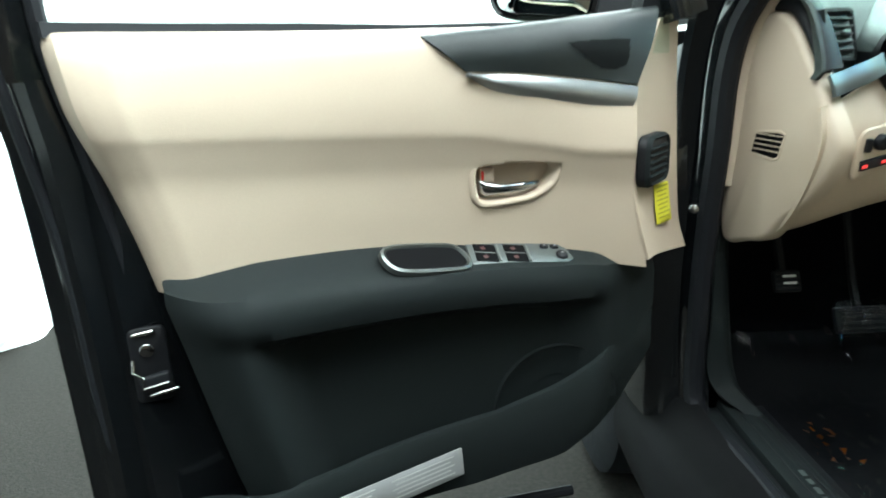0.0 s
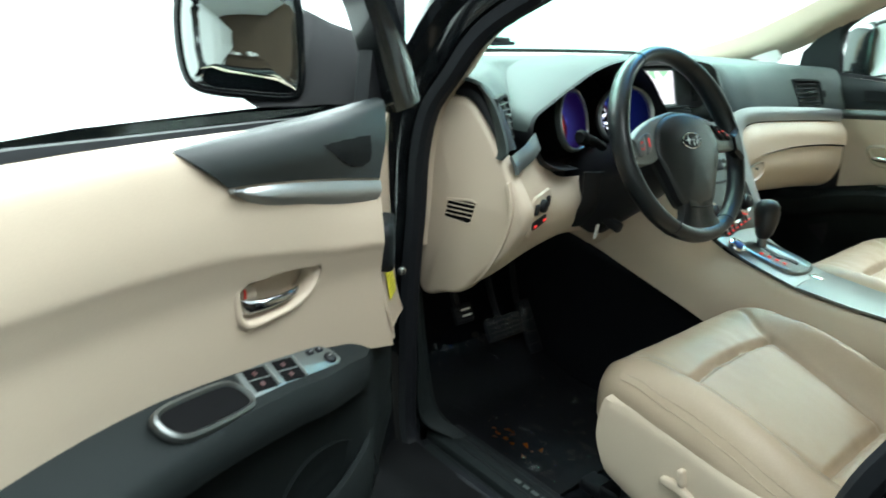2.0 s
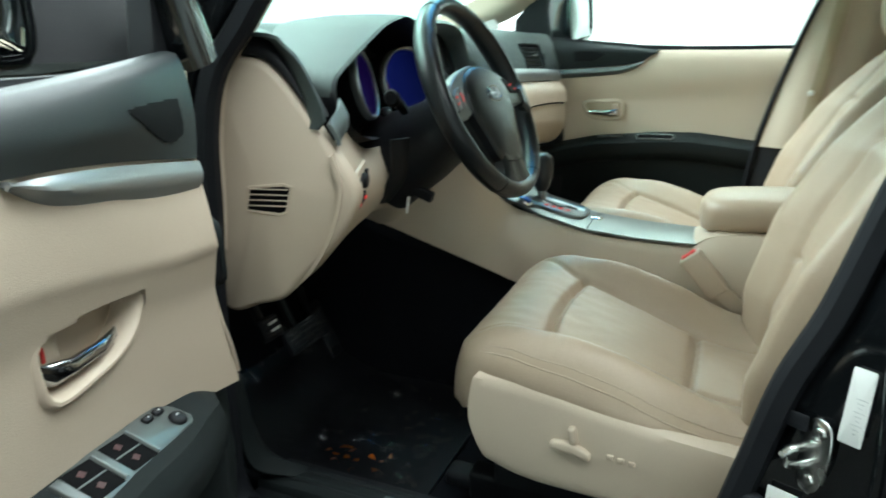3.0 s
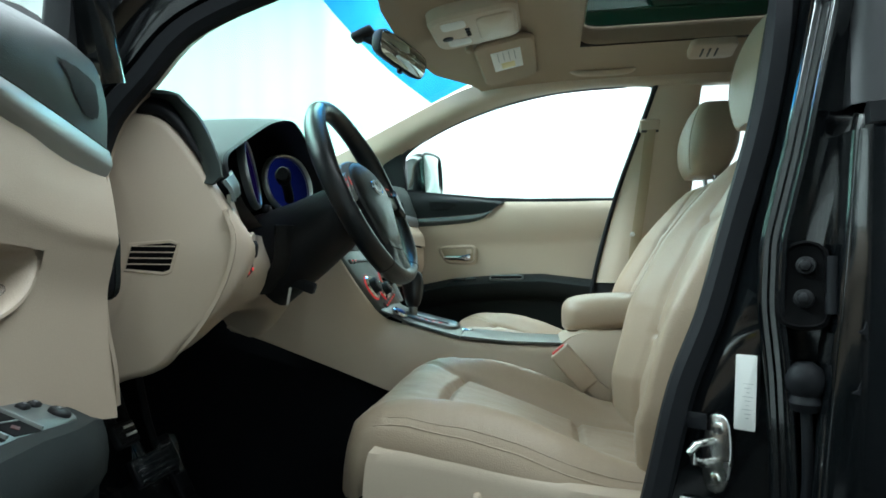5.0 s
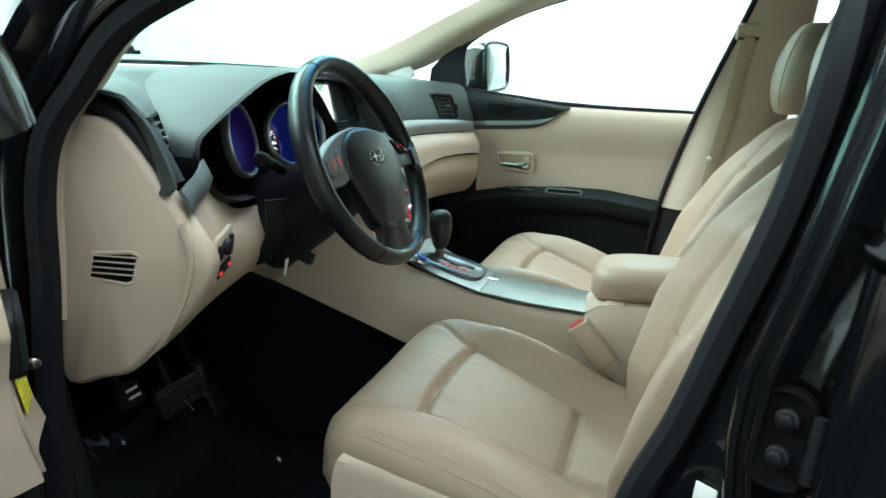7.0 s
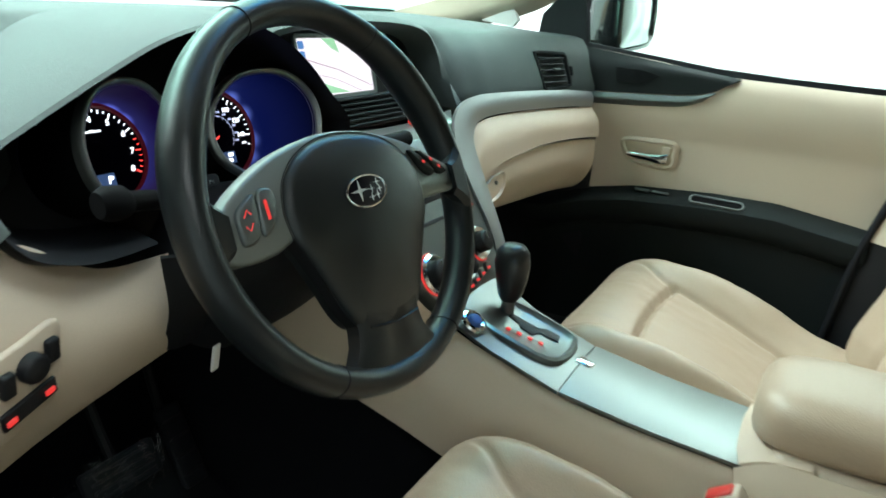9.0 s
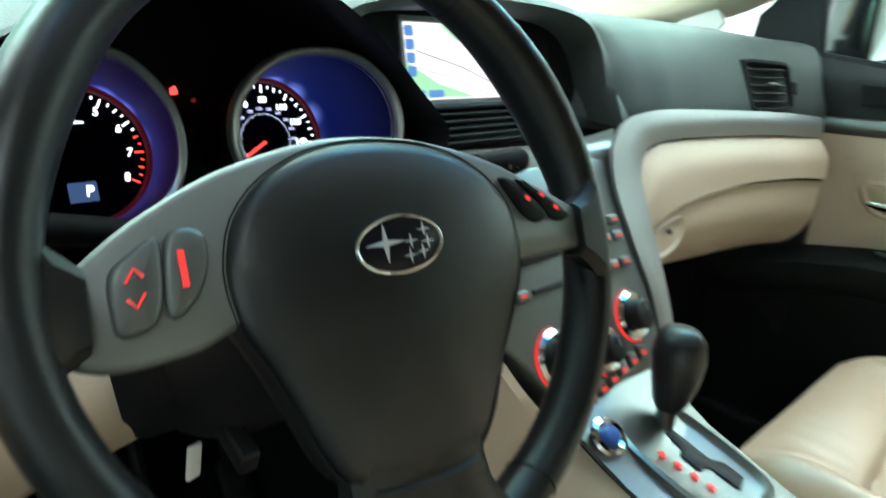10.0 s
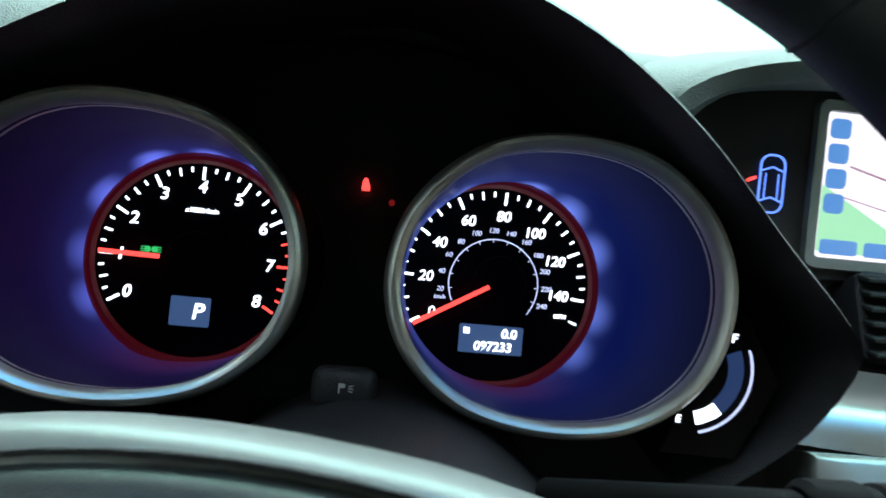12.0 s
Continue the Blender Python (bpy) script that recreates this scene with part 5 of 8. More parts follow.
MG = frame_of(V(0.245, 1.022, 1.018), (0.99, -0.02, 0.10), (0, 0.15, 0.98))
gp = [tuple(p[:2]) for p in curve([(-0.045, -0.016, 0), (-0.02, 0.016, 0), (0.02, 0.022, 0), (0.045, 0.020, 0), (0.04, -0.004, 0), (0.01, -0.018, 0)], 30, closed=True)]
part("latch_recess", loft([[MG @ V(x, y, z) for x, y in pl] for pl, z in ((inset(gp, -0.004), -0.001), (inset(gp, -0.002), 0.003), (gp, 0.002), (inset(gp, 0.005), -0.006))]), BEIGE, gl)
part("latch_key", slab(circle(0.004, 12), 0.004, MG @ Matrix.Translation((0.012, 0.010, 0)), 0.001), SILVERD, gl)
part("inner_lining", skin([[(-0.76, 1.30, 0.90), (0.76, 1.30, 0.90)], [(-0.76, 1.28, 1.10), (0.76, 1.28, 1.10)], [(-0.76, 1.27, 1.27), (0.76, 1.27, 1.27)]], 6, 6, 0.01, straight=True), BLACK, dash)

# ---- instrument cluster ----
cluster = thing("instrument_cluster", "hooded black instrument cluster with two lit dials", "instrument cluster")
LIP_C = [(-0.455, 1.062, 1.098), (-0.50, 1.048, 1.102), (-0.545, 1.035, 1.110), (-0.59, 1.03, 1.128), (-0.612, 1.034, 1.155), (-0.617, 1.045, 1.185), (-0.600, 1.055, 1.213), (-0.56, 1.055, 1.237), (-0.485, 1.05, 1.277), (-0.43, 1.047, 1.302), (-0.37, 1.045, 1.317), (-0.33, 1.045, 1.318), (-0.28, 1.046, 1.301), (-0.235, 1.048, 1.272), (-0.195, 1.05, 1.235), (-0.157, 1.053, 1.201), (-0.147, 1.057, 1.182), (-0.163, 1.060, 1.145), (-0.20, 1.062, 1.11)]
lipc = curve(LIP_C, 90)
CC_ = V(-0.37, 1.15, 1.18)


def hood_ring(ys, ks, dz=0.0):
    return [V(lerp(CC_.x, p.x, ks), p.y + ys, lerp(CC_.z, p.z, ks) + dz) for p in lipc]


hood = [hood_ring(0.25, 1.02, 0.0), hood_ring(0.16, 1.03, 0.004), hood_ring(0.07, 1.025, 0.003), hood_ring(0.02, 1.012, 0.001), hood_ring(0.003, 1.0)]
up_lo, up_hi = 22, 80
part("hood", grid([r[up_lo:up_hi] for r in hood]), DASHTOP, cluster, "soft charcoal cluster hood")
part("surround", grid([hood_ring(0.003, 1.0), hood_ring(-0.004, 0.985), hood_ring(0.002, 0.97), hood_ring(0.05, 0.93), hood_ring(0.10, 0.93), hood_ring(0.17, 0.90), hood_ring(0.20, 0.6), hood_ring(0.20, 0.1)]), BLACK, cluster, "black cluster surround")
part("lower_shell", grid([[r for r in ring_[:up_lo + 2]] for ring_ in ([p + V(0.03, 0.16, -0.02) for p in lipc], [p + V(0.0, 0.08, -0.01) for p in lipc], [p + V(-0.004, 0.02, -0.004) for p in lipc], lipc)]), BLACK, cluster)
part("lower_shell", grid([[r for r in ring_[up_hi - 2:]] for ring_ in ([p + V(0, 0.16, -0.02) for p in lipc], [p + V(0.0, 0.05, -0.01) for p in lipc], lipc)]), BLACK, cluster)
MCL = frame_of(V(-0.366, 1.1615, 1.1745), (1, 0, 0), (0, 0.29, 0.957))
part("back_panel", slab([(-0.150, 0.075), (-0.09, 0.115), (0.0, 0.13), (0.10, 0.12), (0.20, 0.02), (0.19, -0.07), (-0.19, -0.075), (-0.195, -0.01)], -0.004, MCL, 0.001, low=-0.012), BLACK, cluster)


def bowl_glow(name, centre_, base, halo, spots):
    """Translucent dial bowl: light from behind the disc is painted as emission, brightest in edge spots."""
    m = glow(name, base, 1.0)
    nt = m.node_tree
    b = nt.nodes["Principled BSDF"]
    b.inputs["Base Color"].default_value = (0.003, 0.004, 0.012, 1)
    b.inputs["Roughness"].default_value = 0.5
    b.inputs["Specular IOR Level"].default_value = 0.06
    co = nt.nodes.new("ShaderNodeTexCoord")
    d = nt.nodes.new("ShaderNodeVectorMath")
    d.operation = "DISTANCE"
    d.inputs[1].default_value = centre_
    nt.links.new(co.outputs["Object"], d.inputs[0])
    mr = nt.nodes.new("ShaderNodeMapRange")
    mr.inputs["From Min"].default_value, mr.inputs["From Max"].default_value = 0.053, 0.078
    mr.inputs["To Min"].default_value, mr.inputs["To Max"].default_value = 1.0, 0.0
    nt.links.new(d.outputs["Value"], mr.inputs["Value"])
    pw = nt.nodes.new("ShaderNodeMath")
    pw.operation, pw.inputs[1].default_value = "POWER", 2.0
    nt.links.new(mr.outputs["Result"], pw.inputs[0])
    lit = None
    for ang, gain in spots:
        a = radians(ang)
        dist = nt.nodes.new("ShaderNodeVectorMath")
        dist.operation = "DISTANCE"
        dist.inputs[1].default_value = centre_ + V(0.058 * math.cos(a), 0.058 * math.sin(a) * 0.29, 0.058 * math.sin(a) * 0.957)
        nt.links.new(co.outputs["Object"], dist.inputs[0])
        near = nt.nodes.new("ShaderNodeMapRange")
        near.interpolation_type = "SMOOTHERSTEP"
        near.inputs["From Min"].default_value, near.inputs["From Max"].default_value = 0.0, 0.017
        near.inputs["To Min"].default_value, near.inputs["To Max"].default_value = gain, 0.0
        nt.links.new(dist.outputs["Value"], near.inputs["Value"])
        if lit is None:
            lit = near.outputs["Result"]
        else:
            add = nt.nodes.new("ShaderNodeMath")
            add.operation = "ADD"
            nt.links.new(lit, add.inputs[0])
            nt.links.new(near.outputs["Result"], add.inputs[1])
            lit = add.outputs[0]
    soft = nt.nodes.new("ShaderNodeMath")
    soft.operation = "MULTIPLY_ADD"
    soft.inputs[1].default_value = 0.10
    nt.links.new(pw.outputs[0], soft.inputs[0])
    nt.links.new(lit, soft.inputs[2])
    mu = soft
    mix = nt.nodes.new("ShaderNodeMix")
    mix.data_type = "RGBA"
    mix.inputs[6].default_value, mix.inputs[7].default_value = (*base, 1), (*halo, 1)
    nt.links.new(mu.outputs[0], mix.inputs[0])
    # Red light spilling below the disc is mixed into the colour.
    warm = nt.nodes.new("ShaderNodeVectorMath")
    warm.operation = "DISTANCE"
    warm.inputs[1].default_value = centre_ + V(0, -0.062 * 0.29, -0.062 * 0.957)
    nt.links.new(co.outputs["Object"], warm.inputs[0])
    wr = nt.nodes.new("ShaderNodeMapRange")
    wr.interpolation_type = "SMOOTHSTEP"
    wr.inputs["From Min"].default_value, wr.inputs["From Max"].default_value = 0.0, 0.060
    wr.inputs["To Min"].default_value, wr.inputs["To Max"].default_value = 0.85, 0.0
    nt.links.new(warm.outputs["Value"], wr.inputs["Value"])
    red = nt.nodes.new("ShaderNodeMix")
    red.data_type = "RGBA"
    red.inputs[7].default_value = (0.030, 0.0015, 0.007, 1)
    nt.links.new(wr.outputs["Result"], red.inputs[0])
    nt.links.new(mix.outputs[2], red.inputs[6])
    # The fading outwards is painted too, as a ramp of emission.
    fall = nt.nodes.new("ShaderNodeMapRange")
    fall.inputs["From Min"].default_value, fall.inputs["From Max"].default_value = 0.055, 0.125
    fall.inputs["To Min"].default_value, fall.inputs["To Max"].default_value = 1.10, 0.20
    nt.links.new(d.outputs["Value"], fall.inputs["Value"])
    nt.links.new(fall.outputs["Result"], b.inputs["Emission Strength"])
    nt.links.new(red.outputs[2], b.inputs["Emission Color"])
    return m


REDRING = glow("dim_red_ring", (0.22, 0.004, 0.010), 0.11)
RINGMETAL = material("brushed_ring_metal", (0.40, 0.41, 0.40), 0.36, metal=0.9, grain=0.05, scale=900, stain=0.03)


def dial(side, cx, cy, scale, ring_x, name, base, halo, label):
    """One dial: metal ring, lit bowl, dark disc with its scale."""
    md = MCL @ Matrix.Translation((cx * side, cy, 0)) @ Matrix.Scale(scale, 4)
    around = [2 * math.pi * j / 48 for j in range(48)]
    d = part(name, loft([[md @ V(0.0505 * math.cos(a), 0.0505 * math.sin(a), z) for a in around] for z in (0.0, 0.006)]), WELL, cluster, label)
    ringc = (ring_x * side, -0.0005)
    wide = 0.93 if side < 0 else 0.95

    def toe(x, y, z):
        """The dial is turned in towards the driver and leans back."""
        k = max(0.0, z) / 0.083
        return MCL @ V(x, y, z + k * ((y - ringc[1]) * 0.10 + 0.31 * side * (x - ringc[0])))

    ell = [tuple(p[:2]) for p in curve([(ringc[0] + side * wide * a, ringc[1] + 0.925 * b, 0) for a, b in ((-0.0695, 0.0), (-0.060, 0.034), (-0.032, 0.060), (0.004, 0.066), (0.038, 0.057), (0.062, 0.032), (0.071, 0.0), (0.064, -0.034), (0.04, -0.058), (0.004, -0.066), (-0.034, -0.059), (-0.061, -0.034))], 72, closed=True)]
    part("metal_ring", loft([[toe(x, y, z) for x, y in pl] for pl, z in ((inset(ell, -0.0045), 0.074), (inset(ell, -0.0045), 0.082), (inset(ell, -0.0038), 0.0855), (inset(ell, -0.0022), 0.0878), (inset(ell, -0.0005), 0.0882), (inset(ell, 0.0012), 0.0870), (inset(ell, 0.0030), 0.0845), (inset(ell, 0.0032), 0.080))], caps=False), RINGMETAL, d, "bright metal ring")
    part("bowl", loft([[toe(x, y, z) for x, y in pl] for pl, z in ((inset(ell, 0.0031), 0.083), (inset(ell, 0.0038), 0.055), (inset(ell, 0.0042), 0.015), (inset(ell, 0.006), 0.006), (inset(ell, 0.012), 0.0030), (inset(ell, 0.03), 0.0020))], first=False), bowl_glow(name + "_bowl_light", md.translation, base, halo, ((12, 0.25), (40, 0.8), (58, 0.9), (88, 0.8), (118, 0.8), (148, 0.6), (180, 0.30), (205, 0.35)) if side < 0 else ((-35, 0.35), (-12, 0.4), (22, 0.5), (48, 0.6), (72, 0.8), (112, 0.8), (135, 0.9), (160, 0.5))), d, "bowl with its blue backlight painted in")
    part("ring_shroud", loft([[toe(x, y, z) for x, y in pl] for pl, z in ((inset(ell, -0.0042), 0.080), (inset(ell, -0.0044), 0.05), (inset(ell, -0.006), 0.0), (inset(ell, -0.006), -0.003))], caps=False), WELL, d)
    part("red_ring", loft([[md @ V(r * math.cos(a), r * math.sin(a), z) for a in around] for r, z in ((0.0560, 0.002), (0.0555, 0.0065), (0.0535, 0.0085), (0.0515, 0.0085), (0.0498, 0.0064))], caps=False), REDRING, d)
    return d, 0.0, md


def tick(sx, ang, r0, r1, w, mat, parent):
    a = radians(ang)
    m = MD @ pose(sx, 0, 0.0063) @ pose(0, 0, 0, 0, 0, ang)
    return part("tick", rbox(r1 - r0, w, 0.0006, 0, m @ Matrix.Translation(((r0 + r1) / 2, 0, 0))), mat, parent)


def polar(sx, ang, r, z=0.0064):
    return MD @ V(sx + r * math.cos(radians(ang)), r * math.sin(radians(ang)), z)


def at_plane(p):
    m = MD.copy()
    m.translation = p
    return m


tach, tx, MD = dial(-1, 0.0803, -0.0026, 1.03, 0.084, "tachometer", (0.0040, 0.0015, 0.023), (0.14, 0.18, 0.85), "lit rev counter")
for k in range(0, 33):
    ang = 90 + 30 * (4 - k / 4)
    tick(tx, ang, 0.0415 if k % 4 == 0 else (0.044 if k % 2 == 0 else 0.0455), 0.048, 0.0013 if k % 4 == 0 else 0.0010, REDGLOW if k >= 26 else WHITEGLOW, tach)
for k in range(9):
    lettering("numeral", str(k), 0.0088, at_plane(polar(tx, 90 + 30 * (4 - k), 0.0375)), WHITEGLOW, tach)
lettering("unit_text", "x1000r/min", 0.0036, at_plane(polar(tx, 88, 0.0255)), WHITEGLOW, tach)
part("needle", sweep([polar(tx, 179, 0.047, 0.0095), polar(tx, 179, 0.0165, 0.0105)], [(0.0004, -0.0005), (0.0012, 0.0006), (-0.0012, 0.0006), (-0.0004, -0.0005)], tuple(MD.to_3x3().col[2])), REDGLOW, tach, "red needle")
part("hub_cap", slab(circle(0.015, 28), 0.0078, MD @ Matrix.Translation((tx, 0, 0)), 0.001), WELL, tach)
lcd = part("gear_display", slab(rrect(0.020, 0.015, 0.0008, 2), 0.0068, MD @ Matrix.Translation((tx, -0.0265, 0)), 0.0002), LCD, tach, "blue gear display")
lettering("gear_letter", "P", 0.0115, at_plane(MD @ V(tx + 0.004, -0.0265, 0.0072)), WHITEGLOW, lcd)
for dx in (-0.0035, 0.0035):
    part("side_light_icon", slab(circle(0.0016, 12), 0.0068, MD @ Matrix.Translation((tx - 0.0225 + dx * 0.5, 0.0035, 0)), 0.0002), GREENGLOW, tach)
    for j in (-1, 0, 1):
        part("side_light_ray", rbox(0.0025, 0.0005, 0.0005, 0, MD @ pose(tx - 0.0225 + dx * 1.1, 0.0035 + 0.0012 * j, 0.0066, 0, 0, 0)), GREENGLOW, tach)

speedo, sx_, MD = dial(1, 0.0790, -0.0016, 1.055, 0.091, "speedometer", (0.0022, 0.0050, 0.050), (0.16, 0.24, 0.85), "lit speedometer")


def mph(v):
    return 86 + 30.6 * (80 - v) / 20


for v in range(0, 151, 5):
    if v == 145:
        continue
    tick(sx_, mph(v), 0.0415 if v % 20 == 0 else (0.0440 if v % 10 == 0 else 0.0455), 0.048, 0.0013 if v % 20 == 0 else 0.0010, WHITEGLOW, speedo)
for v in range(0, 141, 20):
    lettering("numeral", str(v), 0.0075, at_plane(polar(sx_, mph(v), 0.0352 if v < 100 else 0.0340)), WHITEGLOW, speedo)
lettering("unit_text", "MPH", 0.0032, at_plane(polar(sx_, mph(150), 0.0385)), WHITEGLOW, speedo)
SOFTGLOW = glow("soft_white_backlight", (0.55, 0.62, 0.95), 0.9)
part("inner_arc", tube([polar(sx_, mph(2) - 243 * j / 48, 0.0232) for j in range(49)], 0.00032, 4, tuple(MD.to_3x3().col[2])), SOFTGLOW, speedo)
for k, v in enumerate(range(0, 241, 20)):
    a = mph(v / 1.609)
    if v:
        lettering("small_numeral", str(v), 0.0036, at_plane(polar(sx_, a, 0.0277)), SOFTGLOW, speedo)
    tick(sx_, a, 0.0215, 0.0232, 0.0004, SOFTGLOW, speedo)
lettering("unit_text", "km/h", 0.0030, at_plane(polar(sx_, mph(7), 0.0285)), SOFTGLOW, speedo)
part("needle", sweep([polar(sx_, mph(-1), 0.046, 0.0095), polar(sx_, mph(-1), 0.003, 0.0105)], [(0.0004, -0.0005), (0.0012, 0.0006), (-0.0012, 0.0006), (-0.0004, -0.0005)], tuple(MD.to_3x3().col[2])), REDGLOW, speedo, "red needle")
part("hub_cap", slab(circle(0.014, 28), 0.0078, MD @ Matrix.Translation((sx_ + 0.003, 0.001, 0)), 0.001), WELL, speedo)
lcd = part("odometer_display", slab(rrect(0.033, 0.0145, 0.0008, 2), 0.0068, MD @ Matrix.Translation((sx_ + 0.001, -0.0285, 0)), 0.0002), LCD, speedo, "blue odometer display")
lettering("odometer_digits", "097233", 0.0066, at_plane(MD @ V(sx_ + 0.002, -0.0322, 0.0072)), WHITEGLOW, lcd)
lettering("odometer_digits", "0.0", 0.0066, at_plane(MD @ V(sx_ + 0.010, -0.0252, 0.0072)), WHITEGLOW, lcd)
part("trip_mark", rbox(0.003, 0.003, 0.0005, 0, MD @ pose(sx_ - 0.012, -0.0245, 0.0071)), WHITEGLOW, lcd)
part("belt_warning_lamp", slab([(-0.0022, -0.003), (0.0022, -0.003), (0.0018, 0.0005), (0.0008, 0.003), (-0.0008, 0.003), (-0.0018, 0.0005)], 0.008, MCL @ Matrix.Translation((0.005, 0.047, -0.004)), 0.0003), REDGLOW, cluster, "red seat belt warning lamp")
part("warning_lamp", slab(circle(0.0016, 12), 0.004, MCL @ Matrix.Translation((0.020, 0.038, 0.0)), 0.0003), glow("dim_red_lamp", (0.25, 0.01, 0.01), 0.4), cluster)
# Fuel gauge beside the right dial.
MF = at_plane(V(-0.1945, 1.075, 1.1645)) @ pose(0, 0, 0, 0, -8, 0) @ Matrix.Scale(0.80, 4)
fuel = part("fuel_gauge", slab([(-0.012, 0.03), (0.012, 0.035), (0.03, 0.0), (0.01, -0.04), (-0.028, -0.04), (-0.016, -0.01)], 0.0, MF, 0.0005, low=-0.004), WELL, cluster, "small lit fuel gauge")
part("scale_arc", tube([MF @ V(-0.018 + 0.034 * math.cos(a), 0.005 + 0.034 * math.sin(a), 0.0008) for a in [radians(20 - 95 * j / 24) for j in range(25)]], 0.0006, 4, tuple(MF.to_3x3().col[2])), SOFTGLOW, fuel)
part("level_bar", grid([[MF @ V(-0.018 + r * math.cos(a), 0.005 + r * math.sin(a), 0.0006) for a in [radians(-48 - 28 * j / 10) for j in range(11)]] for r in (0.023, 0.030)]), WHITEGLOW, fuel)
part("level_field", grid([[MF @ V(-0.018 + r * math.cos(a), 0.005 + r * math.sin(a), 0.0004) for a in [radians(22 - 70 * j / 10) for j in range(11)]] for r in (0.022, 0.030)]), glow("dim_blue_field", (0.02, 0.05, 0.16), 0.5), fuel)
lettering("letter", "F", 0.0065, MF @ Matrix.Translation((0.006, 0.022, 0.0006)), WHITEGLOW, fuel)
lettering("letter", "E", 0.0055, MF @ Matrix.Translation((-0.020, -0.022, 0.0006)), WHITEGLOW, fuel)
part("pump_icon", slab([(-0.003, -0.002), (0.003, 0.0), (-0.002, 0.003)], 0.0008, MF @ Matrix.Translation((-0.010, 0.0, 0)), 0.0002), WHITEGLOW, fuel)

kb = part("reset_knob", rbox(0.030, 0.020, 0.014, 0.006, MCL @ pose(0.007, -0.055, 0.055)), BLACK, cluster, "black push button with a pale lamp symbol")
part("symbol_stem", rbox(0.0007, 0.0045, 0.0004, 0, MCL @ pose(0.005, -0.054, 0.0622)), GREYLABEL, kb)
part("symbol_bow", rbox(0.0022, 0.0018, 0.0004, 0, MCL @ pose(0.0065, -0.0528, 0.0622)), GREYLABEL, kb)
for dy in (-0.0012, 0, 0.0012):
    part("symbol_ray", rbox(0.0022, 0.0004, 0.0004, 0, MCL @ pose(0.0102, -0.054 + dy, 0.0622, 0, 0, dy * 9000)), GREYLABEL, kb)

# ---- navigation display ----
nav = thing("navigation_display", "dash display showing a pale road map", "display")
MN = frame_of(V(0.015, 1.196, 1.243), (1, 0, 0), (0, 0.22, 0.975))
part("bezel", slab([tuple(p[:2]) for p in curve([(-0.200, 0.02, 0), (-0.185, 0.052, 0), (-0.14, 0.064, 0), (0.0, 0.068, 0), (0.14, 0.060, 0), (0.195, 0.045, 0), (0.212, 0.0, 0), (0.205, -0.055, 0), (0.0, -0.055, 0), (-0.20, -0.055, 0)], 60, closed=True)], 0.0, MN, 0.003, low=-0.01), BLACK, nav)
MAPM = bpy.data.materials.new("map_screen")
MAPM.use_nodes = True
nt = MAPM.node_tree
b_ = nt.nodes["Principled BSDF"]
b_.inputs["Base Color"].default_value = (0.02, 0.02, 0.02, 1)
b_.inputs["Roughness"].default_value = 0.15
b_.inputs["Emission Color"].default_value = (0.90, 0.84, 0.92, 1)
b_.inputs["Emission Strength"].default_value = 0.95
GREENMAP, LINEMAP, BLUEMAP = glow("map_green", (0.35, 0.72, 0.42), 0.8), glow("map_road", (0.55, 0.30, 0.42), 0.5), glow("map_button", (0.10, 0.28, 0.65), 0.7)
scr = part("screen", slab(rrect(0.172, 0.088, 0.002, 2, -0.022, 0.0), 0.001, MN, 0.0003), MAPM, nav, "lit map screen")
part("screen_frame", loft([[MN @ V(x, y, z) for x, y in pl] for pl, z in ((rrect(0.186, 0.102, 0.006, 4, -0.022, 0), 0.0), (rrect(0.184, 0.100, 0.006, 4, -0.022, 0), 0.004), (rrect(0.172, 0.088, 0.003, 4, -0.022, 0), 0.0035), (rrect(0.171, 0.087, 0.003, 4, -0.022, 0), 0.0005))], caps=False), SILVERD, nav)
part("park_area", slab([(-0.106, -0.040), (-0.106, 0.0), (-0.06, -0.025), (0.0, -0.042)], 0.0014, MN, 0.0002), GREENMAP, scr)
part("park_area", slab([(-0.05, 0.043), (-0.02, 0.043), (-0.012, 0.02), (-0.03, 0.028)], 0.0014, MN, 0.0002), GREENMAP, scr)
part("park_area", slab([(0.0, 0.043), (0.045, 0.043), (0.02, 0.026)], 0.0014, MN, 0.0002), GREENMAP, scr)
part("road_line", sweep([MN @ V(-0.09, 0.012, 0.0014), MN @ V(-0.02, -0.006, 0.0014), MN @ V(0.06, -0.036, 0.0014)], [(0.0007, 0), (0, 0.0002), (-0.0007, 0), (0, -0.0002)], tuple(MN.to_3x3().col[2])), LINEMAP, scr)
part("road_line", sweep([MN @ V(-0.10, -0.005, 0.0014), MN @ V(-0.03, -0.02, 0.0014), MN @ V(0.03, -0.042, 0.0014)], [(0.0004, 0), (0, 0.0002), (-0.0004, 0), (0, -0.0002)], tuple(MN.to_3x3().col[2])), LINEMAP, scr)
for k in range(4):
    part("screen_button", slab(rrect(0.013, 0.012, 0.003, 3, -0.098, 0.034 - 0.015 * k), 0.0016, MN, 0.0003), BLUEMAP, scr)
for k in range(2):
    part("screen_button", slab(rrect(0.024, 0.009, 0.002, 3, -0.092 + 0.028 * k, -0.037), 0.0016, MN, 0.0003), BLUEMAP, scr)
ic = part("car_icon", tube([MN @ V(-0.138 + x, -0.003 + y, 0.002) for x, y in rrect(0.015, 0.034, 0.006, 6)], 0.0007, 5, tuple(MN.to_3x3().col[2]), closed=True), BLUEGLOW, nav, "blue car outline lamp")
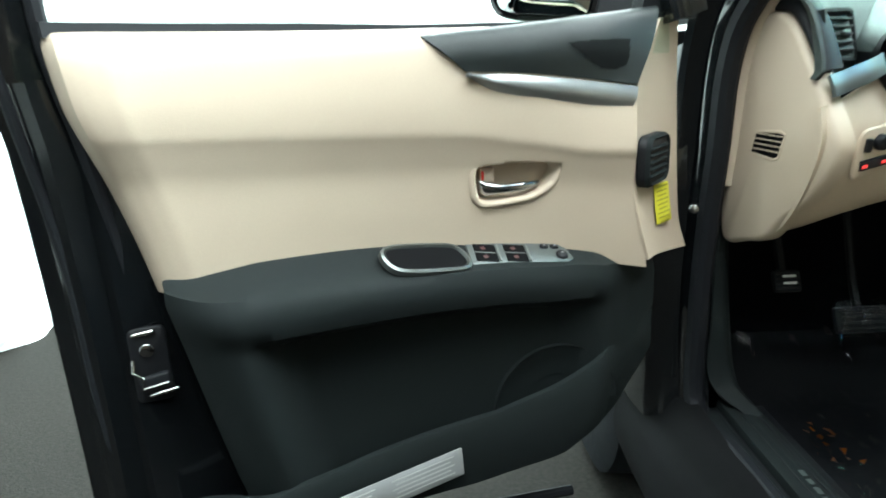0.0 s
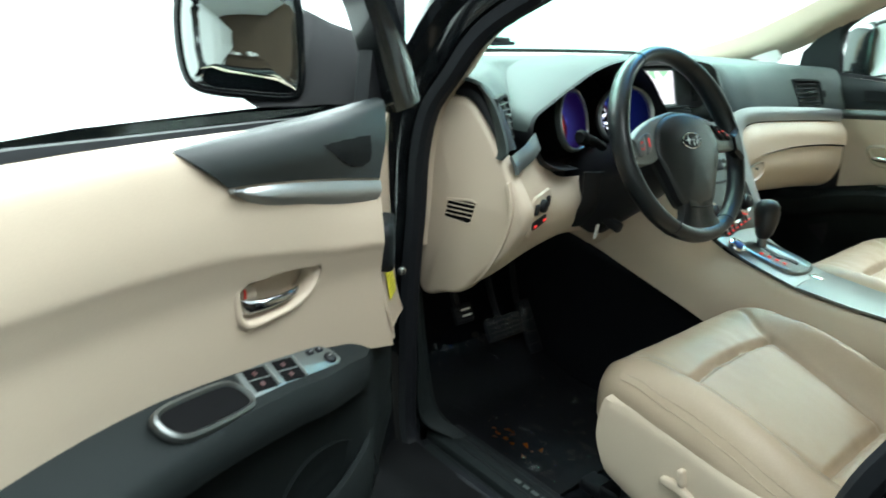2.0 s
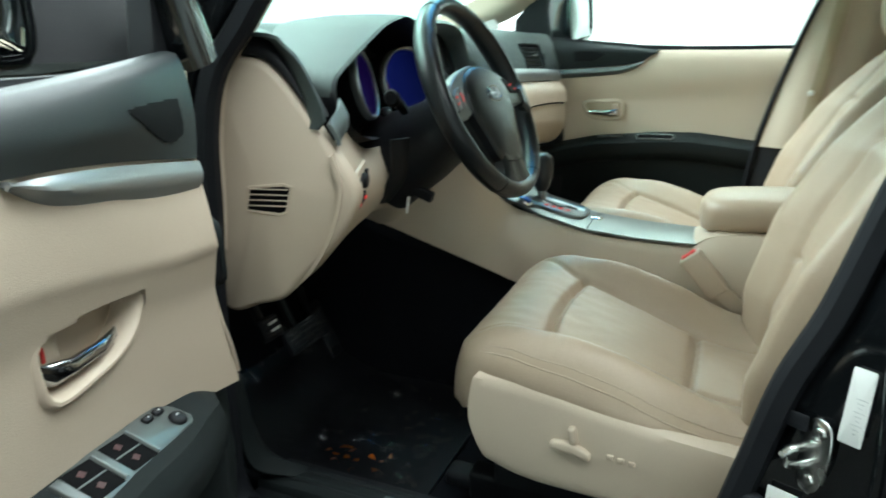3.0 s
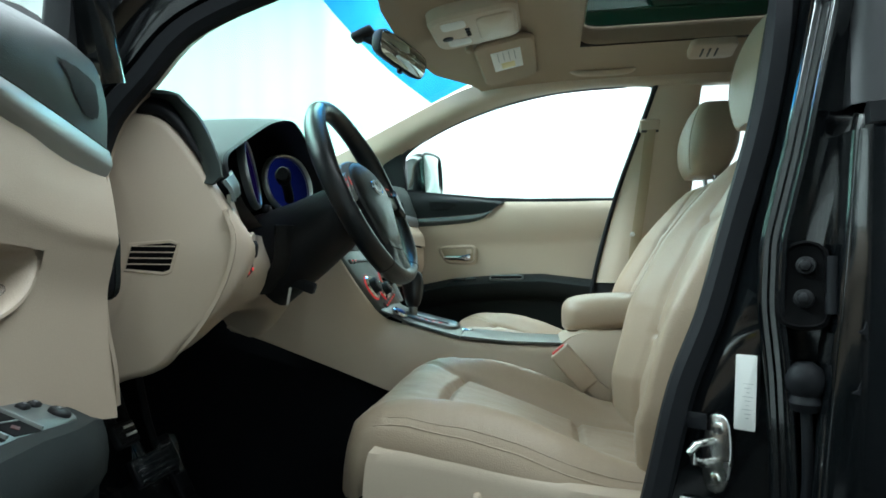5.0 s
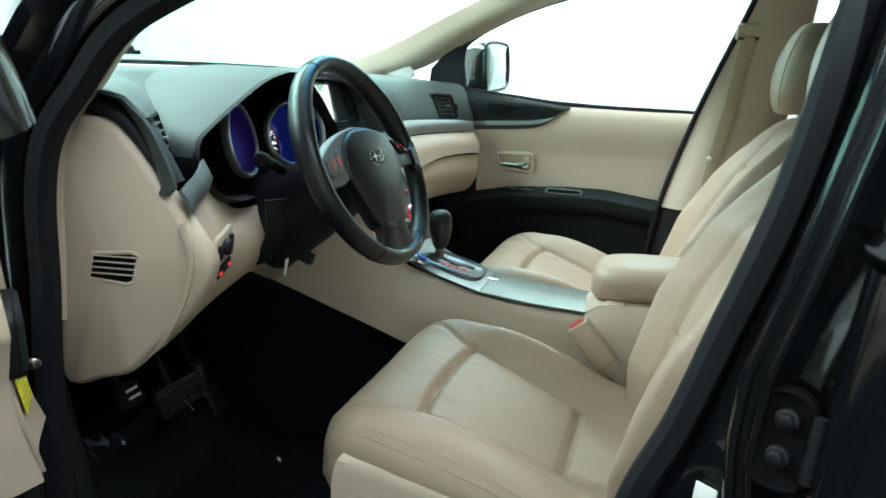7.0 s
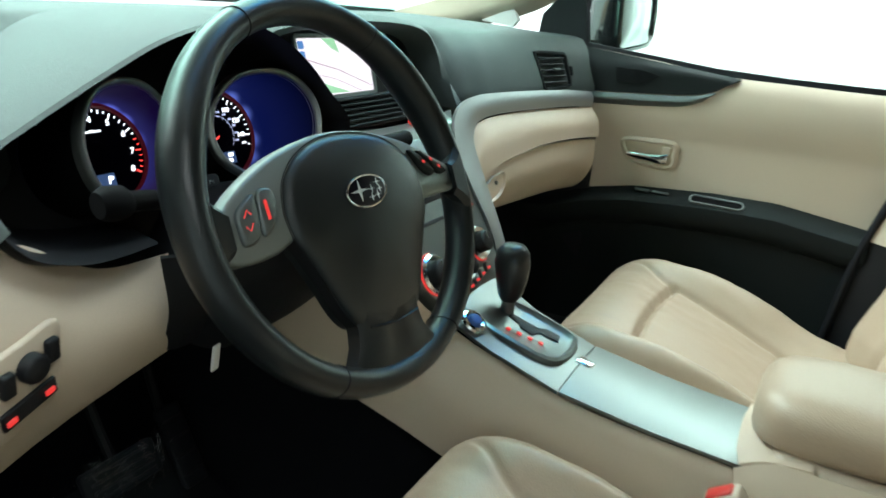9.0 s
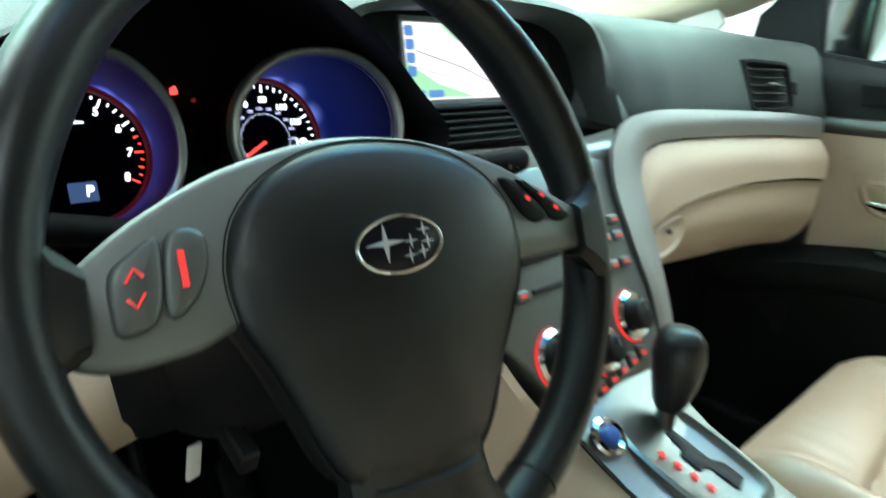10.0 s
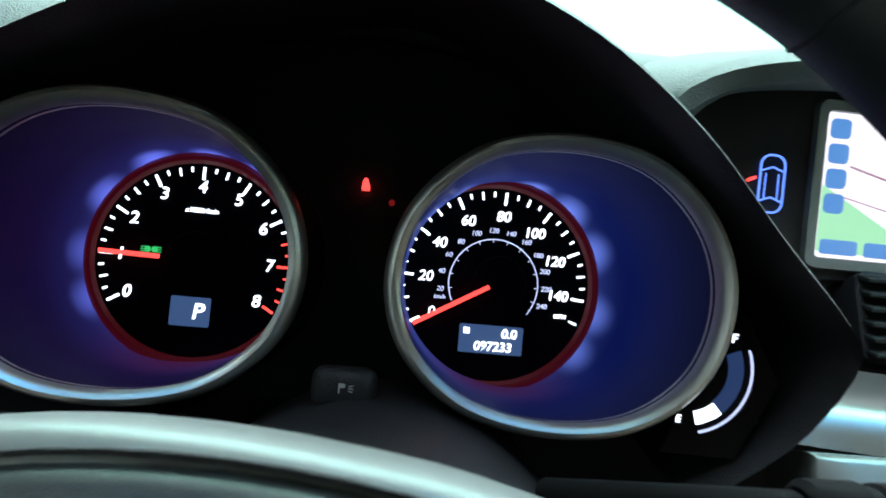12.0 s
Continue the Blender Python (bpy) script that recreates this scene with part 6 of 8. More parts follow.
for y in (0.008, -0.010):
    part("icon_line", tube([MN @ V(-0.138 + x, -0.003 + y + 0.002 * (1 - (x / 0.006) ** 2), 0.002) for x in (-0.0065, 0, 0.0065)], 0.0006, 5, tuple(MN.to_3x3().col[2])), BLUEGLOW, ic)
for x in (-0.004, 0.004):
    part("icon_line", tube([MN @ V(-0.138 + x, -0.013, 0.002), MN @ V(-0.138 + x, 0.003, 0.002)], 0.0005, 5, tuple(MN.to_3x3().col[2])), BLUEGLOW, ic)
part("red_lamp", slab(rrect(0.006, 0.0016, 0.0005, 2), 0.002, MN @ pose(-0.150, -0.001, 0, 0, 0, 25), 0.0003), REDGLOW, nav)
part("button_column", slab(rrect(0.03, 0.08, 0.004, 3, 0.165, -0.002), 0.002, MN, 0.001), DARK, nav)
# Brow over the display and the outlet below it.
part("brow", skin([[(-0.215, 1.26, 1.24), (-0.20, 1.27, 1.29), (-0.13, 1.28, 1.315), (0.02, 1.285, 1.322), (0.16, 1.28, 1.312), (0.23, 1.27, 1.28), (0.26, 1.25, 1.22), (0.27, 1.20, 1.16)], [(-0.205, 1.19, 1.24), (-0.192, 1.18, 1.289), (-0.13, 1.165, 1.312), (0.02, 1.155, 1.320), (0.155, 1.16, 1.308), (0.222, 1.165, 1.275), (0.248, 1.15, 1.215), (0.262, 1.12, 1.16)],
                   [(-0.198, 1.185, 1.24), (-0.186, 1.170, 1.284), (-0.13, 1.155, 1.305), (0.02, 1.145, 1.312), (0.15, 1.15, 1.301), (0.212, 1.157, 1.27), (0.236, 1.142, 1.212), (0.25, 1.112, 1.16)], [(-0.19, 1.20, 1.24), (-0.178, 1.20, 1.28), (-0.13, 1.20, 1.298), (0.02, 1.20, 1.304), (0.145, 1.20, 1.293), (0.203, 1.20, 1.262), (0.225, 1.19, 1.21), (0.24, 1.17, 1.165)]], 60, 18), DASHTOP, dash, "soft brow over the display")
MO = frame_of(V(0.03, 1.165, 1.172), (1, 0, 0), (0, 0.5, 0.866))
cv = part("centre_vent", slab(rrect(0.20, 0.055, 0.008, 4), 0.001, MO, 0.0005, low=-0.02), BLACK, dash, "black centre air outlet")
for k in range(6):
    part("slat", rbox(0.196, 0.003, 0.012, 0.001, MO @ pose(0, -0.022 + 0.0088 * k, 0.004, 25, 0, 0)), DARK, cv)
part("vent_shelf", skin([[(-0.18, 1.14, 1.155), (-0.05, 1.13, 1.150), (0.12, 1.12, 1.150), (0.20, 1.10, 1.165)], [(-0.18, 1.09, 1.155), (-0.05, 1.075, 1.152), (0.10, 1.07, 1.152), (0.14, 1.062, 1.155)], [(-0.17, 1.07, 1.14), (-0.05, 1.062, 1.135), (0.10, 1.058, 1.13), (0.13, 1.05, 1.12)]], 24, 10, 0.004, flip=True), SILVER, dash)
part("hazard_button", rbox(0.024, 0.010, 0.008, 0.003, pose(0.085, 1.105, 1.156, 25, 0, 0)), DIMRED, dash)

# ---- centre stack ----
stack = thing("centre_stack", "silver centre stack with lit knobs and buttons", "control panel")
MST = frame_of(V(0.0, 1.0, 1.02), (1, 0, 0), (0, 0.485, 0.874))
ST = [tuple(p[:2]) for p in resample([(-0.155, 0.135, 0), (0.125, 0.135, 0), (0.130, 0.05, 0), (0.135, -0.06, 0), (0.125, -0.150, 0), (-0.045, -0.155, 0), (-0.085, -0.10, 0), (-0.138, -0.03, 0), (-0.155, 0.03, 0), (-0.155, 0.135, 0)], 61)][:60]
part("fascia", slab(ST, 0.006, MST, 0.004, low=-0.03), SILVERD, stack, "silver painted fascia")


def knob(x, y, r, lit):
    k = part("knob", slab(circle(r, 32), 0.022, MST @ Matrix.Translation((x, y, 0.006)), 0.004), BLACK, stack, "black rotary knob")
    part("knob_collar", loft([[MST @ Matrix.Translation((x, y, 0)) @ V(a, b, z) for a, b in circle(q, 36)] for q, z in ((r + 0.012, 0.004), (r + 0.012, 0.010), (r + 0.008, 0.014), (r + 0.001, 0.013))], caps=False), CHROME, k)
    part("lit_ring", tube([MST @ V(x + (r + 0.0135) * math.cos(a), y + (r + 0.0135) * math.sin(a), 0.007) for a in [radians(80 + 200 * j / 30) for j in range(31)]], 0.0010, 6, tuple(MST.to_3x3().col[2])), lit, k)
    part("knob_mark", rbox(0.003, r * 0.7, 0.002, 0.0006, MST @ pose(x, y + r * 0.5, 0.0285)), SILVER, k)


knob(-0.062, -0.072, 0.020, DIMRED)
knob(0.085, -0.062, 0.018, DIMRED)
knob(0.018, -0.085, 0.016, DIMRED)
for r_, y in enumerate((0.055, 0.035, 0.002)):
    for c_, x in enumerate((-0.115, -0.09, 0.075, 0.10)):
        bt = part("button", rbox(0.020, 0.012, 0.008, 0.003, MST @ pose(x, y, 0.008)), SILVERD, stack)
        part("lit_mark", rbox(0.009, 0.003, 0.0006, 0, MST @ pose(x, y, 0.0123)), DIMRED, bt)
part("disc_slot", rbox(0.12, 0.006, 0.004, 0.001, MST @ pose(-0.01, 0.002, 0.007)), BLACK, stack)
part("radio_display", slab(rrect(0.13, 0.028, 0.003, 3, -0.01, 0.046), 0.0085, MST, 0.001), BLACK, stack)
for k in range(6):
    bt = part("small_button", rbox(0.014, 0.016, 0.008, 0.002, MST @ pose(-0.030 + 0.022 * k, -0.125 + 0.004 * k, 0.008)), SILVERD, stack)
    part("lit_mark", rbox(0.010, 0.004, 0.0006, 0, MST @ pose(-0.030 + 0.022 * k, -0.127 + 0.004 * k, 0.0123)), DIMRED, bt)

# ---- centre console ----
console = thing("centre_console", "beige centre console with a silver top and armrest", "centre console")
CL = [(-0.150, 1.060, 1.12), (-0.148, 1.00, 1.02), (-0.110, 0.955, 0.935), (-0.070, 0.925, 0.888), (-0.074, 0.86, 0.868), (-0.073, 0.739, 0.836), (-0.073, 0.62, 0.825), (-0.073, 0.49, 0.822)]
CB = [(-0.24, 1.25, 0.88), (-0.214, 1.188, 0.853), (-0.190, 1.06, 0.80), (-0.165, 0.95, 0.752), (-0.153, 0.88, 0.722), (-0.142, 0.75, 0.68), (-0.137, 0.62, 0.64), (-0.135, 0.40, 0.60)]
CM = [lerp(Vector(a), Vector(b), 0.5) + V(-0.016, 0, 0.006) for a, b in zip(CL, CB)]
CT = [Vector(a) + V(-0.012, 0, -0.008) for a in CL]
part("side_panel", skin([CL, CT, CM, CB], 50, 16, 0.005, flip=True), BEIGE, console, "beige console side")
CR_ = [(0.105, 0.925, 0.888), (0.090, 0.86, 0.868), (0.081, 0.739, 0.836), (0.073, 0.62, 0.825), (0.065, 0.49, 0.822)]
part("side_panel", skin([CR_, [Vector(a) + V(0.014, 0, -0.008) for a in CR_], [Vector(a) + V(0.03, 0, -0.10) for a in CR_], [Vector(a) + V(0.03, 0, -0.2) for a in CR_]], 30, 12, 0.005), BEIGE, console, "beige console side")


def top_row(y0, y1, z_off, n=8):
    """Silver top between two places along the console, bowed across."""
    out = []
    for j in range(n):
        y = lerp(y0, y1, j / (n - 1))
        zl = table(((0.49, 0.822), (0.62, 0.825), (0.739, 0.836), (0.86, 0.868), (0.935, 0.900)), y)
        out.append([V(lerp(-0.076, table(((0.49, 0.068), (0.74, 0.084), (0.86, 0.093), (0.935, 0.110)), y), s), y, zl + z_off + 0.004 * (1 - (2 * s - 1) ** 2)) for s in (0, 0.04, 0.15, 0.35, 0.5, 0.65, 0.85, 0.96, 1)])
    return out


part("silver_top", grid(top_row(0.935, 0.741, 0.002), 0.006), SILVER, console, "silver shifter surround")
lid = part("silver_lid", grid(top_row(0.738, 0.492, 0.003), 0.006), SILVER, console, "silver sliding lid")
part("lid_seam", sweep([V(lerp(-0.012, 0.006, (y - 0.49) / 0.25) + 0.018, y, table(((0.49, 0.822), (0.62, 0.825), (0.739, 0.836)), y) + 0.0080) for y in (0.735, 0.62, 0.495)], [(0.0012, -0.001), (0.0012, 0.0006), (-0.0012, 0.0006), (-0.0012, -0.001)]), BLACK, lid)
part("lid_clip", rbox(0.020, 0.030, 0.010, 0.004, pose(0.018, 0.733, 0.8460, 5, 0, -14)), CHROME, lid, "chrome catch")
GM = frame_of(V(0.016, 0.832, 0.8740), (1, 0, 0), (0, 0.97, 0.24)) @ Matrix.Diagonal((1.06, 0.93, 1, 1))
gate = [tuple(p[:2]) for p in curve([(-0.046, 0.05, 0), (-0.020, 0.082, 0), (0.020, 0.082, 0), (0.046, 0.05, 0), (0.046, -0.05, 0), (0.028, -0.078, 0), (-0.024, -0.078, 0), (-0.046, -0.05, 0)], 56, closed=True)]
gt = part("shift_gate", loft([[GM @ V(x, y, z) for x, y in pl] for pl, z in ((inset(gate, -0.007), -0.006), (inset(gate, -0.005), 0.004), (gate, 0.006), (inset(gate, 0.004), 0.001), (inset(gate, 0.008), -0.001))]), SILVER, console, "silver shifter gate")
part("gate_slot", slab([(0.004, 0.06), (0.018, 0.06), (0.018, -0.02), (0.028, -0.025), (0.028, -0.05), (0.010, -0.055), (0.008, -0.02), (-0.006, -0.015), (-0.006, 0.01), (0.004, 0.015)], 0.0012, GM, 0.0002), BLACK, gt)
for k in range(4):
    part("gear_mark", slab(rrect(0.006, 0.008, 0.001, 2, -0.024 + 0.003 * k, 0.022 - 0.019 * k), 0.0022, GM, 0.0003), DIMRED, gt, "red lit gear mark")
lever = part("gear_lever", tube([V(0.034, 0.876, 0.855), V(0.036, 0.877, 0.93)], 0.011, 14, (0, 1, 0)), SILVER, console, "gear lever with a black knob")
part("lever_knob", loft([[V(0.037 + 0.002 * k, 0.877 + dy, z) + V(math.cos(a) * rx, math.sin(a) * ry, 0) for a in [2 * math.pi * j / 20 for j in range(20)]] for k, (z, rx, ry, dy) in enumerate(((0.905, 0.013, 0.014, 0), (0.915, 0.019, 0.020, 0), (0.94, 0.023, 0.026, 0.0), (0.965, 0.025, 0.030, 0.002), (0.985, 0.023, 0.027, 0.003), (0.995, 0.015, 0.018, 0.003), (0.998, 0.006, 0.008, 0.003)))]), WHEEL, lever, "black leather knob")
part("key_knob", slab(circle(0.0115, 24), 0.018, frame_of(V(-0.053, 0.896, 0.890), (1, 0, 0), (0, 0.8, 0.55)), 0.004), BLUEK, console, "blue lit knob")
part("knob_collar", tube([frame_of(V(-0.053, 0.896, 0.891), (1, 0, 0), (0, 0.8, 0.55)) @ V(0.0165 * math.cos(a), 0.0165 * math.sin(a), 0.008) for a in [2 * math.pi * j / 28 for j in range(28)]], 0.0055, 8, (0, -0.5, 0.8), closed=True), CHROME, console)
part("armrest_block", rbox(0.168, 0.37, 0.28, 0.02, Matrix.Translation((0.006, 0.285, 0.722))), BEIGE, console)
part("armrest_base", skin([[(-0.077, 0.503, 0.825), (-0.081, 0.47, 0.848), (-0.085, 0.42, 0.858), (-0.087, 0.1, 0.868)], [(-0.105, 0.49, 0.78), (-0.110, 0.45, 0.79), (-0.113, 0.38, 0.79), (-0.115, 0.1, 0.79)], [(-0.13, 0.47, 0.60), (-0.135, 0.40, 0.60), (-0.135, 0.3, 0.60), (-0.135, 0.1, 0.60)]], 16, 12, 0.005, flip=True), BEIGE, console)
part("armrest_front", skin([[(-0.074, 0.50, 0.824), (0.005, 0.505, 0.838), (0.086, 0.50, 0.824)], [(-0.078, 0.47, 0.845), (0.005, 0.475, 0.852), (0.088, 0.47, 0.845)], [(-0.082, 0.42, 0.855), (0.005, 0.42, 0.857), (0.09, 0.42, 0.855)]], 12, 8, 0.005), BEIGE, console)


def arm_ring(y, k, zc):
    """Superellipse section of the padded armrest, crowned on top."""
    out = []
    for j in range(48):
        a = 2 * math.pi * j / 48
        c, s_ = math.cos(a), math.sin(a)
        out.append(V(0.014 + 0.090 * k * math.copysign(abs(c) ** 0.55, c), y, zc - 0.015 + 0.042 * k ** 0.6 * math.copysign(abs(s_) ** (0.75 if s_ > 0 else 0.5), s_)))
    return out


part("armrest", loft([arm_ring(y, k, z) for y, k, z in ((0.499, 0.10, 0.898), (0.498, 0.35, 0.899), (0.493, 0.60, 0.901), (0.483, 0.80, 0.904), (0.465, 0.92, 0.907), (0.44, 0.98, 0.909), (0.41, 1.0, 0.911), (0.34, 1.0, 0.914), (0.25, 1.0, 0.915), (0.20, 0.97, 0.915), (0.185, 0.8, 0.915))]), LEATHER, console, "padded beige armrest", sharp=70)

# ---- steering wheel ----
wheel = thing("steering_wheel", "black leather steering wheel with grey spokes", "steering wheel")
WY = radians(-2.8)
WT = radians(23.7)
MWH = frame_of(V(-0.3563, 0.8796, 1.1714), (math.cos(WY), math.sin(WY), 0), (-math.sin(WY) * math.sin(WT), math.cos(WY) * math.sin(WT), math.cos(WT))) @ pose(0, 0, 0, 0, 0, -5) @ pose(0, -0.003, 0)
WZ = tuple(MWH.to_3x3().col[2])


def thumb(ang):
    """Swelling of the rim beside the side spokes."""
    return gauss((ang % 360) - 28, 20) + gauss((ang % 360) - 152, 20)


RC, RN = V(-0.357, 0.885, 1.1655), V(-0.005, -0.907, 0.421)
RU = V(0, 0, 1).cross(RN).normalized()
RV = RN.cross(RU)
MRIM = Matrix((RU, RV, RN)).transposed().to_4x4()
MRIM.translation = RC
rim = []
for j in range(120):
    ang = 3 * j
    th = thumb(ang)
    ra, za = 0.0145 + 0.0028 * th, 0.0195 + 0.003 * th
    out = V(math.cos(radians(ang)), math.sin(radians(ang)), 0)
    rim.append([MRIM @ (out * (0.1845 - 0.0028 * th + ra * math.cos(b)) + V(0, 0, za * math.sin(b))) for b in [2 * math.pi * k / 18 for k in range(18)]])
part("rim", loft(rim, caps=False, wrap=True), WHEEL, wheel, "worn black leather rim")
for ang in (57, 113, 237, 293):
    c_, s__ = math.cos(radians(ang)), math.sin(radians(ang))
    part("rim_seam", tube([MRIM @ V(c_ * (0.1845 + 0.0147 * math.cos(b)), s__ * (0.1845 + 0.0147 * math.cos(b)), 0.0197 * math.sin(b)) for b in [2 * math.pi * j / 24 for j in range(24)]], 0.0008, 5, tuple(MRIM.to_3x3() @ V(-s__, c_, 0.01)), closed=True), BLACK, wheel)


def mirrored(half):
    return half + [(-x, y) for x, y in half[::-1]]


bezel = [tuple(p[:2]) for p in curve([(x, y, 0) for x, y in ((0.012, 0.0605), (0.03, 0.0590), (0.06, 0.0535), (0.09, 0.0450), (0.124, 0.030), (0.160, 0.013), (0.174, 0.0), (0.168, -0.014), (0.120, -0.018), (0.085, -0.024), (0.06, -0.050), (0.0, -0.07), (-0.06, -0.050), (-0.085, -0.034), (-0.112, -0.043), (-0.150, -0.046), (-0.172, -0.034), (-0.176, -0.012), (-0.160, -0.001), (-0.136, 0.0185), (-0.107, 0.0358), (-0.080, 0.0470), (-0.045, 0.0570), (-0.015, 0.0605))], 110, closed=True)]
part("spoke_bezel", slab(bezel, 0.004, MWH, 0.0045, low=-0.016), WHEELGREY, wheel, "grey spoke bezel")
cover = [tuple(p[:2]) for p in curve([(x, y, 0) for x, y in mirrored([(0.015, 0.0575), (0.042, 0.0530), (0.064, 0.0437), (0.080, 0.0320), (0.092, 0.016), (0.097, -0.004), (0.0965, -0.018), (0.092, -0.036), (0.080, -0.058), (0.066, -0.088), (0.055, -0.112), (0.040, -0.128), (0.012, -0.133)])], 72, closed=True)]
part("airbag_cover", slab(cover, 0.011, MWH, 0.009, low=-0.02, dome=0.010), COVER, wheel, "black airbag cover")
part("cover_gap", loft([[MWH @ V(x, y, z) for x, y in pl] for pl, z in ((inset(cover, -0.0008), -0.01), (inset(cover, -0.0008), 0.0044), (cover, 0.0044))], caps=False), BLACK, wheel)
for sgn in (-1, 1):
    part("spoke_grip", loft([[MWH @ V(sgn * x, y, z) for x, y, z in ((xx, 0.028 * k + y0, -0.010), (xx, 0.030 * k + y0, 0.004), (xx, 0.022 * k + y0, 0.010), (xx, -0.022 * k + y0, 0.010), (xx, -0.032 * k + y0, 0.003), (xx, -0.030 * k + y0, -0.010))] for xx, k, y0 in ((0.156, 0.6, -0.018 if sgn < 0 else -0.002), (0.167, 0.85, -0.016 if sgn < 0 else -0.003), (0.177, 1.3, -0.010 if sgn < 0 else -0.003))]), WHEEL, wheel)
part("lower_spoke", loft([[MWH @ V(x, y, z) for x, y, z in ((-w, y, -0.012), (-w, y, 0.004), (-w * 0.8, y, h), (-w * 0.25, y, h), (0, y, h - dip), (w * 0.25, y, h), (w * 0.8, y, h), (w, y, 0.004), (w, y, -0.012))] for y, w, h, dip in ((-0.115, 0.046, 0.012, 0.0), (-0.130, 0.045, 0.011, 0.002), (-0.145, 0.048, 0.010, 0.004), (-0.158, 0.056, 0.009, 0.003), (-0.172, 0.075, 0.008, 0.0))]), WHEEL, wheel, "black lower spoke")
part("spoke_seam", sweep([MWH @ V(x, -0.1285 - 0.004 * math.cos(x * 40), 0.0145 - abs(x) * 0.05) for x in (-0.036, -0.018, 0, 0.018, 0.036)], [(0.0012, -0.001), (0, 0.0006), (-0.0012, -0.001)], WZ), BLACK, wheel)
pod_l = [[(-0.147, -0.004), (-0.139, 0.004), (-0.1255, 0.010), (-0.1275, -0.024), (-0.144, -0.0315), (-0.1475, -0.020)], [(-0.1225, 0.010), (-0.110, 0.0145), (-0.104, 0.008), (-0.105, -0.006), (-0.1125, -0.020), (-0.1245, -0.0245)]]
for k, poly in enumerate(pod_l):
    pl = [tuple(p[:2]) for p in curve([(x, y, 0) for x, y in poly], 30, closed=True)]
    bt = part("wheel_button", slab(pl, 0.008, MWH, 0.003), SILVERD, wheel, "grey wheel button")
    if k == 0:
        for y, s in ((-0.004, 1), (-0.017, -1)):
            part("lit_arrow", sweep([MWH @ V(-0.141, y - 0.003 * s - 0.001, 0.0084), MWH @ V(-0.1372, y + 0.002 * s, 0.0084), MWH @ V(-0.1335, y - 0.003 * s + 0.001, 0.0084)], [(0.0007, -0.0004), (0, 0.0004), (-0.0007, -0.0004)], WZ), DIMRED, bt)
    else:
        part("lit_bar", rbox(0.0030, 0.017, 0.0008, 0, MWH @ pose(-0.1165, -0.004, 0.0082, 0, 0, 4)), DIMRED, bt)
pod_r = [[(0.086, 0.0345), (0.097, 0.0335), (0.112, 0.023), (0.1255, 0.0094), (0.116, 0.0043), (0.1036, 0.0103), (0.094, 0.022)], [(0.101, 0.0335), (0.123, 0.0248), (0.148, 0.0085), (0.1315, 0.0055), (0.116, 0.021)]]
for k, poly in enumerate(pod_r):
    pl = [tuple(p[:2]) for p in curve([(x, y, 0) for x, y in poly], 30, closed=True)]
    bt = part("wheel_button", slab(pl, 0.008, MWH, 0.003), DARK, wheel, "black wheel button")
    for j in range(1 + k):
        part("lit_mark", rbox(0.004, 0.0025, 0.0008, 0, MWH @ pose(0.107 + 0.014 * k + 0.012 * j * k, 0.0205 + 0.002 * k - 0.009 * j, 0.0082, 0, 0, -30)), DIMRED, bt)
ME_ = MWH @ pose(-0.007, -0.003, 0.0195, 0, 0, 5) @ Matrix.Scale(0.86, 4)
oval = [(0.032 * math.cos(a), 0.0175 * math.sin(a)) for a in [2 * math.pi * j / 48 for j in range(48)]]
em = part("emblem", slab(oval, 0.002, ME_, 0.0006, low=-0.004), material("dark_emblem", (0.006, 0.006, 0.012), 0.3, coat=0.2, spec=0.3), wheel, "oval chrome emblem")
part("emblem_ring", tube([ME_ @ V(x, y, 0.002) for x, y in oval], 0.0012, 8, WZ, closed=True), CHROME, em)


def star(x, y, r):
    q = r * 0.16
    return slab([(x + r * 1.25, y), (x + q, y + q), (x, y + r), (x - q, y + q), (x - r * 1.25, y), (x - q, y - q), (x, y - r), (x + q, y - q)], 0.0032, ME_, 0.0006)


STARM = material("emblem_silver", (0.80, 0.81, 0.83), 0.3, metal=0.5)
part("emblem_star", star(-0.011, 0.002, 0.012), STARM, em)
for x, y in ((0.008, 0.001), (0.019, 0.007), (0.021, -0.001), (0.006, -0.008), (0.016, -0.007)):
    part("emblem_star", star(x, y, 0.0045), STARM, em)

column = thing("steering_column", "black steering column shroud with stalks", "steering column")
AX = MWH.to_3x3().col[2]
c0 = MWH.translation


def shroud(d, w, h, dz):
    c = c0 - AX * d + V(0, 0, dz)
    return [c + V(math.cos(a) * w, 0, 0) + (MWH.to_3x3().col[1]) * (math.sin(a) * h) for a in [2 * math.pi * j / 28 for j in range(28)]]


part("shroud", loft([shroud(0.018, 0.050, 0.045, -0.01), shroud(0.035, 0.070, 0.058, -0.015), shroud(0.07, 0.085, 0.066, -0.025), shroud(0.14, 0.095, 0.080, -0.035), shroud(0.24, 0.10, 0.10, -0.04)]), BLACK, column)
part("column_cover", skin([[(-0.48, 1.02, 1.10), (-0.44, 1.0, 1.10), (-0.30, 1.0, 1.10), (-0.26, 1.02, 1.10)], [(-0.47, 1.03, 1.03), (-0.43, 1.01, 1.03), (-0.30, 1.01, 1.03), (-0.265, 1.03, 1.03)], [(-0.455, 1.075, 0.97), (-0.43, 1.06, 0.97), (-0.30, 1.06, 0.98), (-0.275, 1.07, 0.99)]], 24, 12, 0.006, flip=True), BLACK, column)
sl = part("stalk", tube(curve([(-0.44, 1.01, 1.15), (-0.50, 0.99, 1.17), (-0.535, 0.98, 1.178)], 12), 0.009, 12, (0, 0, 1)), WELL, column, "black indicator stalk")
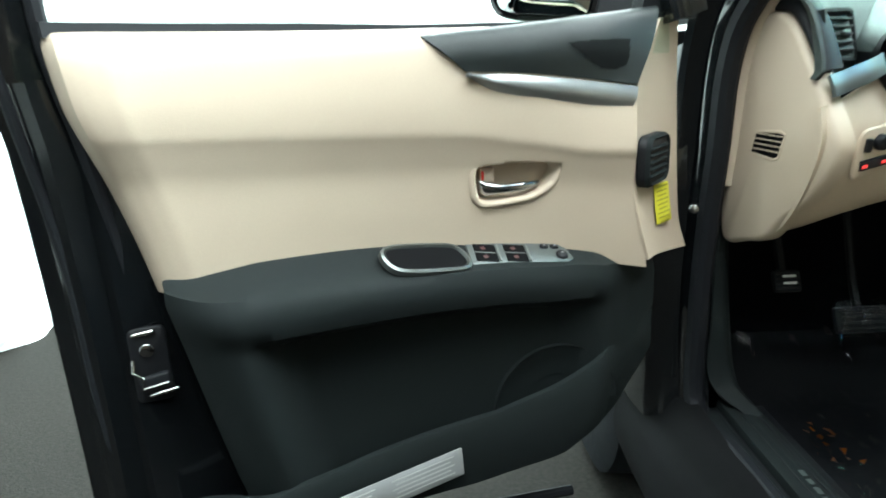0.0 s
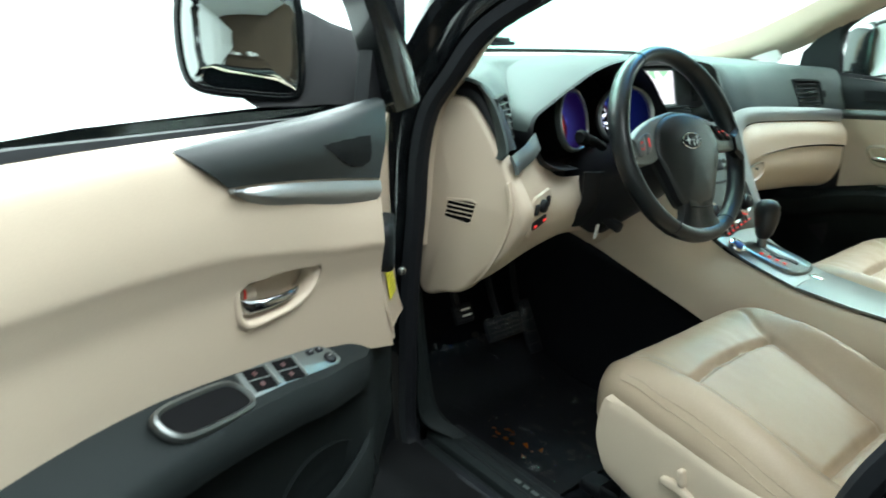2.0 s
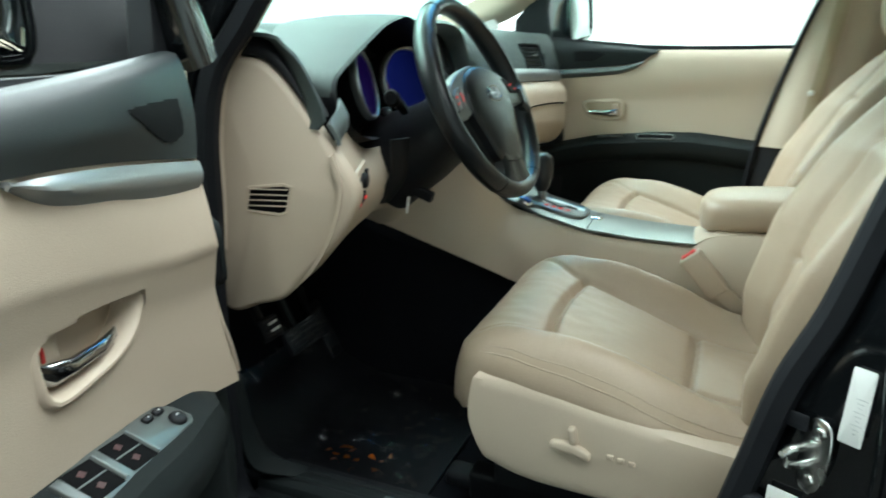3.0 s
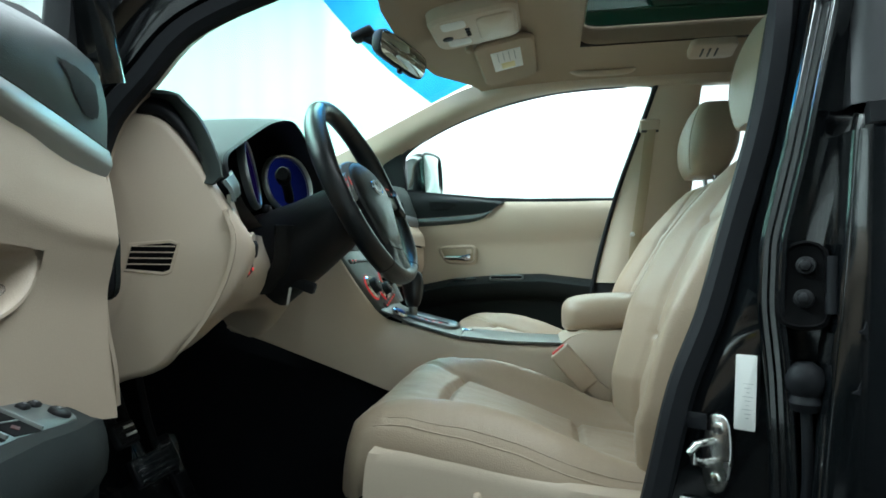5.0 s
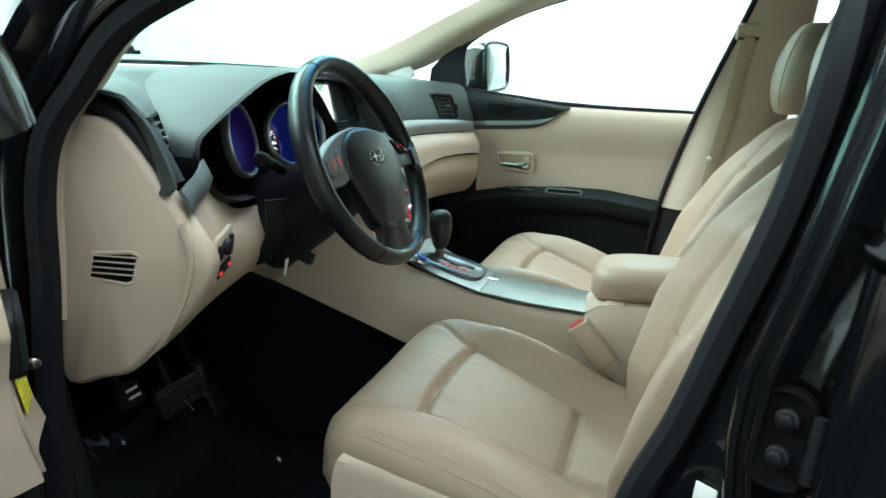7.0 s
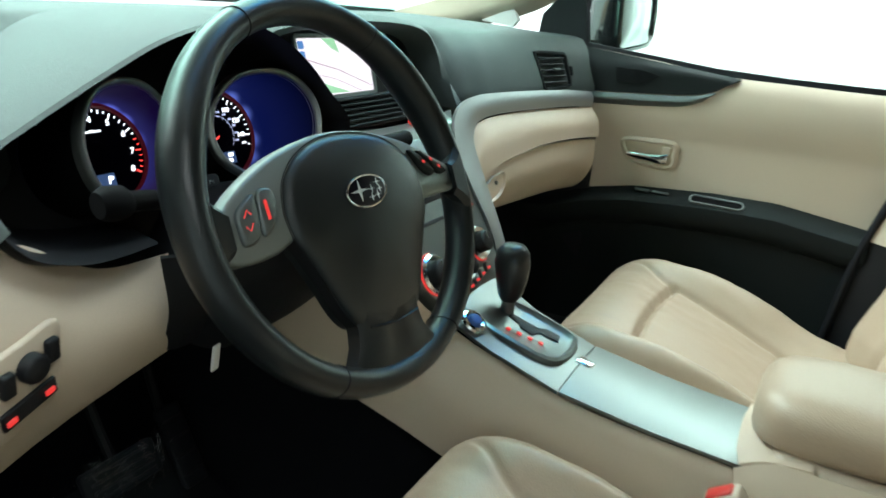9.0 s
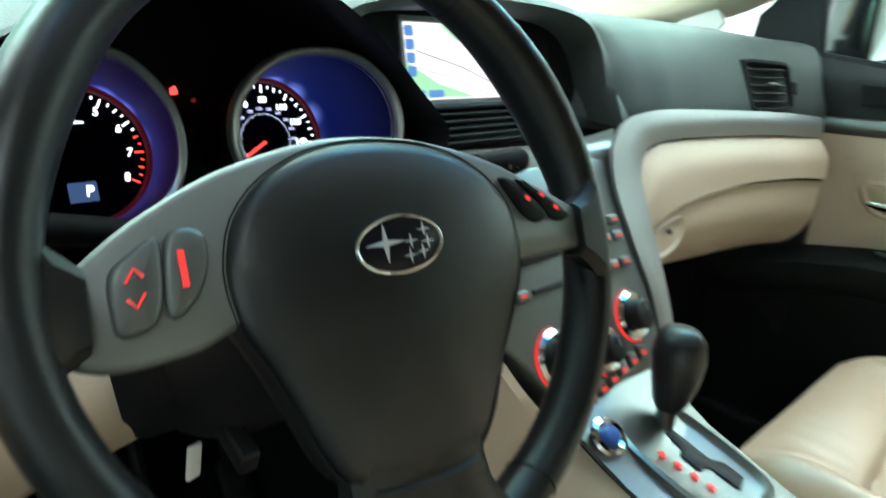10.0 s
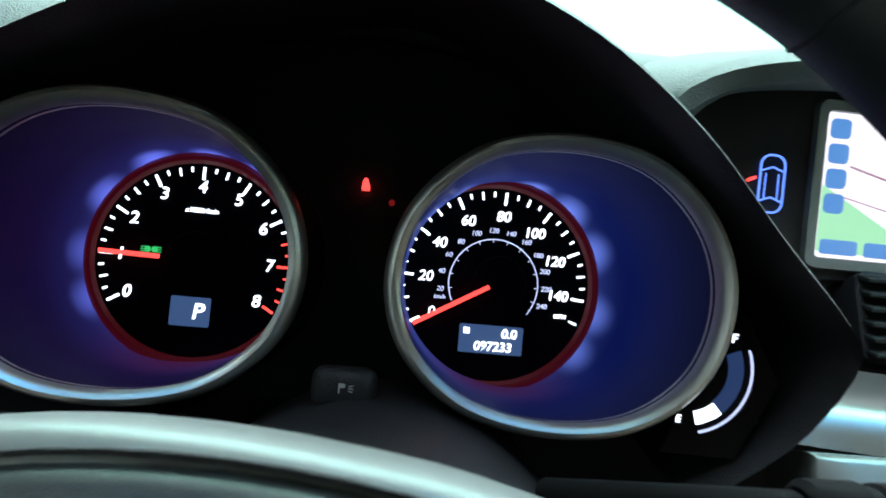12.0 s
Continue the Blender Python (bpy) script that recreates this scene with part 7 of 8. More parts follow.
part("stalk_tip", loft([[Vector(c) + V(0, math.cos(a) * r, math.sin(a) * r) for a in [2 * math.pi * j / 16 for j in range(16)]] for c, r in (((-0.530, 0.981, 1.177), 0.010), ((-0.537, 0.979, 1.179), 0.014), ((-0.555, 0.973, 1.182), 0.015), ((-0.564, 0.970, 1.183), 0.011))]), WELL, sl)
sr = part("stalk", tube(curve([(-0.29, 0.985, 1.16), (-0.245, 0.956, 1.180), (-0.205, 0.950, 1.184)], 12), 0.0075, 12, (0, 0, 1)), WELL, column, "black wiper stalk")
part("stalk_tip", loft([[Vector(c) + V(0, math.cos(a) * r, math.sin(a) * r) for a in [2 * math.pi * j / 18 for j in range(18)]] for c, r in (((-0.236, 0.953, 1.182), 0.0085), ((-0.234, 0.953, 1.182), 0.0105), ((-0.222, 0.951, 1.183), 0.0108), ((-0.221, 0.951, 1.183), 0.0098), ((-0.218, 0.951, 1.183), 0.0098), ((-0.217, 0.951, 1.183), 0.0108), ((-0.172, 0.948, 1.185), 0.0108), ((-0.167, 0.948, 1.185), 0.0095), ((-0.164, 0.948, 1.185), 0.006))]), WELL, sr)
for x, dx in ((-0.203, 0.004), (-0.190, 0.003), (-0.180, 0.005)):
    part("stalk_mark", rbox(dx, 0.0006, 0.003, 0, pose(x, 0.9385, 1.1835)), GREYLABEL, sr)
part("ignition_lock", slab(circle(0.017, 20), 0.03, frame_of(V(-0.255, 0.955, 1.09), (0.8, 0.3, 0), (0, 0.3, 0.9)), 0.004), DARK, column)
part("tilt_lever", rbox(0.016, 0.05, 0.022, 0.004, pose(-0.40, 1.0, 0.985, 20, 0, 0)), BLACK, column)
part("hanging_tag", rbox(0.012, 0.004, 0.034, 0.002, pose(-0.425, 1.02, 0.965, 10, 0, 12)), PAPER, column)

# ---- seats ----


HALF_W = ((0.34, 0.240), (0.5, 0.256), (0.70, 0.258), (0.78, 0.252), (0.82, 0.242), (0.845, 0.226), (0.860, 0.204), (0.868, 0.180))
MIDLINE = ((0.34, 0.682), (0.42, 0.687), (0.475, 0.698), (0.55, 0.724), (0.63, 0.752), (0.69, 0.771), (0.73, 0.783), (0.77, 0.791), (0.80, 0.792), (0.825, 0.785), (0.845, 0.768), (0.858, 0.742), (0.866, 0.712), (0.868, 0.680))
CREST = ((0.34, 0.022), (0.42, 0.036), (0.50, 0.052), (0.58, 0.056), (0.66, 0.046), (0.72, 0.030), (0.77, 0.018), (0.81, 0.006), (0.84, 0.0))
ROLL = ((0.34, 0.030), (0.42, 0.044), (0.50, 0.062), (0.60, 0.064), (0.69, 0.056), (0.75, 0.044), (0.80, 0.036), (0.84, 0.030), (0.868, 0.018))


def cushion_point(s, y):
    """The seat's upper face: s across (-1 to 1), y along; the bolsters rise, the seams are drawn in."""
    hw = ease(HALF_W, y)
    x = s * hw
    ax = abs(x)
    seam = table(((0.36, 0.108), (0.475, 0.116), (0.72, 0.146)), y)
    z = (ease(MIDLINE, y) if y < 0.84 else table(MIDLINE, y))
    z += ease(CREST, y) * smooth(ax, seam - 0.012, 0.205)
    crown = min(0.195, hw - 0.035)
    z -= ease(ROLL, y) * max(0.0, (ax - crown) / (hw - crown)) ** 2.2
    z -= 0.009 * gauss(ax - seam, 0.007) * (1 - smooth(y, 0.70, 0.725))
    cross = 0.716 - 0.10 * (ax / 0.14) ** 2 * 0.1
    z -= 0.015 * gauss(y - cross, 0.0070) * (1 - smooth(ax, seam - 0.01, seam + 0.012))
    z -= 0.013 * gauss(y - 0.475, 0.0075) * (1 - smooth(ax, seam - 0.012, seam + 0.008))
    fan = lerp(0.146, 0.200, smooth(y, 0.715, 0.83))
    z -= 0.0055 * gauss(ax - fan, 0.007) * smooth(y, 0.705, 0.73) * (1 - smooth(y, 0.80, 0.835))
    z += 0.006 * gauss(ax, 0.09) * gauss(y - 0.60, 0.07) + 0.004 * gauss(ax, 0.10) * gauss(y - 0.42, 0.035) + 0.004 * gauss(ax, 0.11) * gauss(y - 0.765, 0.030)
    z += 0.0016 * noise.noise(V(x * 16, y * 16, 3)) + 0.0010 * noise.noise(V(x * 45, y * 30, 7)) + 0.0012 * noise.noise(V(x * 9, y * 60, 1)) * gauss(ax - 0.21, 0.05)
    return x, z


def make_seat(x0, driver):
    rear = 0.0 if driver else -0.055
    side = -1 if driver else 1
    tag = "beige leather driver's seat with power controls, in front of the console" if driver else "beige leather passenger seat beside the console"
    seat = thing("front_seat", tag, "car seat", "front seats")
    ysamp = [0.34 + 0.46 * j / 110 for j in range(111)] + [0.80 + 0.068 * math.sin(math.pi / 2 * j / 24) for j in range(1, 25)]
    rings = []
    for k, y in enumerate(ysamp):
        top = [cushion_point(-1 + 2 * i / 120, y) for i in range(121)]
        dx, dz = top[-1]
        dl = top[0][1]
        low = min(dz - 0.012, dl - 0.012, table(((0.34, 0.640), (0.5, 0.672), (0.70, 0.715), (0.79, 0.722), (0.81, 0.69), (0.84, 0.665), (0.868, 0.655)), y) - 0.008)
        ring_ = [V(x0 + x, y, z) for x, z in top]
        yy = y
        ring_ += [V(x0 + dx + 0.004, yy, min(dz - 0.004, lerp(dz, low, 0.4))), V(x0 + dx + 0.002, yy, lerp(dz, low, 0.8)), V(x0 + dx - 0.012, yy, low - 0.012), V(x0, yy, low - 0.05), V(x0 - dx + 0.012, yy, low - 0.012), V(x0 - dx - 0.002, yy, lerp(dl, low, 0.8)), V(x0 - dx - 0.004, yy, min(dl - 0.004, lerp(dl, low, 0.4)))]
        rings.append(ring_)
    cu = part("cushion", loft(rings), LEATHER, seat, "seamed leather cushion", sharp=70)
    nose_ = [[V(x0 + s * 0.196 * (1 - 0.02 * k), 0.866 - 0.003 * k * k - 0.012 * s ** 4, 0.690 - 0.018 * k) for s in [-1 + 2 * i / 20 for i in range(21)]] for k in range(6)]
    part("cushion_front", grid(nose_, 0.01), LEATHER, seat)
    # Stitching along the bolster's edge.
    for sgn in (-1, 1):
        for off_ in (0.0, 0.008):
            line = []
            for j in range(40):
                y = lerp(0.36, 0.80, j / 39)
                hw = ease(HALF_W, y)
                s = 1 - (0.007 + off_) / hw
                x, z = cushion_point(s, y)
                line.append(V(x0 + sgn * x, y, z + 0.0005))
            part("piping", tube(line, 0.0013 if off_ == 0 else 0.0007, 6), LEATHER, cu)
    # Plastic side shields on both flanks.
    for sgn in (-1, 1):
        xs_ = x0 + sgn * 0.252
        rows_ = [[(xs_ - sgn * 0.022, y, zt) for y, zt in ((0.785, 0.742), (0.69, 0.736), (0.52, 0.702), (0.35, 0.680))], [(xs_ + sgn * 0.002, y, zt) for y, zt in ((0.797, 0.741), (0.69, 0.735), (0.52, 0.701), (0.35, 0.679))], [(xs_ + sgn * 0.010, y, zt) for y, zt in ((0.806, 0.724), (0.69, 0.718), (0.52, 0.684), (0.35, 0.664))],
                 [(xs_ + sgn * 0.012, y, zt) for y, zt in ((0.810, 0.655), (0.70, 0.645), (0.52, 0.63), (0.35, 0.61))], [(xs_ + sgn * 0.004, y, zt) for y, zt in ((0.785, 0.588), (0.70, 0.565), (0.52, 0.56), (0.34, 0.56))], [(xs_ - sgn * 0.03, y, zt) for y, zt in ((0.77, 0.575), (0.70, 0.555), (0.52, 0.55), (0.34, 0.55))]]
        sh = part("side_shield", skin(rows_, 40, 20, 0.004, flip=sgn > 0), BEIGE, seat, "beige plastic side shield")
        if driver and sgn < 0:
            ms = frame_of(V(xs_ - 0.0125, 0.636, 0.652), (0, -1, 0), (0, 0, 1))
            fld = [tuple(p[:2]) for p in curve([(-0.15, 0.058, 0), (-0.05, 0.054, 0), (0.010, 0.046, 0), (0.036, 0.024, 0), (0.042, -0.008, 0), (0.036, -0.03, 0)], 40)]
            # Thin raised bead; its dark colour draws the groove's shadow.
            part("field_groove", tube([ms @ V(x, y, 0.0005) for x, y in fld], 0.0016, 6, (1, 0, 0)), material("beige_shadow_gap", (0.20, 0.16, 0.11), 0.7), sh)
            part("seat_switch", slab([tuple(p[:2]) for p in curve([(-0.030, 0.004, 0), (0.0, 0.006, 0), (0.030, -0.006, 0), (0.028, -0.020, 0), (0.0, -0.012, 0), (-0.030, -0.010, 0)], 30, closed=True)], 0.014, ms, 0.004), BEIGE, sh)
            part("recline_switch", slab(rrect(0.012, 0.030, 0.004, 3), 0.015, ms @ pose(0.004, 0.020, 0, 0, 0, 10), 0.004), BEIGE, sh)
            for k in range(3):
                part("memory_button", slab(rrect(0.011, 0.010, 0.002, 3), 0.006, ms @ pose(0.062 + 0.0165 * k, -0.008 - 0.002 * k, 0), 0.002), BEIGE, sh)
    for sgn in (-1, 1):
        part("seat_rail", rbox(0.05, 0.52, 0.06, 0.008, pose(x0 + sgn * 0.18, 0.58, 0.47)), BLACK, seat)
        part("seat_frame", rbox(0.03, 0.44, 0.09, 0.008, pose(x0 + sgn * 0.19, 0.57, 0.53)), BLACK, seat)
    part("rail_cover", rbox(0.05, 0.06, 0.03, 0.01, pose(x0 - 0.18, 0.86, 0.475)), RUBBER, seat)

    # Backrest: sections up its length, bolsters forward, two cross seams.
    def back_ring(l):
        z = 0.665 + l * 0.585
        yb = table(((0.0, 0.372), (0.2, 0.362), (0.45, 0.318), (0.7, 0.255), (0.9, 0.180), (1.0, 0.135)), l)
        hw = table(((0.0, 0.225), (0.25, 0.248), (0.5, 0.245), (0.75, 0.225), (0.9, 0.195), (0.97, 0.165), (1.0, 0.13)), l)
        pts = []
        for i in range(101):
            s = -1 + 2 * i / 100
            x = s * hw
            ax = abs(x)
            bol = 0.055 * smooth(ax / hw, 0.42, 0.82) * table(((0, 0.6), (0.15, 0.9), (0.5, 1.0), (0.8, 0.6), (1.0, 0.1)), l) - 0.07 * smooth(ax / hw, 0.86, 1.0) ** 2
            y = yb - 0.015 + bol
            seam = table(((0, 0.115), (0.5, 0.125), (1.0, 0.095)), l)
            y -= 0.010 * gauss(ax - seam, 0.007) * smooth(l, 0.0, 0.08)
            y -= 0.009 * gauss(l - 0.36, 0.012) * (1 - smooth(ax, seam - 0.01, seam + 0.02))
            y -= 0.009 * gauss(l - 0.74, 0.012) * (1 - smooth(ax, seam - 0.01, seam + 0.02))
            y += 0.010 * gauss(l - 0.2, 0.10) * gauss(ax, 0.10) + 0.002 * noise.noise(V(x * 16, l * 10, 5))
            y -= 0.05 * smooth(l, 0.93, 1.0) ** 2
            pts.append(V(x0 + x, y + rear * (0.4 + 0.6 * l), z))
        th = table(((0, 0.10), (0.5, 0.10), (0.9, 0.085), (1.0, 0.04)), l)
        for s in (1.0, 0.9, 0.5, 0.0, -0.5, -0.9, -1.0):
            pts.append(V(x0 + s * hw * (1 - 0.02), yb + rear * (0.4 + 0.6 * l) - 0.03 - th * (1 if abs(s) < 0.95 else 0.5), z))
        return pts

    part("backrest", loft([back_ring(j / 100) for j in range(101)]), LEATHER, seat, "seamed leather backrest", sharp=70)
    # Headrest.
    def head_ring(l):
        z = (1.268 if driver else 1.250) + (0.185 if driver else 0.203) * l
        k = math.sin(math.pi * (0.10 + 0.80 * l)) ** 0.42
        yb = 0.142 - 0.030 * l + rear
        out = []
        for j in range(40):
            a = 2 * math.pi * j / 40
            cx, cy = math.cos(a), math.sin(a)
            out.append(V(x0 + 0.132 * k * math.copysign(abs(cx) ** 0.7, cx), yb + (0.054 if driver else 0.073) * k * math.copysign(abs(cy) ** 0.75, cy) + 0.012 * (cx * cx) * (1 if cy > 0 else 0), z))
        return out

    hr = part("headrest", loft([head_ring(j / 24) for j in range(25)]), LEATHER, seat, "leather headrest", sharp=70)
    HSEAM = [head_ring(j / 24) for j in range(2, 23)]
    for k in (6, 14):
        part("headrest_seam", tube([r_[k] for r_ in HSEAM], 0.0013, 6, (1, 0, 0)), material("leather_seam", (0.26, 0.20, 0.14), 0.6) if "leather_seam" not in bpy.data.materials else bpy.data.materials["leather_seam"], hr)
    for sgn in (-1, 1):
        part("headrest_post", tube([V(x0 + sgn * 0.06, 0.128 + rear, 1.29), V(x0 + sgn * 0.06, 0.118 + rear, 1.20)], 0.006, 10, (0, 1, 0)), CHROME, seat)
    return seat


make_seat(-0.377, True)
front_seat = make_seat(0.370, False)
for ob in front_seat.children_recursive:
    if ob.type == "MESH" and ob.name.split(".")[0] in ("cushion", "cushion_front", "piping", "side_shield"):
        ob.data.transform(Matrix.Translation((0, 0, 0.028)))
for x0, sgn in ((-0.132, -1), (0.165, 1)):
    bl = thing("belt_buckle", "beige seat belt buckle with a red release button", "seat belt", "belt buckles")
    m = frame_of(V(x0, 0.478, 0.787), (0, 1, -0.35), (0.0, 0.35, 1)) if sgn < 0 else frame_of(V(x0, 0.40, 0.775), (0, 1, -0.35), (0.0, 0.35, 1))
    m = m @ pose(0, 0, 0, 0, 0, -21 if sgn < 0 else 12)
    part("shell", rbox(0.048, 0.105, 0.030, 0.006, m @ pose(0, -0.005, 0)), BEIGE, bl)
    part("release_button", rbox(0.034, 0.012, 0.020, 0.003, m @ pose(0.0, 0.045, 0)), REDP, bl, "red release button")
    part("stalk", sweep([m @ V(0.0, -0.03, 0), m @ V(-0.012, -0.09, 0), m @ V(-0.03, -0.15, 0)], [(0.016, 0.008), (-0.016, 0.008), (-0.016, -0.008), (0.016, -0.008)], tuple(m.to_3x3().col[2])), BEIGE, bl)

# ---- passenger door, closed ----
pdoor = thing("passenger_door", "closed passenger door with beige and charcoal trim", "car door")


def pp(y, z, w):
    """A place on the passenger door: w towards the cabin."""
    return V(0.752 + 0.02 * (1 - ((y - 0.65) / 0.45) ** 2) - w, y, z)


PB = ((0.28, 0.925), (0.37, 0.935), (0.56, 0.958), (0.70, 0.956), (0.89, 0.942), (1.0, 0.92), (1.10, 0.888))
PREAR = ((0.90, 0.375), (0.95, 0.367), (1.1, 0.328), (1.215, 0.30))
rows = []
for k in range(10):
    row = []
    for i in range(41):
        s = i / 40
        y0 = lerp(0.30, 1.02, s)
        cre = lerp(1.115, 1.10, s)
        bot = table(PB, y0) - 0.01
        topz = table(((0.30, 1.214), (0.70, 1.224), (1.02, 1.262)), y0)
        z, w = {0: (topz + 0.004, -0.03), 1: (topz + 0.004, -0.006), 2: (topz - 0.004, 0.004), 3: (topz - 0.03, 0.012), 4: (lerp(topz, cre, 0.6), 0.016), 5: (cre, 0.010), 6: (cre - 0.025, -0.002), 7: (cre - 0.05, -0.006), 8: (lerp(cre - 0.05, bot, 0.5), -0.006), 9: (bot, -0.004)}[k]
        row.append(pp(lerp(table(PREAR, z), 1.045, s), z, w))
    rows.append(row)
part("upper_trim", grid(rows, 0.004), BEIGE, pdoor, "beige upper door trim")
PT = [(0.735, 1.192), (0.78, 1.180), (0.88, 1.172), (1.048, 1.164)]
part("sail_trim", skin([[pp(0.69, 1.224, 0.004), pp(0.80, 1.238, 0.006), pp(0.90, 1.250, 0.006), pp(1.048, 1.268, 0.004)], [pp(0.705, 1.215, 0.016), pp(0.80, 1.222, 0.022), pp(0.90, 1.226, 0.024), pp(1.048, 1.225, 0.022)], [pp(y, z + 0.002, 0.020) for y, z in PT]], 30, 12, 0.004), DARK, pdoor, "charcoal sail-shaped door trim")
part("silver_strip", skin([[pp(y, z, 0.022) for y, z in PT], [pp(0.745, 1.182, 0.024), pp(0.79, 1.166, 0.028), pp(0.88, 1.158, 0.028), pp(1.048, 1.150, 0.026)], [pp(0.76, 1.168, 0.014), pp(0.80, 1.152, 0.014), pp(0.88, 1.144, 0.014), pp(1.048, 1.136, 0.014)]], 30, 8, 0.004), SILVERD, pdoor, "silver trim strip")
part("tweeter_grille", skin([[pp(0.86, 1.215, 0.0255), pp(0.90, 1.225, 0.027), pp(0.965, 1.228, 0.0265)], [pp(0.90, 1.195, 0.0265), pp(0.93, 1.195, 0.027), pp(0.96, 1.195, 0.0265)]], 12, 6, 0.003), GRILLECLOTH, pdoor)
rows = []
for k in range(10):
    row = []
    for i in range(49):
        y = lerp(0.375, 1.16, i / 48)
        b0 = table(PB, y)
        a = 0.055
        z, w = {0: (b0 + 0.003, -0.006), 1: (b0 - 0.002, 0.010), 2: (b0 - 0.012, a * 0.8), 3: (b0 - 0.022, a), 4: (b0 - 0.05, a), 5: (b0 - 0.075, a * 0.7), 6: (b0 - 0.09, 0.01), 7: (0.78, 0.0), 8: (0.66, 0.01), 9: (0.52, 0.02)}[k]
        row.append(pp(y, z, w))
    rows.append(row)
part("lower_trim", grid(rows, 0.004), DARK, pdoor, "charcoal armrest and lower trim")
part("rear_edge", sweep([pp(0.292, 1.222, -0.012), pp(0.325, 1.10, -0.012), pp(0.362, 0.95, -0.01), pp(0.372, 0.88, 0.0), pp(0.385, 0.75, 0.0), pp(0.39, 0.55, 0.0)], [(0.012, 0.02), (-0.012, 0.02), (-0.012, -0.03), (0.012, -0.03)], (-1, 0, 0)), RUBBER, pdoor)
PF = [(0.785, 1.08, 1.27), (0.78, 1.075, 1.36), (0.768, 1.05, 1.428), (0.722, 0.89, 1.505), (0.668, 0.70, 1.558), (0.635, 0.505, 1.588), (0.626, 0.31, 1.596), (0.628, 0.182, 1.590), (0.66, 0.195, 1.50), (0.70, 0.235, 1.38), (0.745, 0.275, 1.26), (0.76, 0.295, 1.20)]
part("window_frame", sweep(curve(PF, 80), [(0.007, 0.012), (-0.009, 0.012), (-0.009, -0.020), (0.007, -0.020)], (-1, 0, 0.2)), BLACK, pdoor)
part("window_frame_edge", sweep([p + V(0.012, 0, 0) for p in curve(PF[7:], 30)], [(0.004, 0.004), (-0.003, 0.004), (-0.003, -0.004), (0.004, -0.004)], (-1, 0, 0.2)), CHROME, pdoor)
part("window_weatherstrip", sweep([V(0.775, 0.29, 1.222), V(0.782, 0.6, 1.228), V(0.782, 0.75, 1.236), V(0.78, 1.07, 1.272)], [(0.008, -0.008), (-0.008, -0.008), (-0.006, 0.006), (0.006, 0.006)]), RUBBER, pdoor)
part("mirror_triangle", loft([[p + V(dx, 0, 0) for p in (V(0.785, 1.19, 1.27), V(0.785, 1.055, 1.265), V(0.778, 1.062, 1.33), V(0.768, 1.075, 1.425), V(0.772, 1.12, 1.395), V(0.78, 1.18, 1.335))] for dx in (-0.012, 0.012)]), BLACK, pdoor)
part("window_glass", grid([[V(0.79, 1.06, 1.24), V(0.79, 0.7, 1.22), V(0.79, 0.28, 1.21)], [V(0.775, 1.05, 1.42), V(0.68, 0.7, 1.56), V(0.645, 0.17, 1.59)]], 0.003), SIDEGLASS, pdoor, "clear side window").visible_shadow = False
part("outer_skin", skin([[(0.86, 1.15, 1.22), (0.88, 0.7, 1.20), (0.88, 0.3, 1.19)], [(0.90, 1.15, 0.8), (0.92, 0.7, 0.8), (0.92, 0.3, 0.8)], [(0.87, 1.15, 0.35), (0.88, 0.7, 0.35), (0.88, 0.3, 0.35)]], 12, 10, 0.004), PAINT, pdoor)
MP = frame_of(V(0.7665, 0.866, 1.032), (0, -1, 0), (0, 0, 1)) @ Matrix.Diagonal((0.95, 0.85, 0.35, 1))
ph = [tuple(p[:2]) for p in curve([(-0.066, 0.020, 0), (-0.05, 0.030, 0), (0.0, 0.030, 0), (0.058, 0.030, 0), (0.062, 0.0, 0), (0.058, -0.030, 0), (0.0, -0.030, 0), (-0.04, -0.022, 0)], 40, closed=True)]
bz = part("handle_bezel", loft([[MP @ V(x, y, z) for x, y in pl] for pl, z in ((inset(ph, -0.012), -0.014), (inset(ph, -0.006), 0.002), (inset(ph, -0.002), 0.005), (ph, 0.003), (inset(ph, 0.004), -0.006))], caps=False), BEIGE, pdoor)
# Browner beige paints the shade a deeper handle recess would have.
part("recess", slab(inset(ph, 0.003), 0.001, MP @ Matrix.Translation((0, 0, -0.004)), 0.0004), material("shaded_beige_plastic", (0.42, 0.33, 0.23), 0.6), bz)
part("lever", loft([[MP @ (Vector(c) + V(0, math.cos(a) * ry, math.sin(a) * rz)) for a in [2 * math.pi * j / 12 for j in range(12)]] for c, ry, rz in (((-0.055, -0.010, 0.004), 0.004, 0.003), ((-0.035, -0.011, 0.012), 0.008, 0.006), ((0.0, -0.012, 0.016), 0.009, 0.008), ((0.03, -0.013, 0.018), 0.013, 0.010), ((0.050, -0.009, 0.012), 0.014, 0.008))]), CHROME, bz, "chrome door lever")
part("lock_tab", slab(rrect(0.020, 0.024, 0.004), 0.010, MP @ Matrix.Translation((0.044, 0.012, -0.004)), 0.003), BEIGE, bz)
for y0, w_ in ((0.86, 0.035), (0.815, 0.04)):
    part("switch", rbox(0.014, w_, 0.006, 0.002, pose(0.745, y0, 0.944, 0, 25, 0)), SILVER if w_ > 0.036 else SILVERD, pdoor)
MPC = frame_of(V(0.732, 0.685, 0.948), (0, -1, 0), (0.8, 0, 0.6))
pc = part("pull_cup", loft([[MPC @ V(x, y, z) for x, y in pl] for pl, z in ((rrect(0.122, 0.026, 0.011, 5), -0.002), (rrect(0.120, 0.024, 0.011, 5), 0.004), (rrect(0.114, 0.018, 0.009, 5), 0.0035), (rrect(0.112, 0.016, 0.009, 5), -0.002))], caps=False), SILVER, pdoor, "silver ringed pull cup")
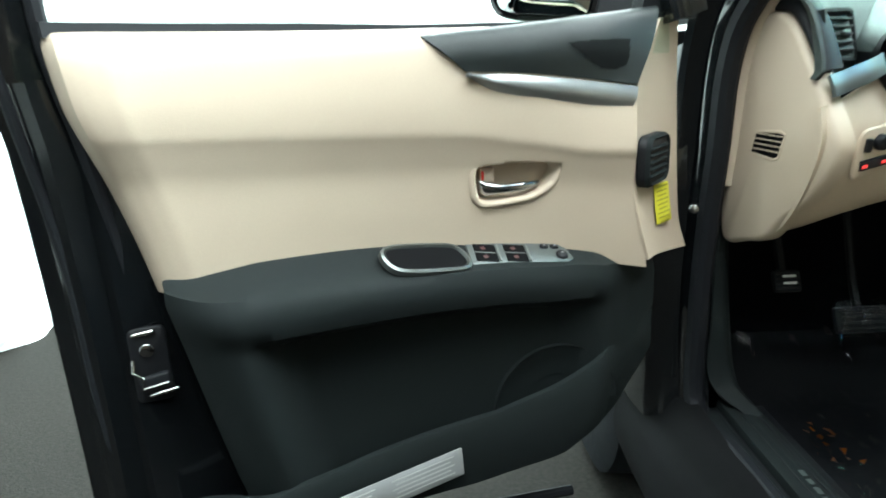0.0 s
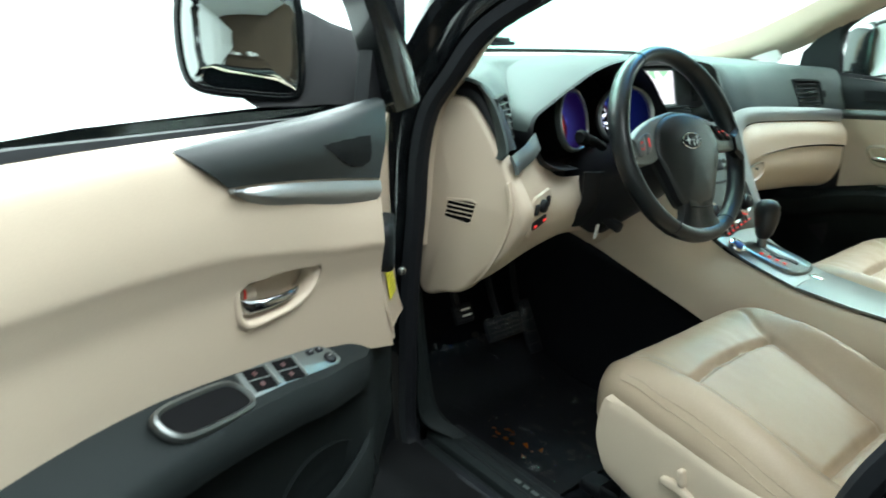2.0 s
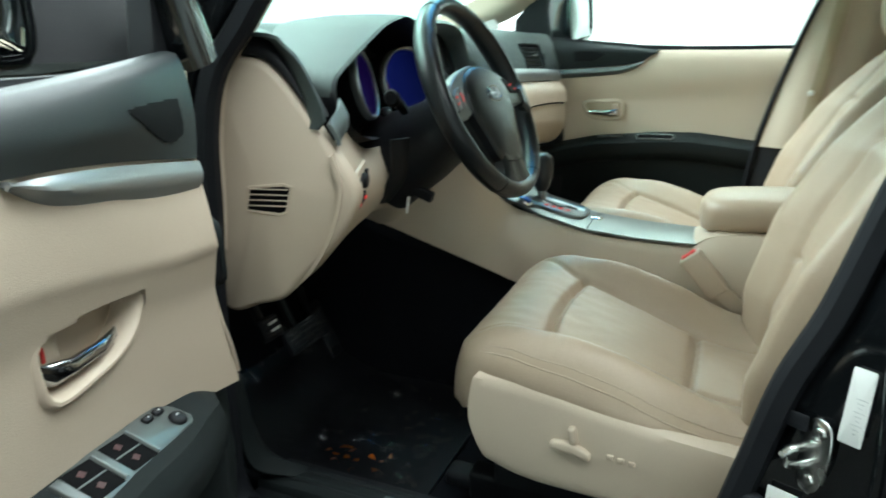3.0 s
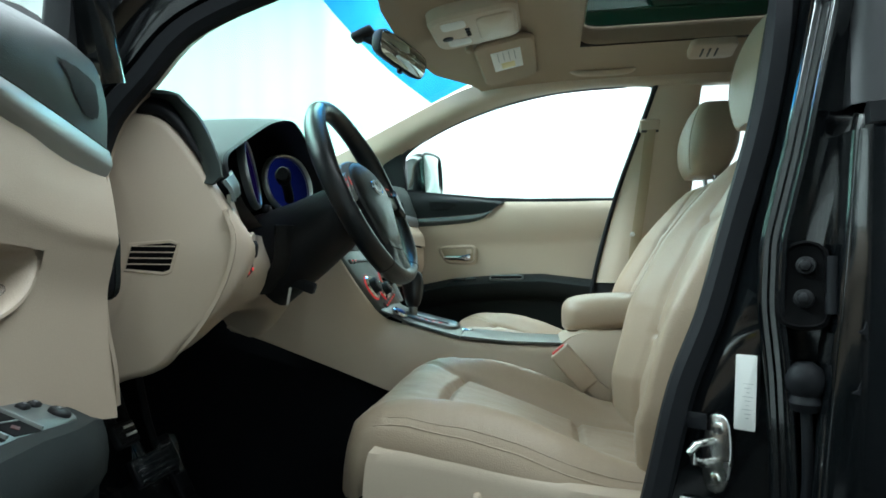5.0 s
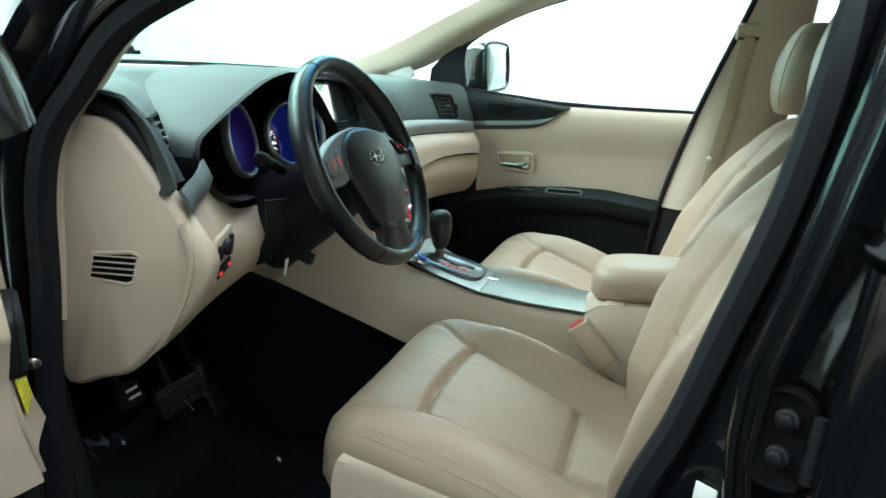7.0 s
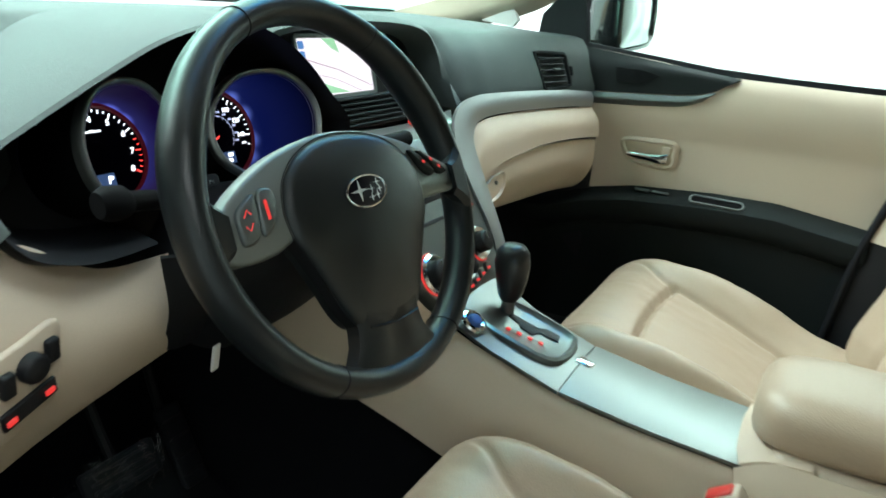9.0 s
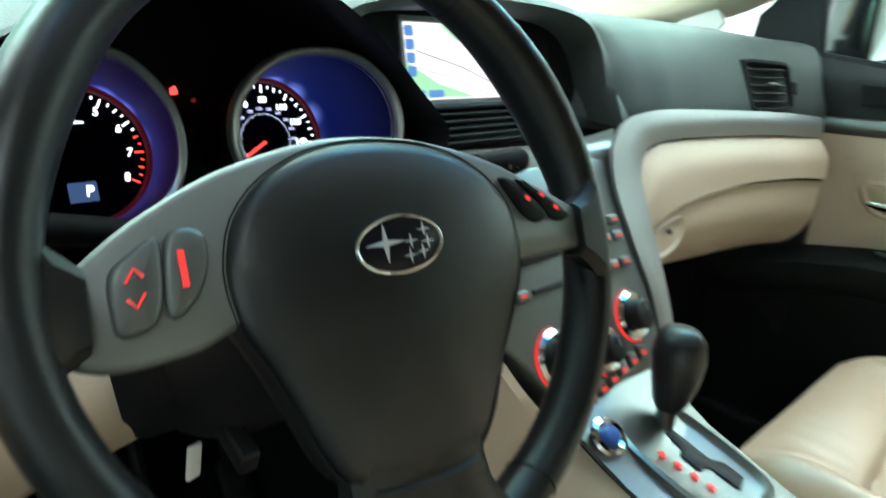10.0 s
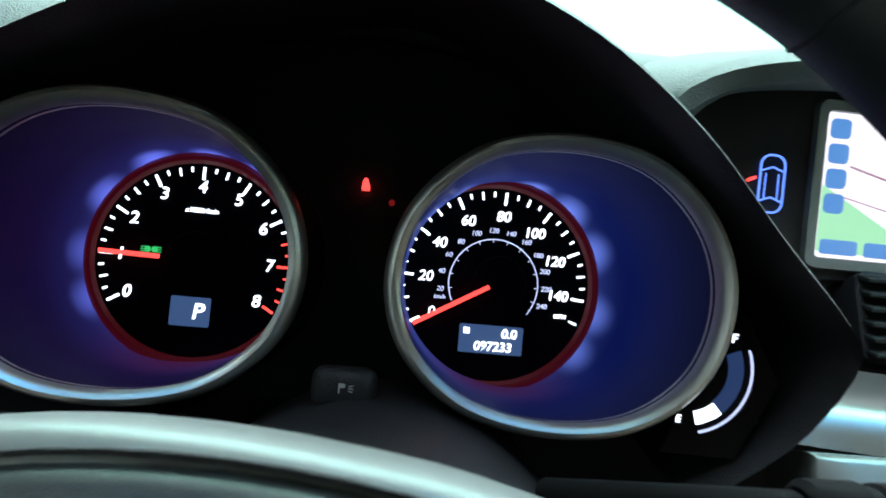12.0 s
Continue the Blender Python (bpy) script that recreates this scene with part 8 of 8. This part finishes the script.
# Black plate paints the cup's dark depth here as well.
part("cup_well", slab(rrect(0.113, 0.017, 0.008, 5), 0.0015, MPC, 0.0005), WELL, pc)
# Passenger mirror outside.
mr = frame_of(V(0.925, 0.985, 1.345), (0.96, -0.22, 0), (0, 0.05, 1))
mo2 = [(-x, y) for x, y in mo][::-1]
pmh = part("mirror_housing", loft([[mr @ V(x, y, z) for x, y in pl] for pl, z in ((inset(mo2, 0.014), -0.008), (inset(mo2, 0.008), 0.004), (inset(mo2, 0.002), 0.002), (mo2, -0.01), (inset(mo2, 0.006), -0.05), (inset(mo2, 0.03), -0.10))]), PAINT, pdoor, "glossy black mirror housing")
part("mirror_glass", slab(inset(mo2, 0.013), 0.003, mr @ Matrix.Translation((0, 0, -0.002)), 0.001), MIRROR, pmh, "mirror glass")

# ---- under the roof ----
rv = thing("rear_view_mirror", "black framed rear view mirror on the windscreen", "mirror")
MR = frame_of(V(0.01, 0.890, 1.548), (0.945, -0.33, 0.0), (0.02, 0.05, 1)) @ pose(0, 0, 0, 12, 0, -8) @ Matrix.Scale(0.94, 4)
ro = [tuple(p[:2]) for p in curve([(-0.115, 0.0, 0), (-0.108, 0.030, 0), (-0.06, 0.038, 0), (0.06, 0.038, 0), (0.108, 0.030, 0), (0.115, 0.0, 0), (0.100, -0.030, 0), (0.05, -0.036, 0), (-0.05, -0.036, 0), (-0.100, -0.030, 0)], 48, closed=True)]
part("case", loft([[MR @ V(x, y, z) for x, y in pl] for pl, z in ((inset(ro, 0.006), 0.004), (inset(ro, 0.002), 0.005), (ro, 0.0), (inset(ro, 0.004), -0.02), (inset(ro, 0.016), -0.032))]), BLACK, rv)
part("glass", slab(inset(ro, 0.005), 0.002, MR @ Matrix.Translation((0, 0, 0.004)), 0.0008), MIRROR, rv, "mirror glass")
part("toggle", rbox(0.016, 0.016, 0.012, 0.004, MR @ pose(0.0, -0.042, 0.0)), BLACK, rv)
part("stem", tube(curve([MR @ V(0, 0.0, -0.03), MR @ V(0, 0.02, -0.06), (0.0, 0.99, 1.60)], 10), 0.010, 10, (1, 0, 0)), BLACK, rv)
part("foot", rbox(0.05, 0.06, 0.02, 0.008, pose(0, 0.99, 1.606, -22, 0, 0)), BLACK, rv)

visor = thing("sun_visor", "beige sun visor with a white warning label", "sun visor")
MVS = frame_of(V(0.312, 0.642, 1.607), (1, -0.01, -0.06), (0.03, 0.95, -0.19))
MVS = MVS @ pose(0, 0, 0, 180, 0, 0)
vo = rrect(0.34, 0.168, 0.04, 6)
part("board", loft([[MVS @ V(x, y, z) for x, y in pl] for pl, z in ((inset(vo, 0.008), -0.008), (vo, -0.002), (vo, 0.004), (inset(vo, 0.006), 0.010))]), HEADLINE, visor)
lb = part("label", slab(rrect(0.15, 0.085, 0.002, 2, -0.035, 0.0), 0.0112, MVS, 0.0003), PAPER, visor, "white warning label")
part("label_stripe", slab(rrect(0.045, 0.04, 0.001, 1, 0.005, 0.0), 0.0116, MVS, 0.0002), material("pale_yellow_print", (0.75, 0.66, 0.35), 0.6), lb)
for k in range(4):
    part("print_bar", slab(rrect(0.07, 0.002, 0.0005, 1, -0.065, 0.024 - 0.016 * k), 0.0116, MVS, 0.0002), GREYLABEL, lb)
part("hinge_clip", rbox(0.03, 0.02, 0.02, 0.006, pose(0.15, 0.735, 1.598)), HEADLINE, visor)
ohc = thing("overhead_console", "beige overhead console with map lights", "overhead console")
MOH = frame_of(V(-0.01, 0.70, 1.612), (1, 0, 0), (0, -1, 0.16))
oo = rrect(0.22, 0.22, 0.04, 6)
part("case", loft([[MOH @ V(x, y, z) for x, y in pl] for pl, z in ((oo, -0.02), (oo, 0.010), (inset(oo, 0.008), 0.018))]), BEIGE, ohc)
for x in (-0.06, 0.06):
    part("map_lamp", slab(rrect(0.05, 0.06, 0.012, 4, x, -0.05), 0.020, MOH, 0.002), PAPER, ohc)
part("compartment_lid", slab(rrect(0.16, 0.09, 0.02, 4, 0, 0.05), 0.022, MOH, 0.003), BEIGE, ohc)
part("microphone_grille", slab(circle(0.014, 20), 0.021, MOH @ Matrix.Translation((0.02, -0.075, 0)), 0.002), BLACK, ohc)
for x in (-0.02, 0.0, 0.02):
    part("button", slab(rrect(0.014, 0.012, 0.003, 3, x, -0.02), 0.021, MOH, 0.002), DARK, ohc)
gh = thing("grab_handle", "beige grab handle above the passenger window", "grab handle")
part("grip", sweep(curve([(0.525, 0.462, 1.640), (0.520, 0.448, 1.620), (0.516, 0.42, 1.610), (0.515, 0.355, 1.607), (0.516, 0.29, 1.609), (0.520, 0.262, 1.618), (0.526, 0.248, 1.640)], 40), circle(0.010, 10, 0.009), (1, 0, 0)), BEIGE, gh)
for y in (0.458, 0.252):
    part("end_cap", rbox(0.030, 0.04, 0.018, 0.007, pose(0.524, y, 1.632, 0, 14, 0)), BEIGE, gh)
srs = thing("sunroof_switch", "beige rear lamp console beside the sunroof", "overhead lamp")
MSR = frame_of(V(0.40, 0.05, 1.640), (0, -1, 0), (1, 0, -0.2))
part("case", slab(rrect(0.13, 0.09, 0.02, 5), 0.022, MSR @ pose(0, 0, 0, 180, 0, 0), 0.006), BEIGE, srs)
for k in range(3):
    part("slot", slab(rrect(0.006, 0.05, 0.002, 2, -0.03 + 0.02 * k, 0), 0.0235, MSR @ pose(0, 0, 0, 180, 0, 0), 0.001), INK, srs)

belt = thing("seat_belt", "beige seat belt hanging on the centre pillar", "seat belt")
part("webbing", grid([[V(0.636 + dx, 0.195 + dy, 1.44), V(0.672 + dx, 0.215 + dy, 1.25), V(0.680 + dx, 0.245 + dy, 1.05), V(0.685 + dx, 0.27 + dy, 0.80)] for dx, dy in ((-0.006, 0.016), (-0.010, 0.0), (-0.008, -0.018))], 0.002), material("beige_webbing", (0.42, 0.34, 0.23), 0.85, grain=0.15, scale=900, stain=0.05), belt)
part("guide_loop", rbox(0.018, 0.065, 0.045, 0.006, pose(0.640, 0.195, 1.455, 0, -16, 0)), BEIGE, belt)
part("loop_slot", rbox(0.006, 0.055, 0.008, 0.002, pose(0.632, 0.195, 1.436, 0, -16, 0)), INK, belt)
part("stop_button", slab(circle(0.008, 14), 0.006, frame_of(V(0.668, 0.252, 1.095), (0, 1, 0), (0, 0, 1)) @ pose(0, 0, 0, 180, 0, 0), 0.002), PAPER, belt)

# ---- footwell ----
matt = thing("floor_mat", "black rubber floor mat in the driver's footwell", "floor mat")
part("mat", skin([[(-0.64, 0.92, 0.437), (-0.20, 0.92, 0.437)], [(-0.645, 1.10, 0.437), (-0.19, 1.10, 0.437)], [(-0.65, 1.28, 0.445), (-0.19, 1.28, 0.445)], [(-0.64, 1.45, 0.54), (-0.20, 1.45, 0.54)]], 14, 20, 0.006), MATBLACK, matt)


def pedal(name, label, x, y, z, w, h, arm_top):
    t = thing(name, label, "pedal")
    m = frame_of(V(x, y, z), (1, 0, 0), (0, 0.45, 0.89))
    pd = part("pad", slab(rrect(w, h, 0.008, 4), 0.012, m, 0.004), RUBBER, t)
    for k in range(4):
        part("pad_rib", rbox(w * 0.8, 0.004, 0.004, 0.001, m @ pose(0, -h * 0.33 + h * 0.22 * k, 0.013)), BLACK, pd)
    part("arm", tube(curve([(x, y + 0.01, z), (x, y + 0.06, z + 0.10), arm_top], 12), 0.009, 8, (1, 0, 0)), BLACK, t)


pedal("parking_brake_pedal", "black foot parking brake pedal with white marks", -0.605, 1.25, 0.74, 0.055, 0.045, (-0.605, 1.40, 1.0))
for dz in (-0.006, 0.008):
    part("white_mark", rbox(0.026, 0.005, 0.003, 0.001, frame_of(V(-0.605, 1.242, 0.745), (1, 0, 0), (0, 0.45, 0.89)) @ pose(0, dz, 0.010)), PAPER, bpy.data.objects["parking_brake_pedal"])
pedal("brake_pedal", "wide black rubber brake pedal", -0.36, 1.36, 0.60, 0.13, 0.06, (-0.36, 1.50, 0.95))
pedal("accelerator_pedal", "tall black accelerator pedal", -0.22, 1.40, 0.55, 0.05, 0.16, (-0.22, 1.52, 0.95))
bag = thing("plastic_sheet", "crumpled clear plastic sheet on the footwell floor", "plastic sheet")
bm = bmesh.new()
NF = 46


def film_z(i, j):
    """Crumpled folds of the film over the mat, rising on the toe board."""
    p = V(i * 0.21, j * 0.21, 4)
    return 0.4475 + 0.016 * abs(noise.noise(p)) + 0.008 * abs(noise.noise(p * 2.7)) + 0.10 * max(0.0, (j - 34) / 12) ** 1.6


gv = [[bm.verts.new((-0.60 + 0.36 * i / NF + 0.02 * noise.noise(V(j * 0.2, i * 0.1, 2)), 0.95 + 0.50 * j / NF + 0.03 * noise.noise(V(i * 0.3, j * 0.1, 1)), film_z(i, j))) for i in range(NF + 1)] for j in range(NF + 1)]
for j in range(NF):
    for i in range(NF):
        bm.faces.new((gv[j][i], gv[j][i + 1], gv[j + 1][i + 1], gv[j + 1][i]))
part("film", bm, clear("clear_film", (0.95, 0.96, 0.96), 0.05), bag, sharp=25).visible_shadow = False

cover_ = thing("plastic_cover", "crumpled clear plastic wrapped over the brake pedal", "plastic sheet")
mpd = frame_of(V(-0.345, 1.352, 0.612), (1, 0, 0), (0, 0.45, 0.89))
bm = bmesh.new()
gv = [[bm.verts.new(mpd @ V(-0.078 + 0.156 * i / 40 + 0.006 * noise.noise(V(i * 0.3, j * 0.3, 9)), -0.045 + 0.085 * j / 20 + 0.010 * noise.noise(V(i * 0.25, j * 0.2, 5)), 0.016 + 0.026 * abs(noise.noise(V(i * 0.19 + j * 0.06, j * 0.04, 2))) + 0.002 * noise.noise(V(i * 0.5, j * 0.2, 8)) - 0.00006 * (i - 20) ** 2)) for i in range(41)] for j in range(21)]
for j in range(20):
    for i in range(40):
        bm.faces.new((gv[j][i], gv[j][i + 1], gv[j + 1][i + 1], gv[j + 1][i]))
part("film", bm, clear("wrapping_film", (0.93, 0.94, 0.94), 0.035), cover_, sharp=25).visible_shadow = False

# Scraps added to stand in for amber light mirrored in the floor film.
foil = thing("amber_glints", "copper scraps standing in for amber reflections on the floor film", "wrapper")
rng = random.Random(5)
AMBER = material("amber_glint", (0.55, 0.15, 0.02), 0.34, metal=1.0, stain=0.2, stain_scale=60)
bm = bmesh.new()
gv = [[bm.verts.new((-0.610 + 0.060 * i / 9 + rng.uniform(-0.004, 0.004), 1.00 + 0.16 * j / 13 + rng.uniform(-0.005, 0.005), 0.466 + rng.uniform(0, 0.008))) for i in range(10)] for j in range(14)]
for j in range(13):
    for i in range(9):
        if rng.random() < 0.07:
            bm.faces.new((gv[j][i], gv[j][i + 1], gv[j + 1][i + 1], gv[j + 1][i]))
part("foil", bm, AMBER, foil, sharp=2)


# ---- road wheels under the body ----
def road_wheel(x, y, sgn):
    w = thing("road_wheel", "black rubber tyre on a silver rim under the car", "wheel", "road wheels")
    prof = [(0.20, -0.10), (0.30, -0.105), (0.345, -0.085), (0.352, 0.0), (0.345, 0.085), (0.30, 0.105), (0.20, 0.10)]
    ring_ = [[V(x + sgn * b, y + a * math.cos(t_), 0.352 + a * math.sin(t_)) for a, b in prof] for t_ in [2 * math.pi * j / 40 for j in range(40)]]
    part("tyre", loft(ring_, closed=False, wrap=True, caps=False), RUBBER, w)
    part("rim", loft([[V(x + sgn * b, y + a * math.cos(t_), 0.352 + a * math.sin(t_)) for t_ in [2 * math.pi * j / 30 for j in range(30)]] for a, b in ((0.215, -0.09), (0.215, 0.085), (0.19, 0.06), (0.06, 0.07))]), SILVER, w)


for x, sgn in ((-0.79, -1), (0.79, 1)):
    for y in (1.78, -0.95):
        road_wheel(x, y, sgn)
